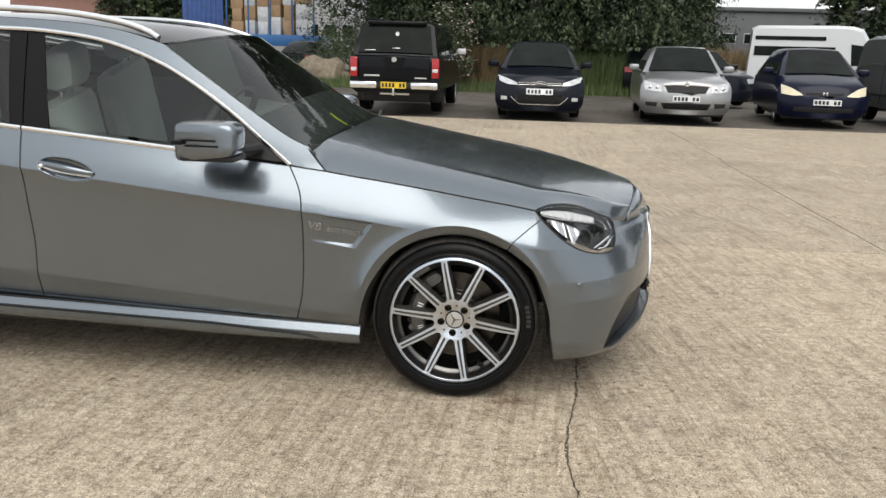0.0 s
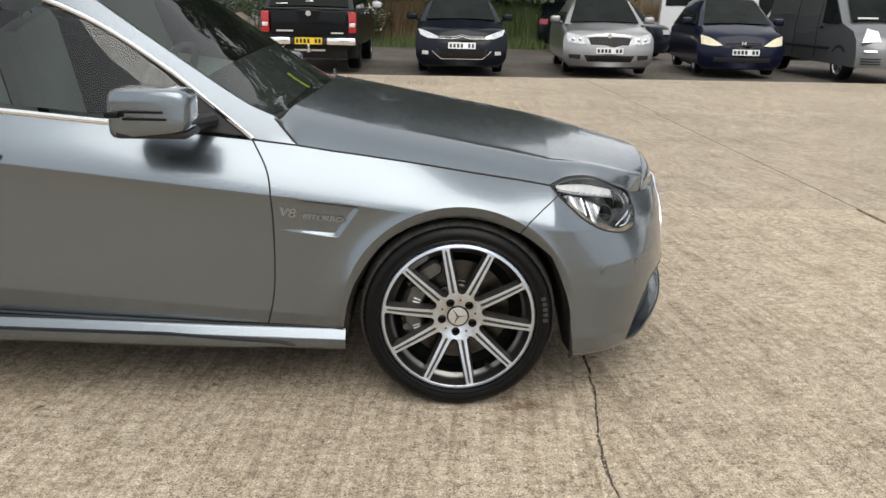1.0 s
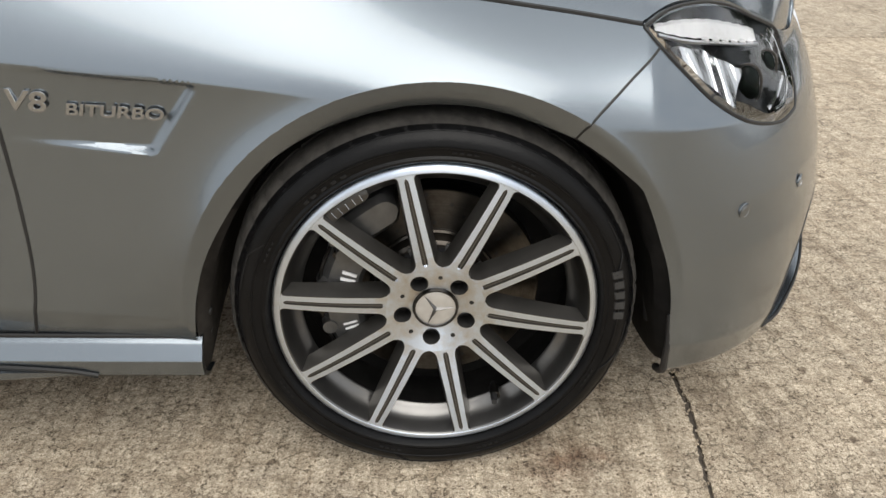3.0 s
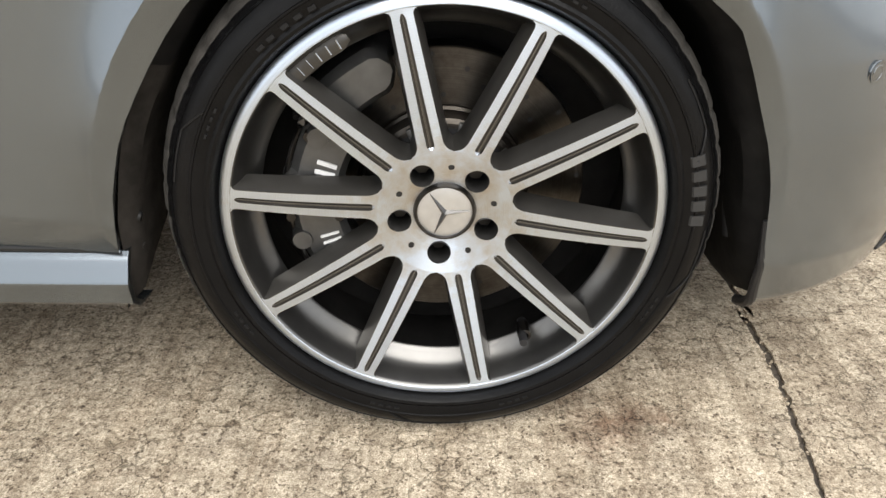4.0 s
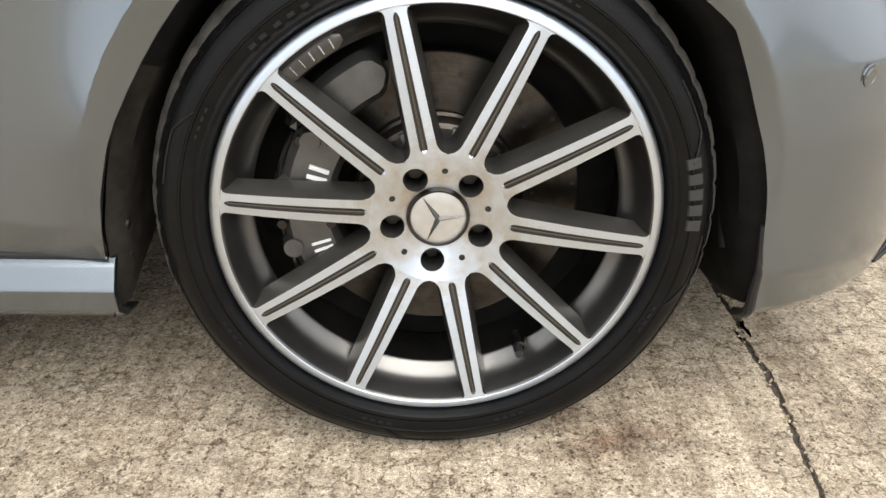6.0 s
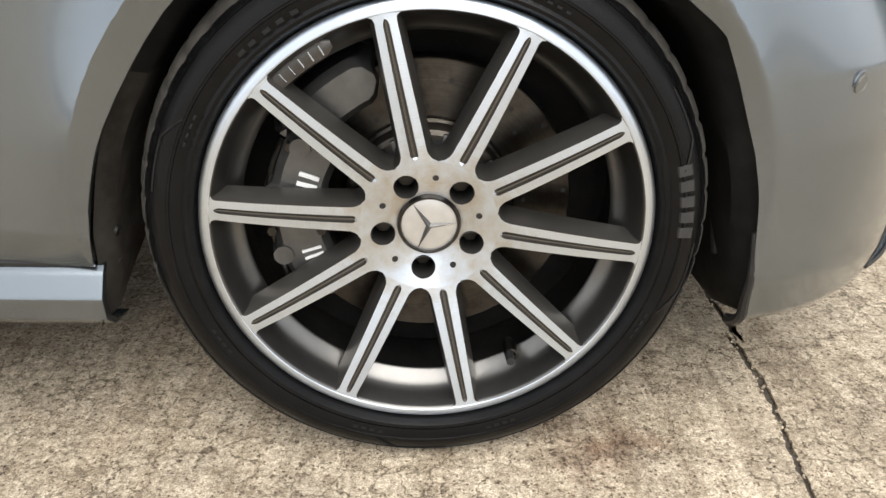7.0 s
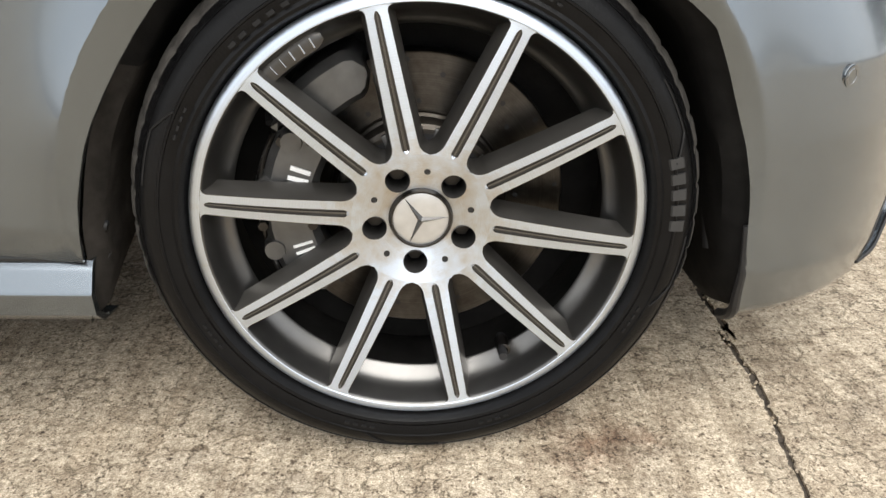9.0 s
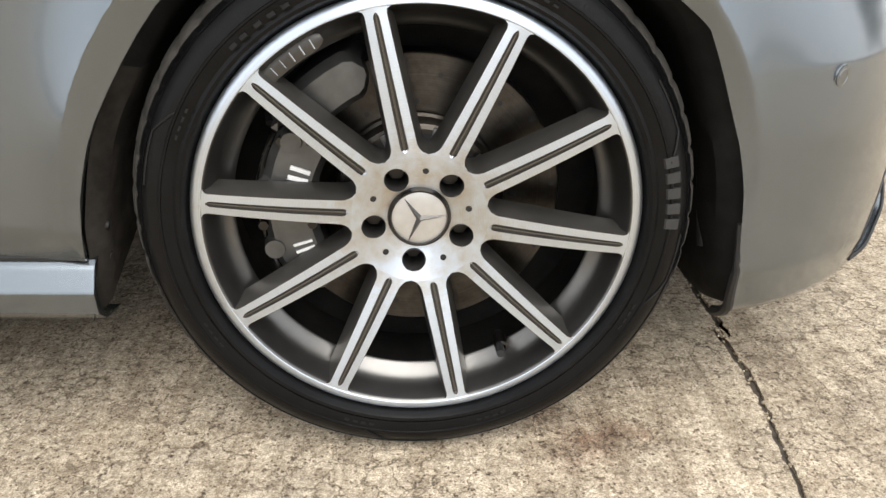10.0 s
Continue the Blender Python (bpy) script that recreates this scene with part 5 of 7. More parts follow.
    col = mult(col, lift(ramp(ridge, 0.40, 0.53, (0.58, 0.54, 0.50), (1.07, 1.07, 1.07)), broken), 0.48)
    col = mult(col, ramp(ridge2, 0.38, 0.54, (0.60, 0.57, 0.54), (1.07, 1.07, 1.07)), 0.42)
    col = mult(col, ramp(scale_, 0.40, 0.54, (0.66, 0.62, 0.58), (1.07, 1.07, 1.07)), 0.46)
    col = mult(col, ramp(mid, 0.40, 0.57, (0.60, 0.57, 0.53), (1.14, 1.14, 1.14)), 0.52)
    col = mult(col, ramp(fine, 0.41, 0.58, (0.50, 0.46, 0.41), (1.20, 1.20, 1.20)), 0.74)
    col = mult(col, ramp(noise_(420.0, 3, 0.65), 0.40, 0.58, (0.52, 0.48, 0.44), (1.16, 1.16, 1.16)), 0.80)
    col = mult(col, ramp(noise_(9.0, 7, 0.72), 0.34, 0.48, (0.66, 0.65, 0.65), white), 0.8)
    # crazing, and pits where the skin has gone
    col = mult(col, lift(crazing(24, 0.055), ramp(noise_(7.0, 6, 0.7), 0.46, 0.66, (0.16, 0.15, 0.13), (0.90, 0.90, 0.90))), 0.82)
    col = mult(col, lift(crazing(47, 0.060), ramp(noise_(5.0, 6, 0.7), 0.40, 0.54, (0.30, 0.27, 0.24), (0.95, 0.95, 0.95))), 0.70)
    col = mult(col, specks(185.0, 0.46, 0.26, (0.24, 0.20, 0.17)), 0.9)
    col = mult(col, specks(88.0, 0.36, 0.16, (0.26, 0.22, 0.19)), 0.9)
    col = mult(col, lift(specks(26.0, 0.30, 0.10, (0.34, 0.30, 0.27)), ramp(noise_(2.0, 3, 0.5), 0.45, 0.6, (0, 0, 0), white)), 0.9)
    # brown stain by the parked wheel
    near = n.new("ShaderNodeVectorMath")
    near.operation = "DISTANCE"
    near.inputs[1].default_value = (STAIN_X, STAIN_Y, 0)
    l.new(tc.outputs["Object"], near.inputs[0])
    worn = n.new("ShaderNodeMath")
    worn.operation = "MULTIPLY_ADD"
    worn.inputs[1].default_value = 0.45
    l.new(noise_(14.0, 7, 0.75), worn.inputs[0])
    l.new(near.outputs["Value"], worn.inputs[2])
    col = mult(col, ramp(worn.outputs[0], 0.22, 0.31, (0.42, 0.31, 0.26), white), 0.9)
    l.new(col, p.inputs["Base Color"])
    hsum = n.new("ShaderNodeMath")
    hsum.operation = "MULTIPLY_ADD"
    hsum.inputs[1].default_value = 0.5
    rsum = n.new("ShaderNodeMath")
    rsum.operation = "MULTIPLY_ADD"
    rsum.inputs[1].default_value = 0.9
    l.new(ridge, rsum.inputs[0])
    l.new(mid, rsum.inputs[2])
    l.new(fine, hsum.inputs[0])
    l.new(rsum.outputs[0], hsum.inputs[2])
    b = n.new("ShaderNodeBump")
    b.inputs["Strength"].default_value, b.inputs["Distance"].default_value = 0.75, 0.005
    l.new(hsum.outputs[0], b.inputs["Height"])
    l.new(b.outputs["Normal"], p.inputs["Normal"])
    return m


CONCRETE = concrete("worn_concrete", lay=4.0)
RIDGED = concrete("ridged_concrete", (0.655, 0.580, 0.462), -8.5)
GREYED = concrete("greyed_concrete", (0.59, 0.527, 0.425), -8.5)
CONCRETE2 = concrete("paler_concrete", (0.625, 0.560, 0.450))
DIRT = material("dusty_tarmac", (0.088, 0.076, 0.063), 0.95, vary=0.65, grain=(9.0, 0.6), bump=0.8, bump_scale=30)
JOINT = material("joint_filler", (0.085, 0.070, 0.056), 0.95, vary=0.6)
GRASS_SOIL = material("grassy_bank", (0.10, 0.105, 0.045), 0.95, vary=0.5, grain=(2.0, 0.4), bump=0.9, bump_scale=14)

R_BIG = 900.0
gv, gf = [(0, 0, -0.05)], []
for ring in (30, 120, R_BIG):
    for k in range(40):
        w = 2 * math.pi * k / 40
        gv.append((ring * math.cos(w), 10 + ring * math.sin(w), -0.05))
for k in range(40):
    k2 = (k + 1) % 40
    gf.append((0, 1 + k, 1 + k2))
    for r in range(2):
        gf.append((1 + 40 * r + k, 1 + 40 * (r + 1) + k, 1 + 40 * (r + 1) + k2, 1 + 40 * r + k2))
ground = tagged(obj("ground", gv, gf, DIRT, smooth=False), "dusty dark tarmac yard reaching the horizon", "ground", kind="structure")

yard = tagged(new("pavement"), "worn cream concrete yard slabs with cracked joints", "concrete", kind="structure")


def slab(outline, mat, z=0.0, thick=0.05):
    n = len(outline)
    c = [sum(p[k] for p in outline) / n for k in (0, 1)]
    bm = bmesh.new()
    top = [bm.verts.new((x, y, z)) for x, y in outline]
    low = [bm.verts.new((x, y, z - thick)) for x, y in outline]
    bm.faces.new(top)
    for i in range(n):
        bm.faces.new((top[i], low[i], low[(i + 1) % n], top[(i + 1) % n]))
    bmesh.ops.triangulate(bm, faces=[f for f in bm.faces if len(f.verts) > 4])
    return part("slab", bm, mat, yard, smooth=False)


rng = random.Random(5)


def wander(a, b, n, amp, seed):
    r = random.Random(seed)
    off, out = 0.0, []
    for i in range(n + 1):
        t = i / n
        off = 0.8 * off + r.uniform(-amp, amp)
        k = math.sin(math.pi * t) ** 0.3
        out.append((a[0] + (b[0] - a[0]) * t + off * k, a[1] + (b[1] - a[1]) * t))
    return out


# joints: x positions bend with the yard's own lines; a wandering crack takes one of them
def jx(k, y):
    return {0: -9.0, 1: -3.4, 3: 2.75 + 0.06 * (6.0 - y) * 0.5, 4: 7.6, 5: 13.0}[k]


crack_lo = [(0.44, 2.86 - 3.4), (0.475, 2.86 - 1.5), (0.462, 2.86 - 0.72), (0.452, 2.86 - 0.60), (0.444, 2.86 - 0.39), (0.456, 2.86 - 0.22), (0.475, 2.86 - 0.06), (0.487, 2.86 + 0.04), (0.503, 2.86 + 0.15), (0.507, 2.86 + 0.29), (0.521, 2.86 + 0.36), (0.55, 2.86 + 1.5), (0.60, 2.86 + 3.0)]
cr = spline(crack_lo)
def rough_line(y, seed):
    return sum(noise.noise((y * f, seed, 0.5)) / f ** 0.42 for f in (3.0, 9.0, 25.0, 70.0, 180.0))


Y0, Y1, Y2, Y3 = -6.0, 5.88, 11.1, 16.6
g = 0.006
crack, left, right = [], [], []
for t in np.linspace(0, 1, 1300):
    q = cr(t)
    y = float(q[1])
    x = float(q[0]) + 0.014 * rough_line(y, 1.0)
    open_ = 0.0018 + 0.0018 * sm(1.6, 2.0, y) + 0.0070 * max(0.0, noise.noise((y * 5.0, 0.0, 3.0)))
    crack.append((x, y))
    left.append((x - open_ - 0.011 * max(0.0, rough_line(y, 9.0)), y))
    right.append((x + open_ + 0.012 * max(0.0, rough_line(y, 17.0)), y))
for row in (crack, left, right):
    row[0], row[-1] = (row[0][0], -0.54), (row[-1][0], Y1)
yA = -0.54
slab([(jx(1, yA) + g, yA + g)] + [(left[0][0], yA + g)] + left[1:-1] + [(left[-1][0], Y1 - g), (jx(1, Y1) + g, Y1 - g)], CONCRETE)
slab([(right[0][0], yA + g), (2.95 - g, yA + g), (2.90 - g, Y1 - g), (right[-1][0], Y1 - g)] + right[-2:0:-1], RIDGED)
xs = [-14.0, -8.8, -3.4, 2.93, 8.4, 14.0, 20.0]
ys = [-30.0, -18.0, -6.0, yA, Y1, Y2, Y3]
for a in range(len(xs) - 1):
    for b in range(len(ys) - 1):
        if b == 3 and xs[a] == -3.4:
            continue
        sk = 0.05
        slab([(xs[a] + g, ys[b] + g), (xs[a + 1] - g, ys[b] + g), (xs[a + 1] - sk * (b > 3) - g, ys[b + 1] - g), (xs[a] - sk * (b > 3) + g, ys[b + 1] - g)], CONCRETE2 if b == 5 else GREYED if b == 4 else (RIDGED if xs[a] > 2 else CONCRETE))

# crumbs and dirt lying in the crack
fill_v, fill_f = [], []
for i, q in enumerate(crack):
    fill_v += [(q[0] - 0.02, q[1], -0.0055 + 0.005 * noise.noise((q[1] * 90, 0, 0))), (q[0] + 0.02, q[1], -0.0055 + 0.005 * noise.noise((q[1] * 90, 5, 0)))]
    if i:
        fill_f.append((2 * i - 2, 2 * i - 1, 2 * i + 1, 2 * i))
obj("crack_filling", fill_v, fill_f, JOINT, yard, "dark dirt in the crack", smooth=False)
rc = random.Random(3)
bm = bmesh.new()
for _ in range(500):
    q = crack[rc.randrange(30, len(crack) - 30)]
    r_ = rc.uniform(0.001, 0.0035)
    mt = Matrix.Translation((q[0] + rc.gauss(0, 0.010), q[1] + rc.uniform(-0.01, 0.01), r_ * 0.4)) @ Euler((rc.random() * 6, rc.random() * 6, 0)).to_matrix().to_4x4()
    bmesh.ops.create_icosphere(bm, subdivisions=1, radius=r_, matrix=mt)
gr_ = part("grit", bm, CONCRETE, None, smooth=False)
tagged(gr_, "loose concrete grit along the crack", "grit", kind="stuff")

# ---- parked vehicles: local -y is the front, x across, z up ----
NAVY = car_paint("navy_paint", (0.004, 0.006, 0.012), 0.30, 0.1, 0.22, 0.15)
DEEPBLUE = car_paint("deep_blue_paint", (0.003, 0.005, 0.020), 0.30, 0.1, 0.20, 0.15)
SILVER = car_paint("silver_paint", (0.30, 0.305, 0.31), 0.36, 0.75)
BLACKPAINT = car_paint("black_paint", (0.003, 0.004, 0.006), 0.30, 0.0, 0.18, 0.12)
VANGREY = car_paint("grey_van_paint", (0.15, 0.155, 0.16), 0.38, 0.6)
VANWHITE = car_paint("white_van_paint", (0.60, 0.61, 0.62), 0.35, 0.0)
LAMPGLASS = material("clear_lamp", (0.62, 0.64, 0.66), 0.12, 0.3, coat=0.8, vary=0.5, grain=(60, 20))
LAMPYELLOW = material("clouded_lamp", (0.70, 0.64, 0.46), 0.25, 0.0, coat=0.4, vary=0.25, grain=(40, 12))
REDLAMP = material("red_lamp", (0.34, 0.010, 0.014), 0.15, coat=0.6, vary=0.4, grain=(50, 20))
PLATEWHITE = material("white_plate", (0.72, 0.73, 0.74), 0.4, vary=0.05)
PLATEYELLOW = material("yellow_plate", (0.72, 0.48, 0.02), 0.4, vary=0.05)
PLATEINK = material("plate_black", (0.01, 0.01, 0.01), 0.5, vary=0.1)
HUBCAP = material("silver_hubcap", (0.45, 0.46, 0.47), 0.35, 0.6, vary=0.15)


class Shell:
    """A car's body by its side view and its plan."""

    def __init__(self, L, W, H, nose_z, cowl, belt, screen_top, roof_end, tail_top, deck, sill=0.175, lean=0.45, nose_a=0.25, tail_a=0.22, roof_w=0.66, box_tail=False):
        self.L, self.W, self.H, self.nose_z, self.cowl, self.belt, self.screen_top = L, W, H, nose_z, cowl, belt, screen_top
        self.roof_end, self.tail_top, self.deck, self.sill, self.lean = roof_end, tail_top, deck, sill, lean
        self.nose_a, self.tail_a, self.roof_w, self.box_tail = nose_a, tail_a, roof_w, box_tail

    def width(self, y):
        k = 1.0
        if y < self.nose_a:
            k = max(0.02, y / self.nose_a) ** (1 / 3)
        if y > self.L - self.tail_a:
            k = min(k, max(0.02, (self.L - y) / self.tail_a) ** (1 / 3))
        return self.W / 2 * k

    def front(self, x, z, d=0.0):
        return (x, self.nose_a * min(1, abs(x) / (self.W / 2)) ** 3 + self.lean * max(0, z - 0.52) + 0.25 * max(0, 0.35 - z) - d, z)

    def back(self, x, z, d=0.0):
        return (x, self.L - self.tail_a * min(1, abs(x) / (self.W / 2)) ** 3 - 0.10 * max(0, z - 0.6) + d, z)

    def body(self, mat, parent):
        ks = [0.25, 0.45, 0.62, 0.78, 0.9, 1.0]
        ys = [self.nose_a * k ** 3 for k in ks] + list(np.linspace(self.nose_a, self.L - self.tail_a, 26))[1:-1] + [self.L - self.tail_a * k ** 3 for k in ks[::-1]]
        verts, faces = [], []
        for y in ys:
            w = self.width(y)
            if y < self.cowl[0]:
                t = y / self.cowl[0]
                top = self.nose_z + (self.cowl[1] - self.nose_z) * t ** 0.75
                sh = top - 0.05 - 0.03 * t
            elif y > self.roof_end[0] and not self.box_tail:
                t = (y - self.roof_end[0]) / (self.L - self.roof_end[0])
                top = self.belt + (self.deck - self.belt) * t
                sh = top - 0.03
            else:
                top, sh = self.belt + 0.02, self.belt
            sec = [(0.0, self.sill), (0.86, self.sill), (0.94, self.sill + 0.05), (0.985, self.sill + 0.16), (1.0, 0.52), (0.995, 0.5 * (0.52 + sh)), (0.975, sh - 0.05), (0.93, sh), (0.80, 0.5 * (sh + top) + 0.015), (0.45, top + 0.005), (0.0, top + 0.02)]
            f = max(0.0, 1 - y / 1.0)
            b = max(0.0, 1 - (self.L - y) / 0.8)
            for kx, z in sec:
                yy = y + f * (self.lean * max(0, z - 0.52) + 0.25 * max(0, 0.35 - z)) - b * 0.10 * max(0, z - 0.6)
                verts.append((-w * kx, yy, z))
            for kx, z in sec[-2:0:-1]:
                yy = y + f * (self.lean * max(0, z - 0.52) + 0.25 * max(0, 0.35 - z)) - b * 0.10 * max(0, z - 0.6)
                verts.append((w * kx, yy, z))
        m = 20
        n = len(ys)
        # wheel openings: leave out flank faces round the axles
        for i in range(n - 1):
            for j in range(m):
                j2 = (j + 1) % m
                faces.append((i * m + j, i * m + j2, (i + 1) * m + j2, (i + 1) * m + j))
        faces += [tuple(range(m))[::-1], tuple((n - 1) * m + j for j in range(m))]
        return obj("body", verts, faces, mat, parent, smooth="edges")

    def cabin(self, mat, parent):
        c, s, r, t = self.cowl[0], self.screen_top, self.roof_end, self.tail_top
        st = [(c, 0.0), (c + (s[0] - c) * 0.5, 0.475), (s[0], 0.95), (s[0] + 0.25, 1.0), ((s[0] + r[0]) / 2, 1.0), (r[0] - 0.1, 0.97), (r[0], 0.90), ((r[0] + t) / 2, 0.5), (t, 0.0)]
        verts, faces = [], []
        for y, h in st:
            z0 = self.belt
            zt = z0 + (self.H - z0) * h
            wb, wr = self.W / 2 * 0.92, self.W / 2 * (0.92 + (self.roof_w / 0.9 * 0.9 - 0.92) * h)
            for kx, z in ((wb, z0 - 0.02), (wb + (wr - wb) * 0.55, z0 + (zt - z0) * 0.6), (wr, zt - 0.05 * h), (wr * 0.86, zt), (0, zt + 0.02 * h)):
                verts.append((-kx, y, z))
            for kx, z in ((wr * 0.86, zt), (wr, zt - 0.05 * h), (wb + (wr - wb) * 0.55, z0 + (zt - z0) * 0.6), (wb, z0 - 0.02)):
                verts.append((kx, y, z))
        m, n = 9, len(st)
        for i in range(n - 1):
            for j in range(m - 1):
                faces.append((i * m + j, i * m + j + 1, (i + 1) * m + j + 1, (i + 1) * m + j))
        return obj("cabin", verts, faces, mat, parent, smooth="edges")

    def screen(self, y0, y1, z0, z1, w0, w1, out, mat, parent, name, label=""):
        """A bowed pane across the car from (y0, z0) up to (y1, z1)."""
        def fn(a, b, d):
            w = w0 + (w1 - w0) * b
            y = y0 + (y1 - y0) * b
            nrm = Vector((0, -(z1 - z0), (y1 - y0))) if out > 0 else Vector((0, z1 - z0, y0 - y1))
            nrm.normalize()
            q = Vector((a * w, y, z0 + (z1 - z0) * b + 0.02 * (1 - a * a))) + nrm * (0.030 - d)
            return tuple(q)
        return sheet(name, line((-1, 0), (1, 0)), line((-1, 1), (1, 1)), line((-1, 0), (-1, 1)), line((1, 0), (1, 1)), fn, 14, 6, mat, parent, label, depth=0.012)


def on(f, name, pts_lo, pts_hi, mat, parent, d=0.012, label="", nu=10, nv=4):
    """A fitting laid on a face of the body, between a lower and an upper edge, both from left to right."""
    a, b = spline(pts_lo), spline(pts_hi)
    return sheet(name, a, b, line(a(0), b(0)), line(a(1), b(1)), lambda x, z, dd: f(x, z, d - dd), nu, nv, mat, parent, label, depth=d + 0.02)


def plate(f, x, z, parent, mat, w=0.26, h=0.055, d=0.03):
    p = on(f, "number_plate", [(x - w, z - h), (x + w, z - h)], [(x - w, z + h), (x + w, z + h)], mat, parent, d, nu=6, nv=1)
    for k in range(7):
        if k == 4:
            continue
        xx = x - w * 0.82 + k * w * 0.272
        on(f, "plate_bar", [(xx - 0.022, z - h * 0.62), (xx + 0.022, z - h * 0.62)], [(xx - 0.022, z + h * 0.62), (xx + 0.022, z + h * 0.62)], PLATEINK, p, d + 0.004, nu=1, nv=1)


def road_wheel(parent, x, y, r=0.31, w=0.2, capmat=None, spokes=7):
    s = 1 if x > 0 else -1
    prof = [(r * 0.66, 0.02), (r * 0.72, 0.0), (r * 0.90, 0.005), (r * 0.98, 0.025), (r, 0.05), (r, w - 0.05), (r * 0.97, w - 0.01), (r * 0.7, w)]
    t = lathe("wheel", prof, RUBBER, parent, "black road tyre with silver rim", 40)
    t.matrix_basis = pose(x, y, r, 0, 0, -90 if s < 0 else 90)
    rim = lathe("rim", [(0.0, 0.03), (r * 0.2, 0.025), (r * 0.28, 0.045), (r * 0.58, 0.030), (r * 0.64, 0.012), (r * 0.68, 0.012), (r * 0.68, 0.05)], capmat or HUBCAP, t, seg=40,
                mats=[capmat or HUBCAP, SEAL], pick=lambda i, j: 1 if j == 2 and i % 8 in (0, 1, 2) else 0)
    arch = lathe("arch_gap", [(r * 1.14, -0.004), (r * 0.95, -0.004)], SEAL, t, seg=24, arc=(0, 180))


def side_mirror(parent, x, y, z, mat):
    s = 1 if x > 0 else -1
    bm = bmesh.new()
    box(bm, x - 0.11, x + 0.11, y - 0.055, y + 0.055, z - 0.07, z + 0.07, 0.045)
    rod(bm, (x - s * 0.08, y + 0.02, z - 0.05), (x - s * 0.19, y + 0.05, z - 0.08), 0.02)
    part("wing_mirror", bm, mat, parent)


def side_glass(sh, parent, y0, y1, y2, y3, mat=None, name="side_window"):
    """Flank panes: lower edge y0 to y1, upper edge y2 to y3."""
    for s in (-1, 1):
        z0, z1 = sh.belt + 0.03, sh.H - 0.10
        wb, wr = sh.W / 2 * 0.92, sh.W / 2 * (0.92 + (sh.roof_w - 0.92) * 0.97)

        def fn(a, b, d):
            return (s * (wb + (wr - wb) * b + 0.018 - d), a, z0 + (z1 - z0) * b)
        sheet(name, line((y0, 0), (y1, 0)), line((y2, 1), (y3, 1)), line((y0, 0), (y2, 1)), line((y1, 0), (y3, 1)), fn, 6, 4, mat or DARKGLASS, parent, depth=0.014)


def hatch(label, m, mat, spec, plate_mat=PLATEWHITE):
    c = thing("hatchback" if spec["kind"] != "saloon" else "saloon_car", label, "car", m @ Matrix.Diagonal((1.04, 1, 1.06, 1)), "parked cars")
    sh = Shell(**spec["shell"])
    sh.body(mat, c)
    sh.cabin(mat, c)
    cw, stp = sh.cowl, sh.screen_top
    sh.screen(cw[0] + 0.03, stp[0] - 0.06, sh.belt + 0.02, sh.H - 0.06, sh.W / 2 * 0.79, sh.W / 2 * 0.59, 0.22, DARKGLASS, c, "windscreen", "dark reflecting windscreen")
    side_glass(sh, c, cw[0] + 0.25, (cw[0] + sh.roof_end[0]) / 2 + 0.1, stp[0] + 0.08, (stp[0] + sh.roof_end[0]) / 2)
    side_glass(sh, c, (cw[0] + sh.roof_end[0]) / 2 + 0.2, sh.roof_end[0] + 0.15, (stp[0] + sh.roof_end[0]) / 2 + 0.1, sh.roof_end[0] - 0.1)
    boxpart("underbody", -sh.W / 2 + 0.14, sh.W / 2 - 0.14, 0.30, sh.L - 0.3, 0.13, 0.30, SEAL, c, 0.01)
    for x in (-sh.W / 2 + 0.05, sh.W / 2 - 0.05):
        for y in (0.86, 0.86 + spec["base"]):
            road_wheel(c, x, y, spec.get("r", 0.31))
    for s in (-1, 1):
        side_mirror(c, s * (sh.W / 2 + 0.09), cw[0] + 0.42, sh.belt + 0.09, spec.get("mirror", mat))
    return c, sh


# dark hatchback with chrome chevron bars
c, sh = hatch("dark navy hatchback facing the yard with chrome grille bars", pose(0.50, 16.95, 0), NAVY, dict(kind="hatch", base=2.6, r=0.325, shell=dict(
    L=4.33, W=1.78, H=1.49, nose_z=0.80, cowl=(1.05, 0.98), belt=0.95, screen_top=(1.95, 1.45), roof_end=(3.6, 1.42), tail_top=4.15, deck=0.95, lean=0.55)))
f = sh.front
for s in (-1, 1):
    hl = [(s * 0.44, 0.655), (s * 0.62, 0.66), (s * 0.80, 0.72)] if s > 0 else [(-0.80, 0.72), (-0.62, 0.66), (-0.44, 0.655)]
    hh = [(s * 0.46, 0.70), (s * 0.66, 0.775), (s * 0.84, 0.83)] if s > 0 else [(-0.84, 0.83), (-0.66, 0.775), (-0.46, 0.70)]
    on(f, "headlamp", hl, hh, LAMPGLASS, c, 0.015)
    x0 = s * 0.70
    on(f, "fog_lamp", [(x0 - 0.06, 0.365), (x0 + 0.06, 0.365)], [(x0 - 0.06, 0.43), (x0 + 0.06, 0.43)], LAMPGLASS, c, 0.015, nu=4, nv=2)
    for zz, dz in ((0.70, 0.0), (0.665, 0.0)):
        tube("chrome_bar", [f(s * x, zz - 0.01 + 0.035 * max(0, 1 - x / 0.14), 0.022) for x in np.linspace(0.0, 0.43, 10)], 0.009, CHROME, c, seg=6)
    tube("chrome_bar", [f(s * x, 0.29 + 0.16 * max(0, (x - 0.38) / 0.20) ** 1.3, 0.020) for x in np.linspace(0.0, 0.56, 14)], 0.010, CHROME, c, seg=6)
on(f, "upper_grille", [(-0.44, 0.63), (0.44, 0.63)], [(-0.44, 0.71), (0.44, 0.71)], BLACK, c, 0.010)
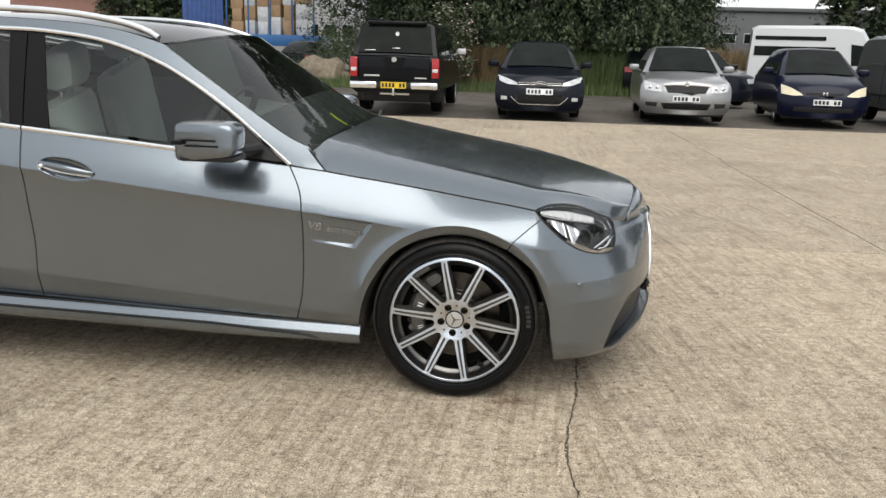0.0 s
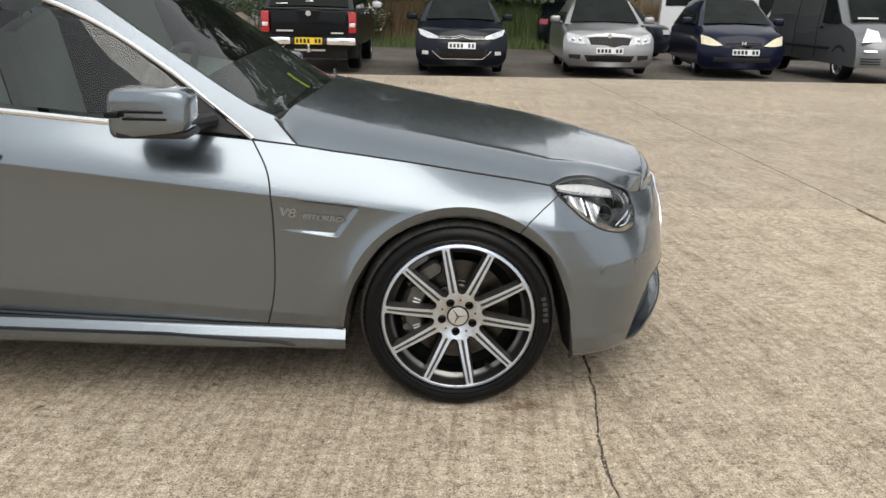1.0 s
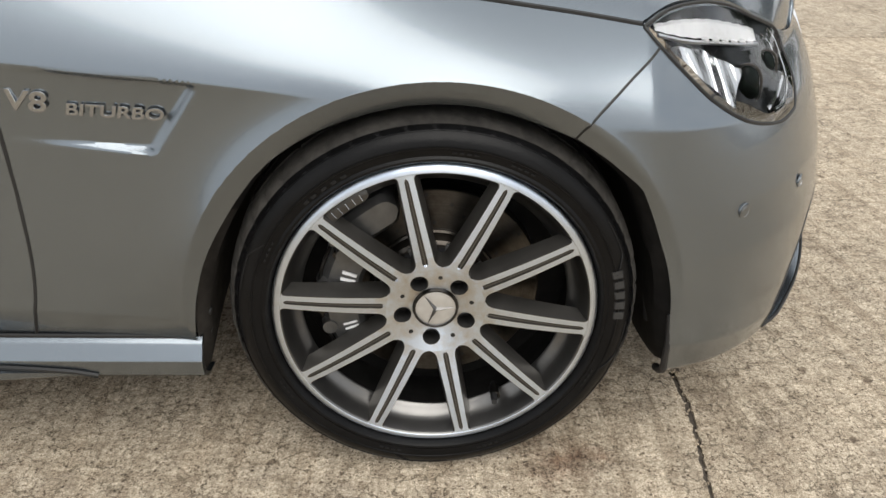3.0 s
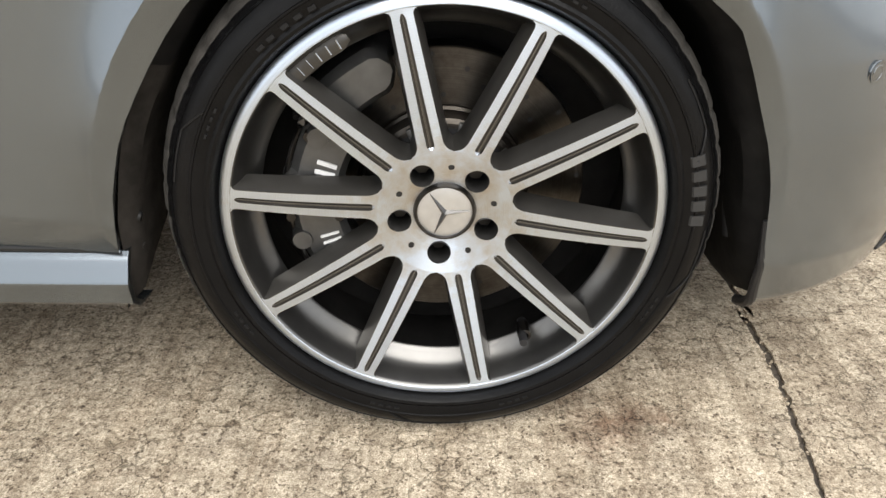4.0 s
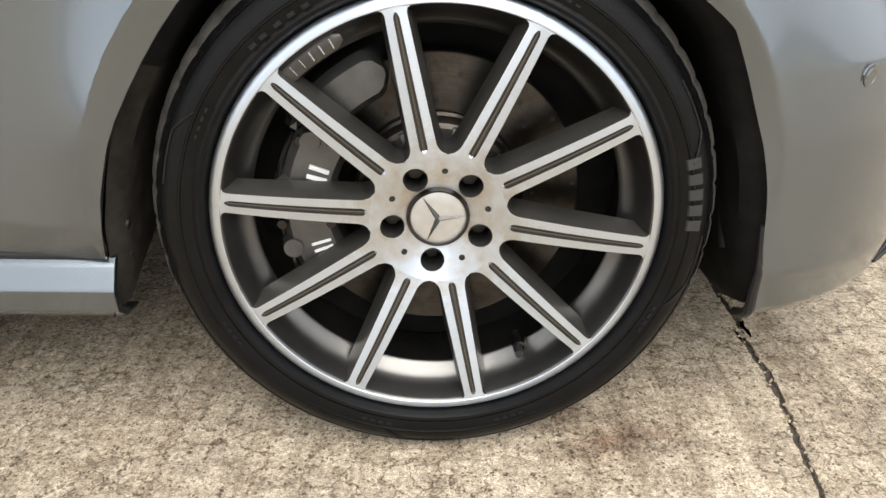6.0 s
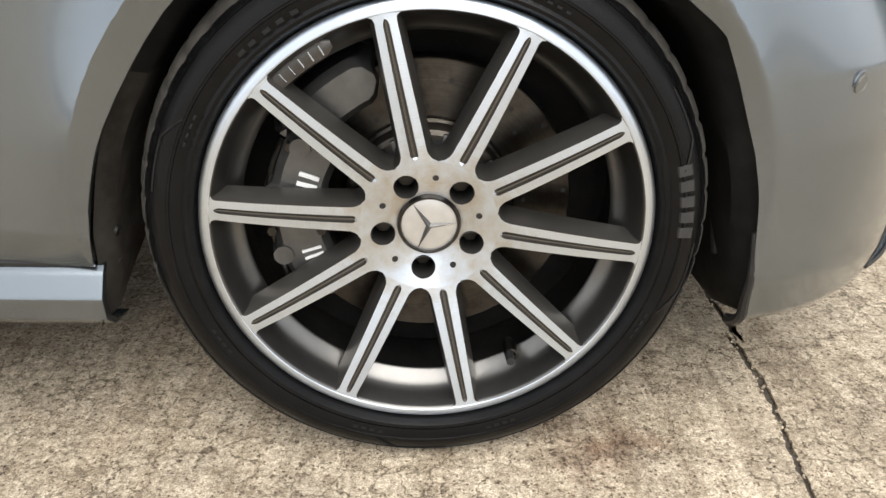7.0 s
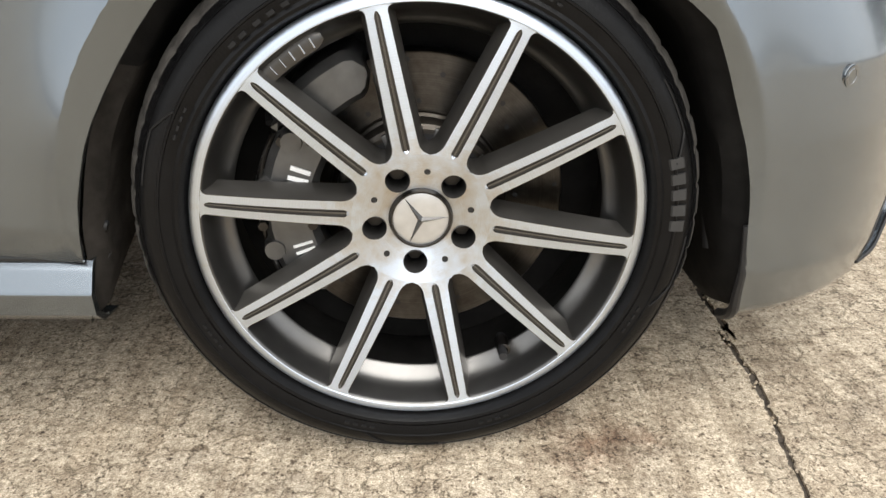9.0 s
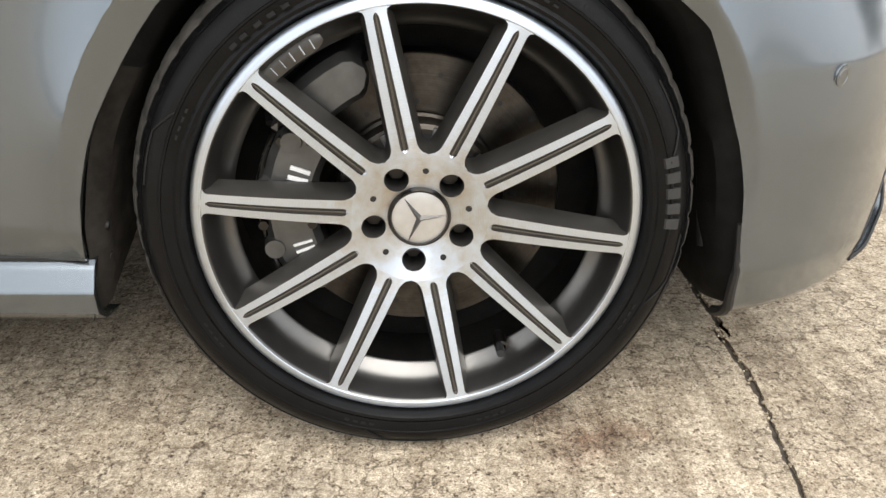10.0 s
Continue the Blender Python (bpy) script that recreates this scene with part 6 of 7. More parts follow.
lg = on(f, "lower_grille", [(-0.44, 0.30), (0.44, 0.30)], [(-0.50, 0.47), (0.50, 0.47)], BLACK, c, 0.010)
for k in range(5):
    zz = 0.325 + 0.033 * k
    on(f, "slat", [(-0.44, zz), (0.44, zz)], [(-0.44, zz + 0.012), (0.44, zz + 0.012)], GLOSSBLACK, lg, 0.02, nv=1)
plate(f, 0, 0.535, c, PLATEWHITE)

# silver hatchback
c, sh = hatch("silver hatchback facing the yard with black ribbed grille", pose(3.50, 17.2, 0, 0, 0, -4), SILVER, dict(kind="hatch", base=2.58, r=0.315, shell=dict(
    L=4.57, W=1.77, H=1.47, nose_z=0.79, cowl=(1.10, 0.97), belt=0.94, screen_top=(1.95, 1.43), roof_end=(3.5, 1.40), tail_top=4.3, deck=1.0, lean=0.45)))
f = sh.front
gr = on(f, "grille", [(-0.36, 0.585), (0.36, 0.585)], [(-0.43, 0.725), (0.43, 0.725)], BLACK, c, 0.010)
for k in range(19):
    x0 = -0.36 + 0.04 * k
    on(f, "grille_rib", [(x0 - 0.006, 0.595), (x0 + 0.006, 0.595)], [(x0 - 0.006, 0.715), (x0 + 0.006, 0.715)], GLOSSBLACK, gr, 0.022, nu=1, nv=2)
tube("grille_trim", [f(x, 0.735 - 0.02 * abs(x / 0.44) ** 3, 0.016) for x in np.linspace(-0.44, 0.44, 13)], 0.013, CHROME, c, seg=6)
bm = bmesh.new()
bmesh.ops.create_cone(bm, cap_ends=True, segments=20, radius1=0.045, radius2=0.04, depth=0.02, matrix=Matrix.Translation(f(0, 0.745, 0.03)) @ pose(0, 0, 0, 90, 0, 0))
part("bonnet_badge", bm, CHROME, c)
for s in (-1, 1):
    a, b = (s * 0.47, 0.60), (s * 0.80, 0.63)
    a2, b2 = (s * 0.49, 0.725), (s * 0.83, 0.80)
    lo_, hi_ = ([a, (s * 0.64, 0.60), b], [a2, (s * 0.68, 0.77), b2])
    if s < 0:
        lo_, hi_ = lo_[::-1], hi_[::-1]
    on(f, "headlamp", lo_, hi_, LAMPGLASS, c, 0.015)
    bm = bmesh.new()
    for xx in (0.56, 0.69):
        bmesh.ops.create_uvsphere(bm, u_segments=12, v_segments=8, radius=0.045, matrix=Matrix.Translation(f(s * xx, 0.68, 0.0)))
    part("reflector", bm, CHROME, c)
    lo_, hi_ = [(s * 0.56, 0.305), (s * 0.76, 0.325)], [(s * 0.55, 0.395), (s * 0.78, 0.395)]
    if s < 0:
        lo_, hi_ = lo_[::-1], hi_[::-1]
    on(f, "fog_recess", lo_, hi_, BLACK, c, 0.010)
lg = on(f, "lower_grille", [(-0.42, 0.27), (0.42, 0.27)], [(-0.49, 0.39), (0.49, 0.39)], BLACK, c, 0.010)
for k in range(4):
    on(f, "slat", [(-0.42, 0.285 + 0.026 * k), (0.42, 0.285 + 0.026 * k)], [(-0.42, 0.295 + 0.026 * k), (0.42, 0.295 + 0.026 * k)], GLOSSBLACK, lg, 0.02, nv=1)
plate(f, 0, 0.475, c, PLATEWHITE)

# deep blue hatchback with clouded lamps
c, sh = hatch("deep blue hatchback with clouded yellow headlamps and silver hubcaps", pose(6.35, 17.55, 0, 0, 0, -7), DEEPBLUE, dict(kind="hatch", base=2.68, r=0.305, shell=dict(
    L=4.28, W=1.70, H=1.50, nose_z=0.78, cowl=(0.85, 1.0), belt=0.95, screen_top=(1.85, 1.47), roof_end=(3.5, 1.42), tail_top=4.1, deck=0.95, lean=0.55)))
f = sh.front
for s in (-1, 1):
    lo_, hi_ = [(s * 0.40, 0.60), (s * 0.60, 0.59), (s * 0.79, 0.62)], [(s * 0.44, 0.63), (s * 0.62, 0.735), (s * 0.80, 0.79)]
    if s < 0:
        lo_, hi_ = lo_[::-1], hi_[::-1]
    on(f, "headlamp", lo_, hi_, LAMPYELLOW, c, 0.018)
gr = on(f, "grille", [(-0.36, 0.60), (0.36, 0.60)], [(-0.37, 0.67), (0.37, 0.67)], BLACK, c, 0.008)
for zz in (0.618, 0.648):
    tube("slat", [f(x, zz, 0.014) for x in np.linspace(-0.35, 0.35, 8)], 0.006, DEEPBLUE, gr, seg=6)
boxpart("badge_bar", -0.042, -0.026, f(0, 0.64, 0.03)[1] - 0.01, f(0, 0.64, 0.03)[1] + 0.01, 0.60, 0.68, CHROME, c, 0.003)
boxpart("badge_bar", 0.026, 0.042, f(0, 0.64, 0.03)[1] - 0.01, f(0, 0.64, 0.03)[1] + 0.01, 0.60, 0.68, CHROME, c, 0.003)
boxpart("badge_bar", -0.03, 0.03, f(0, 0.64, 0.03)[1] - 0.008, f(0, 0.64, 0.03)[1] + 0.012, 0.633, 0.65, CHROME, c, 0.003)
on(f, "lower_grille", [(-0.55, 0.29), (0.55, 0.29)], [(-0.55, 0.37), (0.55, 0.37)], BLACK, c, 0.010)
plate(f, 0.05, 0.475, c, PLATEWHITE)

# black double-cab pickup with a canopy, seen from its tail: local -y is the tail
pk = thing("pickup_truck", "black pickup truck with canopy and chrome rear bumper", "pickup truck", pose(-2.52, 16.95, 0) @ Matrix.Diagonal((1.03, 1, 1.06, 1)))
sh = Shell(L=5.2, W=1.86, H=1.80, nose_z=1.12, cowl=(0.10, 1.14), belt=1.14, screen_top=(0.42, 1.74), roof_end=(3.6, 1.74), tail_top=4.2, deck=1.02, sill=0.42, lean=0.06, nose_a=0.10, tail_a=0.4, roof_w=0.80, box_tail=False)
sh.body(BLACKPAINT, pk)
boxpart("underbody", -0.70, 0.70, 0.25, 4.4, 0.24, 0.66, BLACK, pk, 0.03)
sh.cabin(BLACKPAINT, pk)
f = sh.front
sh.screen(0.12, 0.36, 1.17, 1.70, 0.76, 0.68, 0.10, DARKGLASS, pk, "rear_window", "dark canopy rear window")
boxpart("spoiler", -0.60, 0.60, 0.24, 0.50, 1.73, 1.80, BLACKPAINT, pk, 0.03)
side_glass(sh, pk, 0.45, 1.55, 0.60, 1.50)
side_glass(sh, pk, 1.75, 2.55, 1.75, 2.50)
side_glass(sh, pk, 2.70, 3.75, 2.65, 3.40)
boxpart("tailgate", -0.72, 0.72, -0.012, 0.06, 0.66, 1.12, BLACKPAINT, pk, 0.02)
on(lambda x, z, d=0: (x, -0.012 - d, z), "tailgate_panel", [(-0.16, 0.90), (0.16, 0.90)], [(-0.24, 1.11), (0.24, 1.11)], GLOSSBLACK, pk, 0.012)
bm = bmesh.new()
bmesh.ops.create_cone(bm, cap_ends=True, segments=24, radius1=0.055, radius2=0.05, depth=0.02, matrix=Matrix.Translation((0, -0.035, 1.065)) @ pose(0, 0, 0, 90, 0, 0))
part("tail_badge", bm, CHROME, pk)
bm = bmesh.new()
bmesh.ops.create_cone(bm, cap_ends=True, segments=24, radius1=0.045, radius2=0.04, depth=0.02, matrix=Matrix.Translation((0.02, 0.245, 1.55)) @ pose(0, 0, 0, 90, 0, 0))
part("canopy_badge", bm, CHROME, pk)
boxpart("canopy_handle", -0.06, 0.09, 0.12, 0.16, 1.27, 1.29, CHROME, pk, 0.006)
boxpart("canopy_bar", -0.62, -0.40, 0.08, 0.11, 1.225, 1.243, CHROME, pk, 0.004)
boxpart("tail_bar", -0.62, -0.30, -0.022, -0.010, 0.735, 0.765, ALU, pk, 0.003)
boxpart("tail_bar", 0.42, 0.66, -0.022, -0.010, 0.705, 0.730, ALU, pk, 0.003)
for s in (-1, 1):
    bm = bmesh.new()
    box(bm, s * 0.83 - 0.075, s * 0.83 + 0.075, -0.015, 0.12, 0.72, 1.10, 0.02)
    tl = part("tail_lamp", bm, REDLAMP, pk)
    boxpart("clear_segment", s * 0.83 - 0.055, s * 0.83 + 0.055, -0.024, 0.0, 0.83, 0.90, LAMPGLASS, tl, 0.006)
    side_mirror(pk, s * 1.06, 3.75, 1.24, VANWHITE)
    tube("roof_bar", [(s * 0.62, y, 1.86) for y in np.linspace(0.7, 3.2, 6)], 0.018, BLACK, pk, seg=6)
    bm = bmesh.new()
    box(bm, s * 0.62 - 0.28, s * 0.62 + 0.28, -0.10, 0.06, 0.50, 0.64, 0.035)
    part("chrome_bumper", bm, CHROME, pk, "dented chrome bumper end")
    bm = bmesh.new()
    box(bm, s * 0.76 - 0.14, s * 0.76 + 0.14, 0.72, 0.75, 0.22, 0.50, 0.01)
    part("mud_flap", bm, BLACK, pk)
    for y in (1.12, 4.30):
        road_wheel(pk, s * 0.90, y, 0.37, 0.25, ALU)
    for y in (1.6, 2.6):
        boxpart("door_handle", s * 0.945 - 0.012, s * 0.945 + 0.012, y, y + 0.15, 1.05, 1.08, CHROME, pk, 0.005)
boxpart("bumper_step", -0.35, 0.35, -0.09, 0.06, 0.51, 0.62, BLACK, pk, 0.02)
plate(lambda x, z, d=0: (x, -0.095 - d, z), 0.0, 0.575, pk, PLATEYELLOW, 0.26, 0.06, 0.008)
bm = bmesh.new()
rod(bm, (0, 0.1, 0.42), (0, -0.12, 0.40), 0.03)
rod(bm, (0, -0.10, 0.40), (0, -0.10, 0.47), 0.02)
bmesh.ops.create_uvsphere(bm, u_segments=12, v_segments=8, radius=0.028, matrix=Matrix.Translation((0, -0.10, 0.49)))
box(bm, -0.30, 0.30, 0.05, 0.10, 0.38, 0.45, 0.01)
part("tow_bar", bm, ALU, pk)


def van(label, m, mat, H=1.97, L=4.8, W=1.9, short=True):
    v = thing("van", label, "van", m, "parked vans")
    V, F = [], []
    prof = [(0.0, 0.30), (-0.02, 0.52), (0.05, 0.80), (0.22, 0.98), (0.75, 1.13), (1.55, H - 0.10), (1.85, H - 0.02), (2.3, H), (L - 0.25, H - 0.02), (L - 0.05, H - 0.12), (L, 1.1), (L, 0.35)]
    secs = 9
    for k in range(secs):
        a = -1 + 2 * k / (secs - 1)
        for y, z in prof:
            if abs(a) == 1:
                inset = 0.10 if z < H - 0.06 else 0.22
                x = a * (W / 2 - 0.0)
                zz = z - (0.10 if z > 1.2 else 0.0) * 1
                yy = y + (0.20 if y < 0.9 else (-0.06 if y > L - 0.3 else 0.05))
                x = a * (W / 2 - max(0, z - 1.0) * 0.11)
            else:
                x = a * (W / 2 - max(0, z - 1.0) * 0.11)
                zz = z
                yy = y + (0.10 * abs(a) ** 3 if y < 0.9 else 0)
            V.append((x, yy, zz))
    n = len(prof)
    for k in range(secs - 1):
        for i in range(n - 1):
            F.append((k * n + i, (k + 1) * n + i, (k + 1) * n + i + 1, k * n + i + 1))
    F += [tuple(range(n)), tuple((secs - 1) * n + i for i in range(n))[::-1], tuple(k * n for k in range(secs))[::-1], tuple(k * n + n - 1 for k in range(secs))]
    obj("body", V, F, mat, v, smooth="edges")
    return v


tv = van("silver grey panel van with dented side panel and steel wheels", pose(9.18, 16.45, 0), VANGREY)
for s in (-1, 1):
    for y in (0.92, 3.95):
        road_wheel(tv, s * 0.945, y, 0.33, 0.22, ALU)
    fl = lambda a, b, d, s=s: (s * (0.952 - max(0, b - 1.0) * 0.11 + 0.012 - d), a, b)
    sheet("cab_window", spline([(0.98, 1.13), (1.4, 1.10), (1.80, 1.12)]), spline([(1.45, 1.60), (1.62, 1.74), (1.86, 1.74)]), line((0.98, 1.13), (1.45, 1.60)), line((1.80, 1.12), (1.86, 1.74)), fl, 8, 6, DARKGLASS, tv, depth=0.02)
    tube("panel_seam", [fl(1.98, z, 0.004) for z in np.linspace(0.42, 1.80, 12)], 0.006, SEAL, tv, seg=5)
    tube("panel_seam", [fl(3.10, z, 0.004) for z in np.linspace(0.42, 1.80, 12)], 0.006, SEAL, tv, seg=5)
    tube("rubbing_strip", [fl(y, 0.62, 0.0) for y in np.linspace(1.35, 3.6, 10)], 0.03, BLACK, tv, seg=6, flat=0.5)
    tube("swage_line", [fl(y, 1.28 - 0.02 * math.sin(3 * y), 0.0) for y in np.linspace(2.0, 4.6, 14)], 0.010, VANGREY, tv, seg=6)
    tube("swage_line", [fl(y, 0.92 + 0.03 * math.sin(4 * y), 0.0) for y in np.linspace(2.0, 3.0, 10)], 0.010, VANGREY, tv, seg=6)
    boxpart("door_handle", s * 0.945 - 0.02, s * 0.945 + 0.02, 1.80, 1.90, 1.00, 1.06, BLACK, tv, 0.008)
    ff = lambda x, z, d=0: (x, 0.08 * abs(x) ** 3 + (0.0 if z < 0.6 else 0.40 * (z - 0.6)) - d, z)
    lo_, hi_ = [(s * 0.55, 0.80), (s * 0.90, 0.78)], [(s * 0.60, 0.99), (s * 0.80, 1.04)]
    if s < 0:
        lo_, hi_ = lo_[::-1], hi_[::-1]
    on(ff, "headlamp", lo_, hi_, LAMPGLASS, tv, 0.03)
    on(ff, "bumper_lamp", [(s * 0.75 - 0.12, 0.60), (s * 0.75 + 0.12, 0.60)], [(s * 0.75 - 0.12, 0.64), (s * 0.75 + 0.12, 0.64)], LAMPGLASS, tv, 0.03, nu=4, nv=1)
    for k in range(3):
        on(ff, "vent_slat", [(s * 0.72 - 0.18, 0.36 + 0.05 * k), (s * 0.72 + 0.18, 0.36 + 0.05 * k)], [(s * 0.72 - 0.18, 0.385 + 0.05 * k), (s * 0.72 + 0.18, 0.385 + 0.05 * k)], BLACK, tv, 0.02, nu=4, nv=1)
sheet("windscreen", line((-0.80, 1.16), (0.80, 1.16)), line((-0.70, 1.80), (0.70, 1.80)), line((-0.80, 1.16), (-0.70, 1.80)), line((0.80, 1.16), (0.70, 1.80)),
      lambda a, b, d: (a, 0.74 + (b - 1.13) * 1.08 + 0.10 * abs(a) ** 3 - 0.02 + d, b + 0.02), 10, 6, DARKGLASS, tv, "dark windscreen with a sticker strip")
boxpart("screen_sticker", -0.72, -0.30, 0.78, 0.80, 1.215, 1.25, PLATEWHITE, tv, 0.002)

wv = van("white van with dark roof lights behind the parked row", pose(12.3, 27.6, 0, 0, 0, 74), VANWHITE, H=2.42, L=4.9, W=2.0)
for s in (-1, 1):
    for y in (0.95, 4.2):
        road_wheel(wv, s * 0.99, y, 0.34, 0.22)
    fl = lambda a, b, d, s=s: (s * (1.0 - max(0, b - 1.0) * 0.11 + 0.012 - d), a, b)
    sheet("cab_window", line((0.98, 1.2), (1.80, 1.2)), line((1.45, 1.8), (1.86, 1.85)), line((0.98, 1.2), (1.45, 1.8)), line((1.80, 1.2), (1.86, 1.85)), fl, 6, 4, DARKGLASS, wv, depth=0.02)
    sheet("load_window", line((2.6, 1.95), (4.7, 1.95)), line((2.6, 2.07), (4.7, 2.07)), line((2.6, 1.95), (2.6, 2.07)), line((4.7, 1.95), (4.7, 2.07)), fl, 6, 2, DARKGLASS, wv, depth=0.02)
    sheet("load_window", line((2.3, 1.45), (4.7, 1.45)), line((2.3, 1.75), (4.7, 1.75)), line((2.3, 1.45), (2.3, 1.75)), line((4.7, 1.45), (4.7, 1.75)), fl, 6, 2, DARKGLASS, wv, depth=0.02)

# cars beyond the row
SPEC_FAR = dict(kind="saloon", base=2.65, r=0.31, shell=dict(L=4.5, W=1.76, H=1.45, nose_z=0.80, cowl=(1.15, 0.95), belt=0.92, screen_top=(1.9, 1.41), roof_end=(3.3, 1.38), tail_top=4.0, deck=1.0))
for lab, m, mt in (("dark saloon car with red tail lamps parked by the bank", pose(4.55, 33.0, 0, 0, 0, 178), BLACKPAINT), ("dark blue saloon car parked behind the row", pose(5.9, 23.5, 0, 0, 0, 20), NAVY),
                   ("silver saloon car parked behind the row", pose(10.4, 25.0, 0, 0, 0, -25), SILVER), ("pale saloon car with open bonnet parked behind the row", pose(8.1, 29.5, 0, 0, 0, 60), VANWHITE),
                   ("black saloon car with red tail lamps by the trailer", pose(-9.3, 39.0, 0, 0, 0, 175), BLACKPAINT)):
    c, sh = hatch(lab, m, mt, SPEC_FAR)
    for s in (-1, 1):
        lo_, hi_ = [(s * 0.50, 0.74), (s * 0.85, 0.74)], [(s * 0.50, 0.90), (s * 0.85, 0.90)]
        if s < 0:
            lo_, hi_ = lo_[::-1], hi_[::-1]
        on(sh.back, "tail_lamp", lo_, hi_, REDLAMP, c, 0.015)
        on(sh.front, "headlamp", [(s * 0.66 - 0.15, 0.62), (s * 0.66 + 0.15, 0.62)], [(s * 0.66 - 0.15, 0.74), (s * 0.66 + 0.15, 0.74)], LAMPGLASS, c, 0.015)

# ---- bank, plants ----
def leafmat(name, a, b, trans=0.25):
    m = material(name, a, 0.55, vary=0)
    n, l = m.node_tree.nodes, m.node_tree.links
    geo = n.new("ShaderNodeNewGeometry")
    r = n.new("ShaderNodeValToRGB")
    r.color_ramp.elements[0].color, r.color_ramp.elements[1].color = (*a, 1), (*b, 1)
    l.new(geo.outputs["Random Per Island"], r.inputs["Fac"])
    l.new(r.outputs["Color"], n["Principled BSDF"].inputs["Base Color"])
    return m


# light and shade in the leaf colours: LEAF for the shaded mass, SPRAY lit
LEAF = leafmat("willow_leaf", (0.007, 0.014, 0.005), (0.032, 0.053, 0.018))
SPRAY = leafmat("lit_willow_leaf", (0.020, 0.036, 0.012), (0.062, 0.088, 0.034))
LEAF2 = leafmat("shrub_leaf", (0.024, 0.045, 0.013), (0.075, 0.11, 0.034))
DRY = leafmat("dry_grass_blade", (0.11, 0.070, 0.032), (0.27, 0.195, 0.10))
GREEN = leafmat("green_grass_blade", (0.036, 0.066, 0.016), (0.115, 0.15, 0.045))
BARK = material("grey_bark", (0.09, 0.075, 0.06), 0.9, vary=0.4, grain=(12, 3), bump=0.9, bump_scale=25)
BLOSSOM = leafmat("pale_blossom", (0.36, 0.34, 0.31), (0.60, 0.46, 0.46))


def leaves(name, spots, size, mat, parent, label="", seed=1, droop=0.6, kind=""):
    r = np.random.RandomState(seed)
    P = np.array(spots, float)
    n = len(P)
    d = r.normal(size=(n, 3))
    d[:, 2] = -np.abs(d[:, 2]) * droop - droop * 0.4
    d /= np.linalg.norm(d, axis=1)[:, None]
    s = np.cross(d, r.normal(size=(n, 3)))
    s /= np.linalg.norm(s, axis=1)[:, None]
    L = (size * r.uniform(0.7, 1.3, n) * np.where(P[:, 2] < 4.5, 0.55, 1.25))[:, None]
    w = L * 0.24
    V = np.stack([P, P + d * L * 0.45 + s * w, P + d * L, P + d * L * 0.45 - s * w], 1).reshape(-1, 3)
    F = np.arange(4 * n).reshape(-1, 4).tolist()
    o = obj(name, V, F, mat, parent, label, smooth=False)
    if kind:
        o["kind"] = kind
    return o


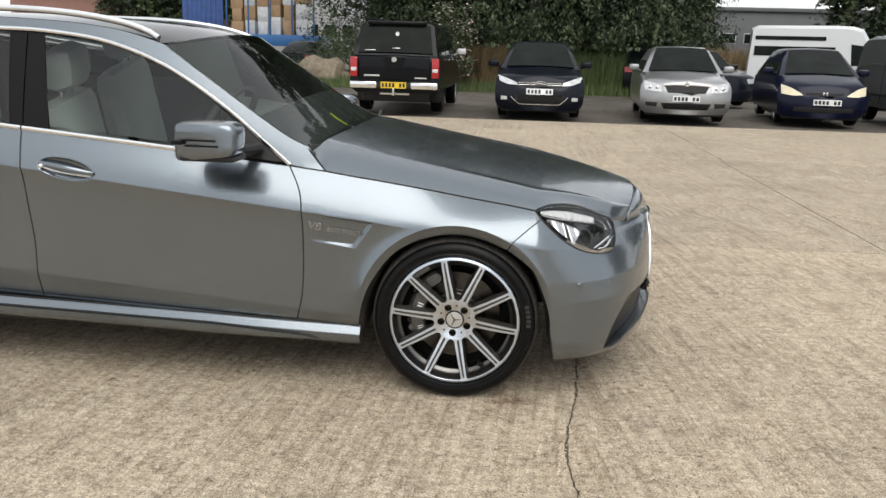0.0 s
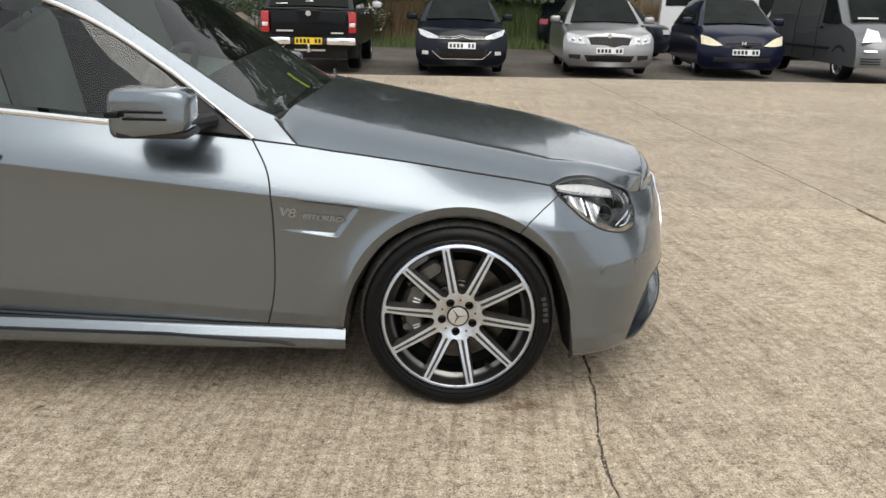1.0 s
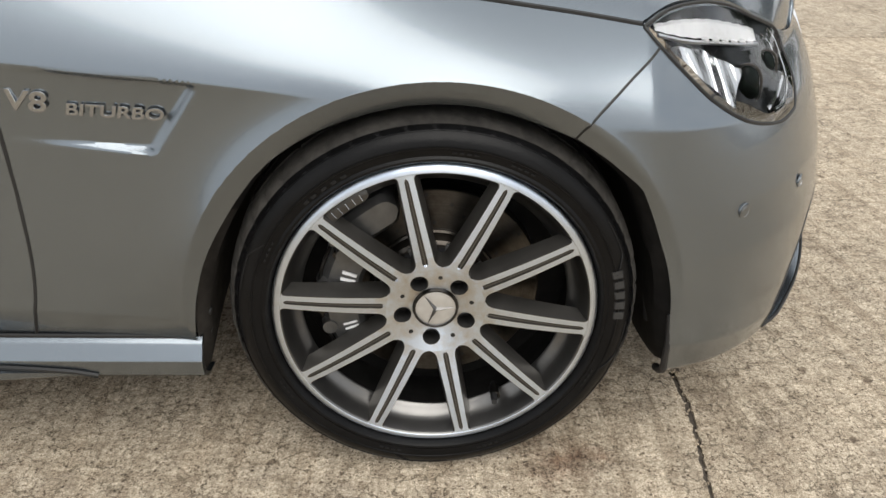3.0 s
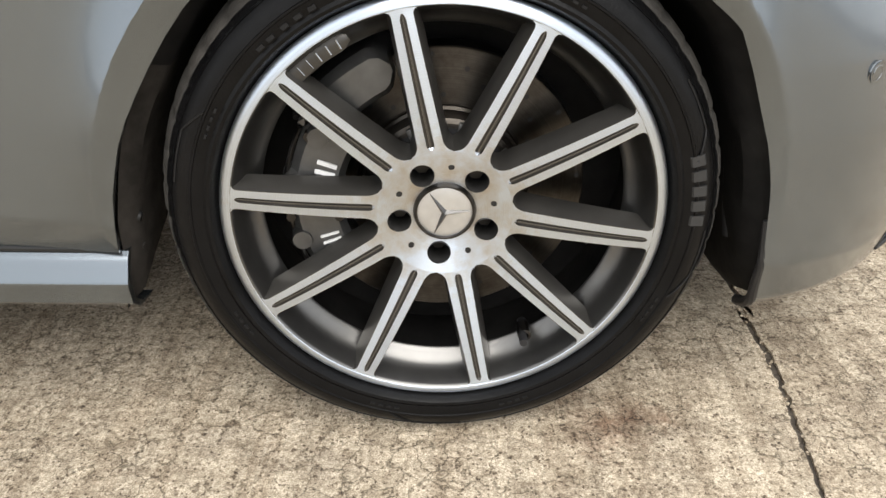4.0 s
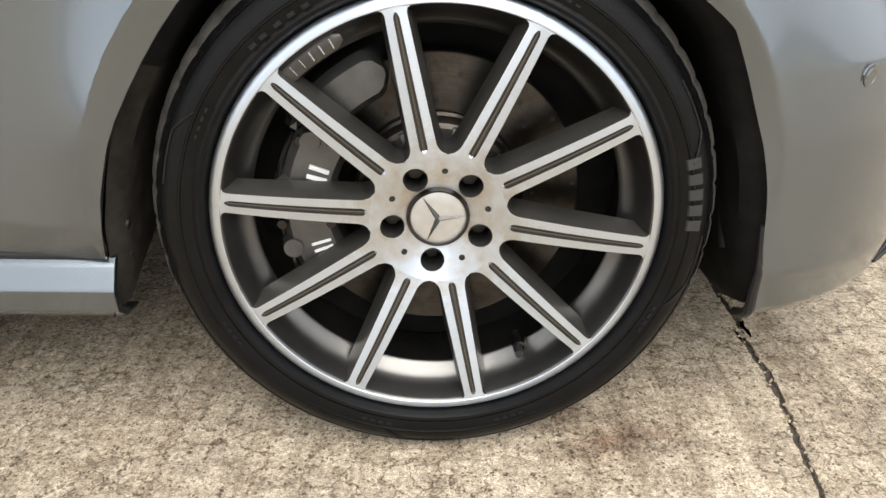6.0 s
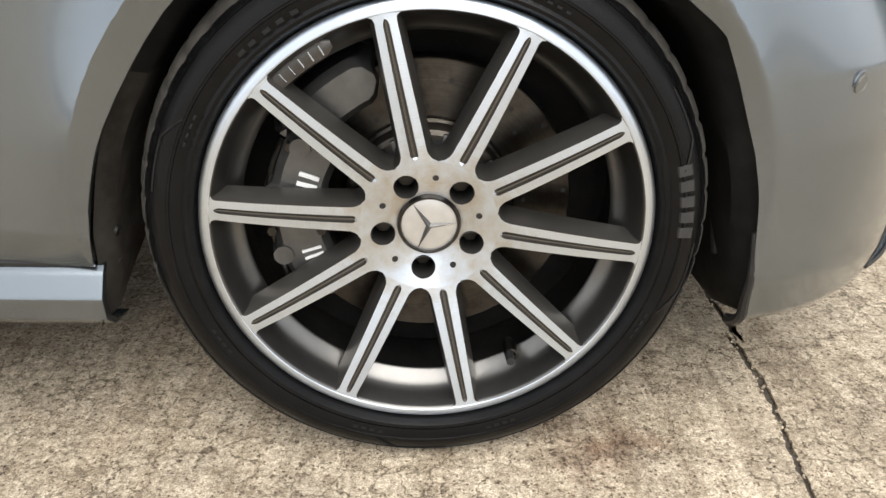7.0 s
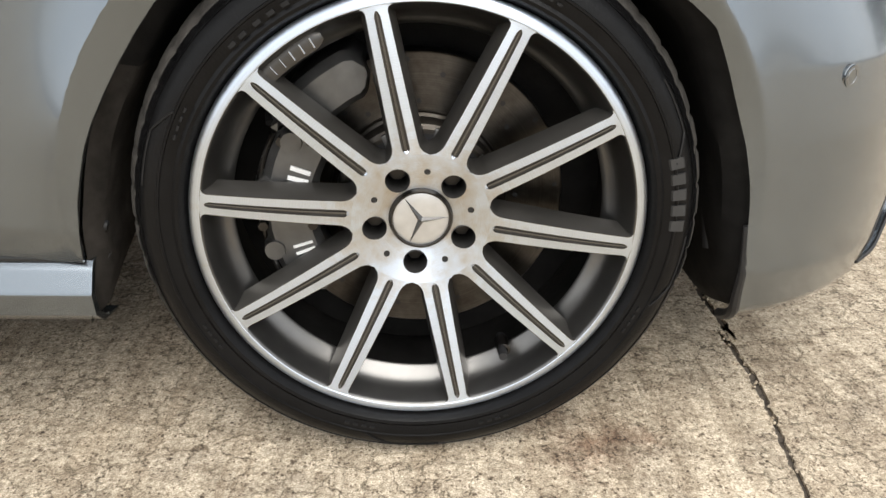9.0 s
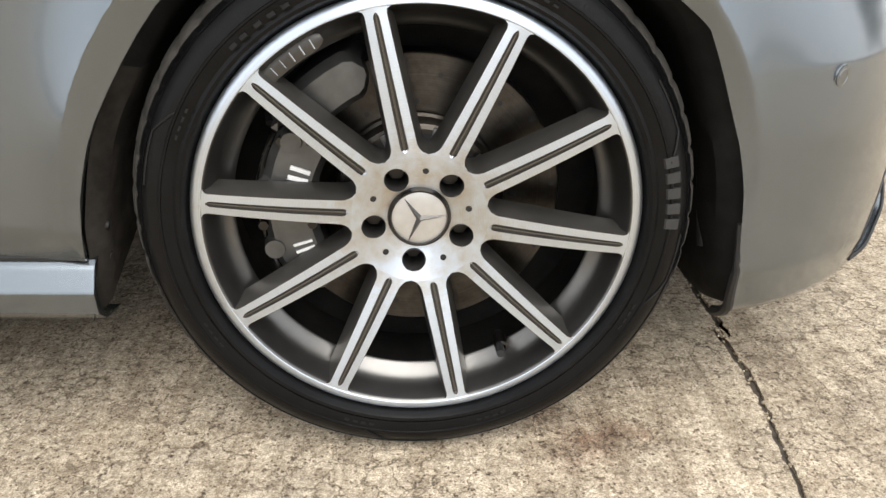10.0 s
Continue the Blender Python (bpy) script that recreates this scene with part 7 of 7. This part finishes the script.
def tree(label, x, y, h, spread, n, seed, size=0.16, mat=None, low=1.5, droop=1.2):
    r = np.random.RandomState(seed)
    t = thing("tree", label, "tree", pose(x, y, 0), "trees behind the yard")
    bm = bmesh.new()
    rod(bm, (0, 0, -0.05), (0.15, 0.1, h * 0.35), 0.30, 0.20, 10)
    rod(bm, (0.15, 0.1, h * 0.35), (0.0, 0.2, h * 0.75), 0.20, 0.08, 8)
    tips = []
    for k in range(11):
        w = 2 * math.pi * k / 11 + r.uniform(-.2, .2)
        z0 = h * r.uniform(0.22, 0.55)
        R = spread * r.uniform(0.55, 0.98)
        tip = (R * math.cos(w), R * math.sin(w) * 0.8, h * r.uniform(0.45, 0.85))
        rod(bm, (0.1, 0.1, z0), tip, 0.10, 0.02, 6)
        tips.append(tip)
    part("trunk", bm, BARK, t, "grey bark trunk and limbs")
    spots = []
    clumps = []
    for k in range(230):
        w, q = r.uniform(0, 2 * math.pi), r.uniform(0, 1) ** 0.5
        zc = max(low + 1.4, h * (0.16 + 0.80 * r.uniform(0, 1) * (1 - 0.45 * q * q)))
        clumps.append((spread * q * math.cos(w), spread * 0.8 * q * math.sin(w), zc, r.uniform(0.6, 1.25)))
    for k in range(n):
        cx, cy, cz, cr_ = clumps[r.randint(len(clumps))]
        if k % 3 == 0:
            cx, cy, cz = cx, cy - 0.8, low + 0.2 + 3.2 * r.uniform() * r.uniform()
        if r.uniform() < 0.55:
            d = r.normal(size=3)
            d /= np.linalg.norm(d)
            d *= cr_ * r.uniform(0.4, 1.0)
            spots.append((cx + d[0], cy + d[1], max(low, cz + d[2] * 0.7)))
        else:
            # hanging strands below the clumps
            w = 6.283 * (int(r.uniform(0, 9)) / 9) + cx
            dz = r.uniform(0, 1) * max(0.3, (cz - low)) * r.uniform(0.4, 1)
            spots.append((cx + cr_ * 0.8 * math.cos(w) + r.normal() * 0.07, cy + cr_ * 0.8 * math.sin(w) + r.normal() * 0.07, cz - dz))
    leaves("crown", spots, size, mat or LEAF, t, "drooping leaves in a shaded dark green", seed, droop)
    inner = []
    for cx, cy, cz, cr_ in clumps:
        for _ in range(26):
            d = r.normal(size=3)
            d *= cr_ * 0.75 / np.linalg.norm(d)
            inner.append((cx * 0.93 + d[0], cy * 0.93 + 0.25 + d[1], max(low + 0.2, cz + d[2] * 0.8)))
    # hanging sprays on the yard side, coloured lighter as if daylight caught them
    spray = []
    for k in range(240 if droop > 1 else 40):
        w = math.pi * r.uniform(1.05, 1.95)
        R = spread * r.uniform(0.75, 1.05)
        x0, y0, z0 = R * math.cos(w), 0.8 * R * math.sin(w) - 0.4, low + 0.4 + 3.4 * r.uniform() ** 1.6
        reach, fall = r.uniform(-0.5, 0.5), r.uniform(0.5, 1.3)
        for q in np.linspace(0, 1, 34):
            spray.append((x0 + reach * q + r.normal() * 0.07, y0 - 0.35 * q + r.normal() * 0.07, max(low - 0.1, z0 - fall * q * q + r.normal() * 0.06)))
    leaves("hanging_sprays", spray, size * 1.35, SPRAY if droop > 1 else LEAF2, t, "hanging sprays in a paler, sunlit green", seed + 90, droop)
    # inner leaves: crown shade put into the near-black colour
    leaves("inner_crown", inner, size * 2.6, LEAF, t, "inner leaves in the dark shade colour", seed + 50, droop)
    return t


def shrub(label, x, y, rx, ry, h, n, seed, mat=None, size=0.10, blossom=False):
    r = np.random.RandomState(seed)
    t = thing("shrub", label, "shrub", pose(x, y, 0), "shrubs on the bank")
    bm = bmesh.new()
    for k in range(9):
        w = 6.283 * k / 9
        rod(bm, (0.1 * math.cos(w), 0.1 * math.sin(w), -0.05), (rx * 0.6 * math.cos(w), ry * 0.6 * math.sin(w), h * r.uniform(0.5, 0.85)), 0.025, 0.008, 5)
    part("stems", bm, BARK, t)
    cl = [(rx * r.uniform(-.85, .85), ry * r.uniform(-.85, .85), h * r.uniform(0.15, 0.85), r.uniform(0.2, 0.5)) for _ in range(40)]
    spots = []
    for k in range(n):
        cx, cy, cz, cr_ = cl[r.randint(40)]
        d = r.normal(size=3)
        d *= cr_ / np.linalg.norm(d) * r.uniform(0.5, 1.0)
        spots.append((cx + d[0], cy + d[1], max(0.05, cz + d[2])))
    leaves("foliage", spots, size, mat or LEAF2, t, "", seed, 0.3)
    if blossom:
        leaves("blossom", [(p[0], p[1], p[2] + 0.05) for p in spots[:n // 2]], size * 0.8, BLOSSOM, t, "pale blossom", seed + 1, 0.2)
    return t


tree("willow tree with drooping dark green branches over the parked cars", 0.4, 33.5, 20.0, 6.4, 44000, 3, 0.22, low=1.7)
tree("willow tree with drooping dark green branches behind silver hatchback", 4.4, 35.0, 17.0, 3.3, 34000, 4, 0.22, low=1.6)
tree("tall leafy green tree beyond the pickup truck", -5.3, 37.0, 19.0, 4.1, 40000, 5, 0.22, LEAF, low=0.8, droop=0.5)
tree("dark leafy tree at the edge of the yard", 20.5, 46.0, 8.0, 5.0, 9000, 6, 0.28, low=1.5, droop=0.5)
tree("tall leafy tree beyond the row of vans", 26.0, 30.0, 15.0, 5.0, 9000, 9, 0.34, low=1.5, droop=0.5)
tree("tall leafy tree at the side of the yard", 30.0, 16.0, 15.0, 5.0, 9000, 10, 0.34, low=1.5, droop=0.5)
tree("leafy tree beside the yard in the distance", -26.0, 62.0, 12.0, 6.0, 7000, 7, 0.40, low=2.5, droop=0.5)
for a in ((-6.4, 30.5, 1.4, 1.0, 2.4, 3200, 21, LEAF2), (-3.9, 30.4, 1.1, 0.8, 2.0, 2200, 22, LEAF2), (-1.8, 31.6, 1.4, 0.9, 2.3, 2500, 23, LEAF2), (7.7, 33.6, 1.4, 0.9, 2.0, 2200, 24, DRY), (-8.2, 29.5, 0.8, 0.8, 1.0, 1200, 25, LEAF2)):
    shrub("leafy green shrub growing on the bank" if a[7] is LEAF2 else "dry brown shrub growing on the bank", *a[:7], mat=a[7])
shrub("shrub with pale pink blossom beside pickup truck", -2.28, 28.6, 0.75, 0.5, 3.2, 2200, 31, blossom=True, size=0.20)

bank = obj("bank", [(-14, 28.6, -0.06), (12, 28.6, -0.06), (12, 31.0, 0.30), (-14, 31.0, 0.30), (12, 38, 0.35), (-14, 38, 0.35), (12, 38.2, -0.06), (-14, 38.2, -0.06)],
           [(0, 1, 2, 3), (3, 2, 4, 5), (5, 4, 6, 7), (0, 3, 5, 7), (1, 6, 4, 2)], GRASS_SOIL, smooth=False)
tagged(bank, "low grassy bank at the edge of the yard", "bank", kind="structure")


def blades(name, label, x0, x1, y0, y1, n, h, mat, seed):
    r = np.random.RandomState(seed)
    V, F = [], []
    for _ in range(n):
        x, y = r.uniform(x0, x1), r.uniform(y0, y1)
        z = -0.06 + 0.36 * min(1, max(0, (y - 28.6) / 2.4))
        hh = h * r.uniform(0.5, 1.2)
        dx, dy = r.normal(size=2) * 0.18 * hh
        w = 0.012 + 0.010 * r.uniform()
        n0 = len(V)
        V += [(x - w, y, z), (x + w, y, z), (x + dx * 0.5 + w * 0.7, y + dy * 0.5, z + hh * 0.6), (x + dx, y + dy, z + hh), (x + dx * 0.5 - w * 0.7, y + dy * 0.5, z + hh * 0.6)]
        F.append(tuple(range(n0, n0 + 5)))
    return tagged(obj(name, V, F, mat, smooth=False), label, "grass", kind="stuff")


# added hedge: near-black leaves stand in for the shade under the trees
hd = thing("hedge", "added dark hedge filling the shade under the trees behind the bank", "hedge", pose(0, 0, 0))
rh = np.random.RandomState(77)
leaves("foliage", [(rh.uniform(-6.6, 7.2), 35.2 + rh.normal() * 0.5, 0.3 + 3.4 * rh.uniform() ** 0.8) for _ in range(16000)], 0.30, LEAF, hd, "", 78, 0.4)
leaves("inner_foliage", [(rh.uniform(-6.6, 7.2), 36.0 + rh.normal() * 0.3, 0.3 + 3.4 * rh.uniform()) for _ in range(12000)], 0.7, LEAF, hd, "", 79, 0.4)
blades("dry_grass", "tall dry brown grass on the bank", -5.0, 0.6, 29.2, 31.5, 9000, 1.25, DRY, 1)
blades("dry_grass", "tall dry brown grass by the hedge", 6.4, 11.5, 29.5, 31.5, 4000, 1.3, DRY, 2)
blades("green_grass", "long green grass on the bank", 0.4, 6.6, 29.0, 31.5, 9000, 1.05, GREEN, 3)
blades("green_grass", "rough green grass at the foot of the bank", -13.0, 8.0, 28.5, 29.6, 9000, 0.35, GREEN, 4)

# rubble mound behind the pickup truck
bm = bmesh.new()
bmesh.ops.create_icosphere(bm, subdivisions=4, radius=1.0)
for v in bm.verts:
    k = 1 + 0.25 * noise.noise(v.co * 1.7) + 0.08 * noise.noise(v.co * 6)
    v.co = Vector((v.co.x * 1.3, v.co.y * 0.9, max(-0.1, v.co.z * 0.95))) * k
bmesh.ops.translate(bm, vec=(-7.4, 29.8, 0.0), verts=bm.verts)
EARTH = material("pale_earth", (0.20, 0.165, 0.12), 0.95, vary=0.4, grain=(8, 2), bump=0.8, bump_scale=20)
md = part("earth_mound", bm, EARTH, None)
tagged(md, "pale earth and rubble mound behind the pickup", "mound")

# ---- far buildings and loads ----
BRICK = bpy.data.materials.new("red_brick")
BRICK.use_nodes = True
bn_, bl_ = BRICK.node_tree.nodes, BRICK.node_tree.links
bt = bn_.new("ShaderNodeTexBrick")
bt.inputs["Scale"].default_value = 1.0
bt.inputs["Brick Width"].default_value, bt.inputs["Row Height"].default_value, bt.inputs["Mortar Size"].default_value = 0.225, 0.075, 0.010
bt.inputs["Color1"].default_value, bt.inputs["Color2"].default_value, bt.inputs["Mortar"].default_value = (0.28, 0.10, 0.07, 1), (0.22, 0.08, 0.055, 1), (0.35, 0.30, 0.26, 1)
btc = bn_.new("ShaderNodeTexCoord")
bmp = bn_.new("ShaderNodeMapping")
bmp.inputs["Rotation"].default_value = (radians(90), 0, 0)
bl_.new(btc.outputs["Object"], bmp.inputs["Vector"])
bl_.new(bmp.outputs["Vector"], bt.inputs["Vector"])
bl_.new(bt.outputs["Color"], bn_["Principled BSDF"].inputs["Base Color"])
bn_["Principled BSDF"].inputs["Roughness"].default_value = 0.9
CLAD = material("grey_cladding", (0.11, 0.115, 0.12), 0.6, vary=0.1, grain=(1.0, 0.2))
PALECLAD = material("pale_cladding", (0.38, 0.385, 0.39), 0.6, vary=0.1, grain=(1.0, 0.2))
CARD = material("brown_cardboard", (0.36, 0.24, 0.14), 0.85, vary=0.2, grain=(5, 1))
WRAP = material("pallet_wrap", (0.55, 0.56, 0.58), 0.3, coat=0.4, vary=0.25, grain=(8, 2))
BLUE = material("blue_curtain", (0.02, 0.06, 0.20), 0.5, vary=0.25, grain=(4, 1))
BLUESTEEL = material("blue_steel", (0.03, 0.13, 0.34), 0.5, vary=0.2)


def building(name, label, x0, x1, y0, y1, h, mat, win=None, roof=None):
    b = thing(name, label, "building", pose(0, 0, 0))
    boxpart("wall", x0, x1, y0, y1, -0.05, h, mat, b, 0.02)
    boxpart("roof", x0 - 0.3, x1 + 0.3, y0 - 0.3, y1 + 0.3, h, h + 0.35, roof or CLAD, b, 0.05)
    if win:
        n, z0, z1 = win
        for k in range(n):
            xa = x0 + (x1 - x0) * (k + 0.15) / n
            xb = x0 + (x1 - x0) * (k + 0.85) / n
            wd = boxpart("window", xa, xb, y0 - 0.04, y0 + 0.02, z0, z1, PALECLAD, b, 0.02)
            boxpart("pane", xa + 0.08, xb - 0.08, y0 - 0.06, y0 - 0.03, z0 + 0.08, z1 - 0.08, DARKGLASS, wd, 0.01)
    return b


building("brick_building", "red brick building with flat roof across the yard", -40, -25.5, 62, 72, 4.6, BRICK, (5, 1.0, 2.4), PALECLAD)
building("warehouse", "grey clad warehouse with pale window band", 15.5, 36.0, 82, 100, 5.6, CLAD, (9, 2.6, 3.6))
building("warehouse", "pale clad warehouse in the far distance", -26.0, -16.0, 78, 90, 6.2, PALECLAD, (6, 2.2, 3.4))

tr = thing("trailer", "blue steel flatbed trailer beside stacked goods", "trailer", pose(0, 0, 0))
boxpart("deck", -14.8, -10.2, 40.4, 42.8, 1.30, 1.84, BLUESTEEL, tr, 0.03)
for x in (-14.4, -13.5, -11.5, -10.6):
    lw = lathe("trailer_wheel", [(0.0, 0.05), (0.25, 0.05), (0.30, 0.0), (0.45, 0.02), (0.46, 0.2), (0.3, 0.24)], RUBBER, tr, seg=28)
    lw.matrix_basis = pose(x, 40.5, 0.46)
for k in range(5):
    boxpart("stake", -14.75 + 1.1 * k, -14.68 + 1.1 * k, 40.36, 40.44, 1.84, 3.9, BLUESTEEL, tr, 0.01)
cb = thing("lorry_curtain", "dark blue lorry with pleated side curtain", "lorry", pose(0, 0, 0))
V, F = [], []
for k in range(61):
    x = -16.9 + 2.1 * k / 60
    y = 40.2 + 0.06 * math.sin(k * 0.9)
    V += [(x, y, 1.2), (x, y, 4.4), (x, y + 2.4, 4.4)]
for k in range(60):
    F += [(3 * k, 3 * k + 3, 3 * k + 4, 3 * k + 1), (3 * k + 1, 3 * k + 4, 3 * k + 5, 3 * k + 2)]
obj("curtain", V, F, BLUE, cb, smooth=True)
boxpart("chassis", -17.0, -14.8, 40.3, 42.6, 0.5, 1.2, BLACK, cb, 0.03)
for x in (-16.5, -15.4):
    lw = lathe("lorry_wheel", [(0.0, 0.05), (0.25, 0.05), (0.30, 0.0), (0.45, 0.02), (0.46, 0.2), (0.3, 0.24)], RUBBER, cb, seg=28)
    lw.matrix_basis = pose(x, 40.25, 0.46)
rb = random.Random(8)
for k in range(6):
    x = -14.3 + 0.66 * k
    z = 1.84
    for lv in range(3):
        hgt = rb.uniform(0.55, 0.85)
        w = rb.uniform(0.24, 0.31)
        bm = bmesh.new()
        box(bm, x - w, x + w, 40.7, 41.6, z, z + hgt, 0.02)
        ob = part("goods_box", bm, rb.choice((CARD, CARD, WRAP, WRAP)), None)
        tagged(ob, "wrapped goods box stacked on the trailer deck", "box", "goods boxes")
        z += hgt
for x, y, hh in ((-13.0, 47.0, 7.0), (-10.2, 50.0, 7.0)):
    bm = bmesh.new()
    rod(bm, (x, y, -0.05), (x, y, hh), 0.09, 0.07)
    pl_ = part("post", bm, CLAD, None)
    tagged(pl_, "tall grey steel post standing in the yard", "post", "steel posts")
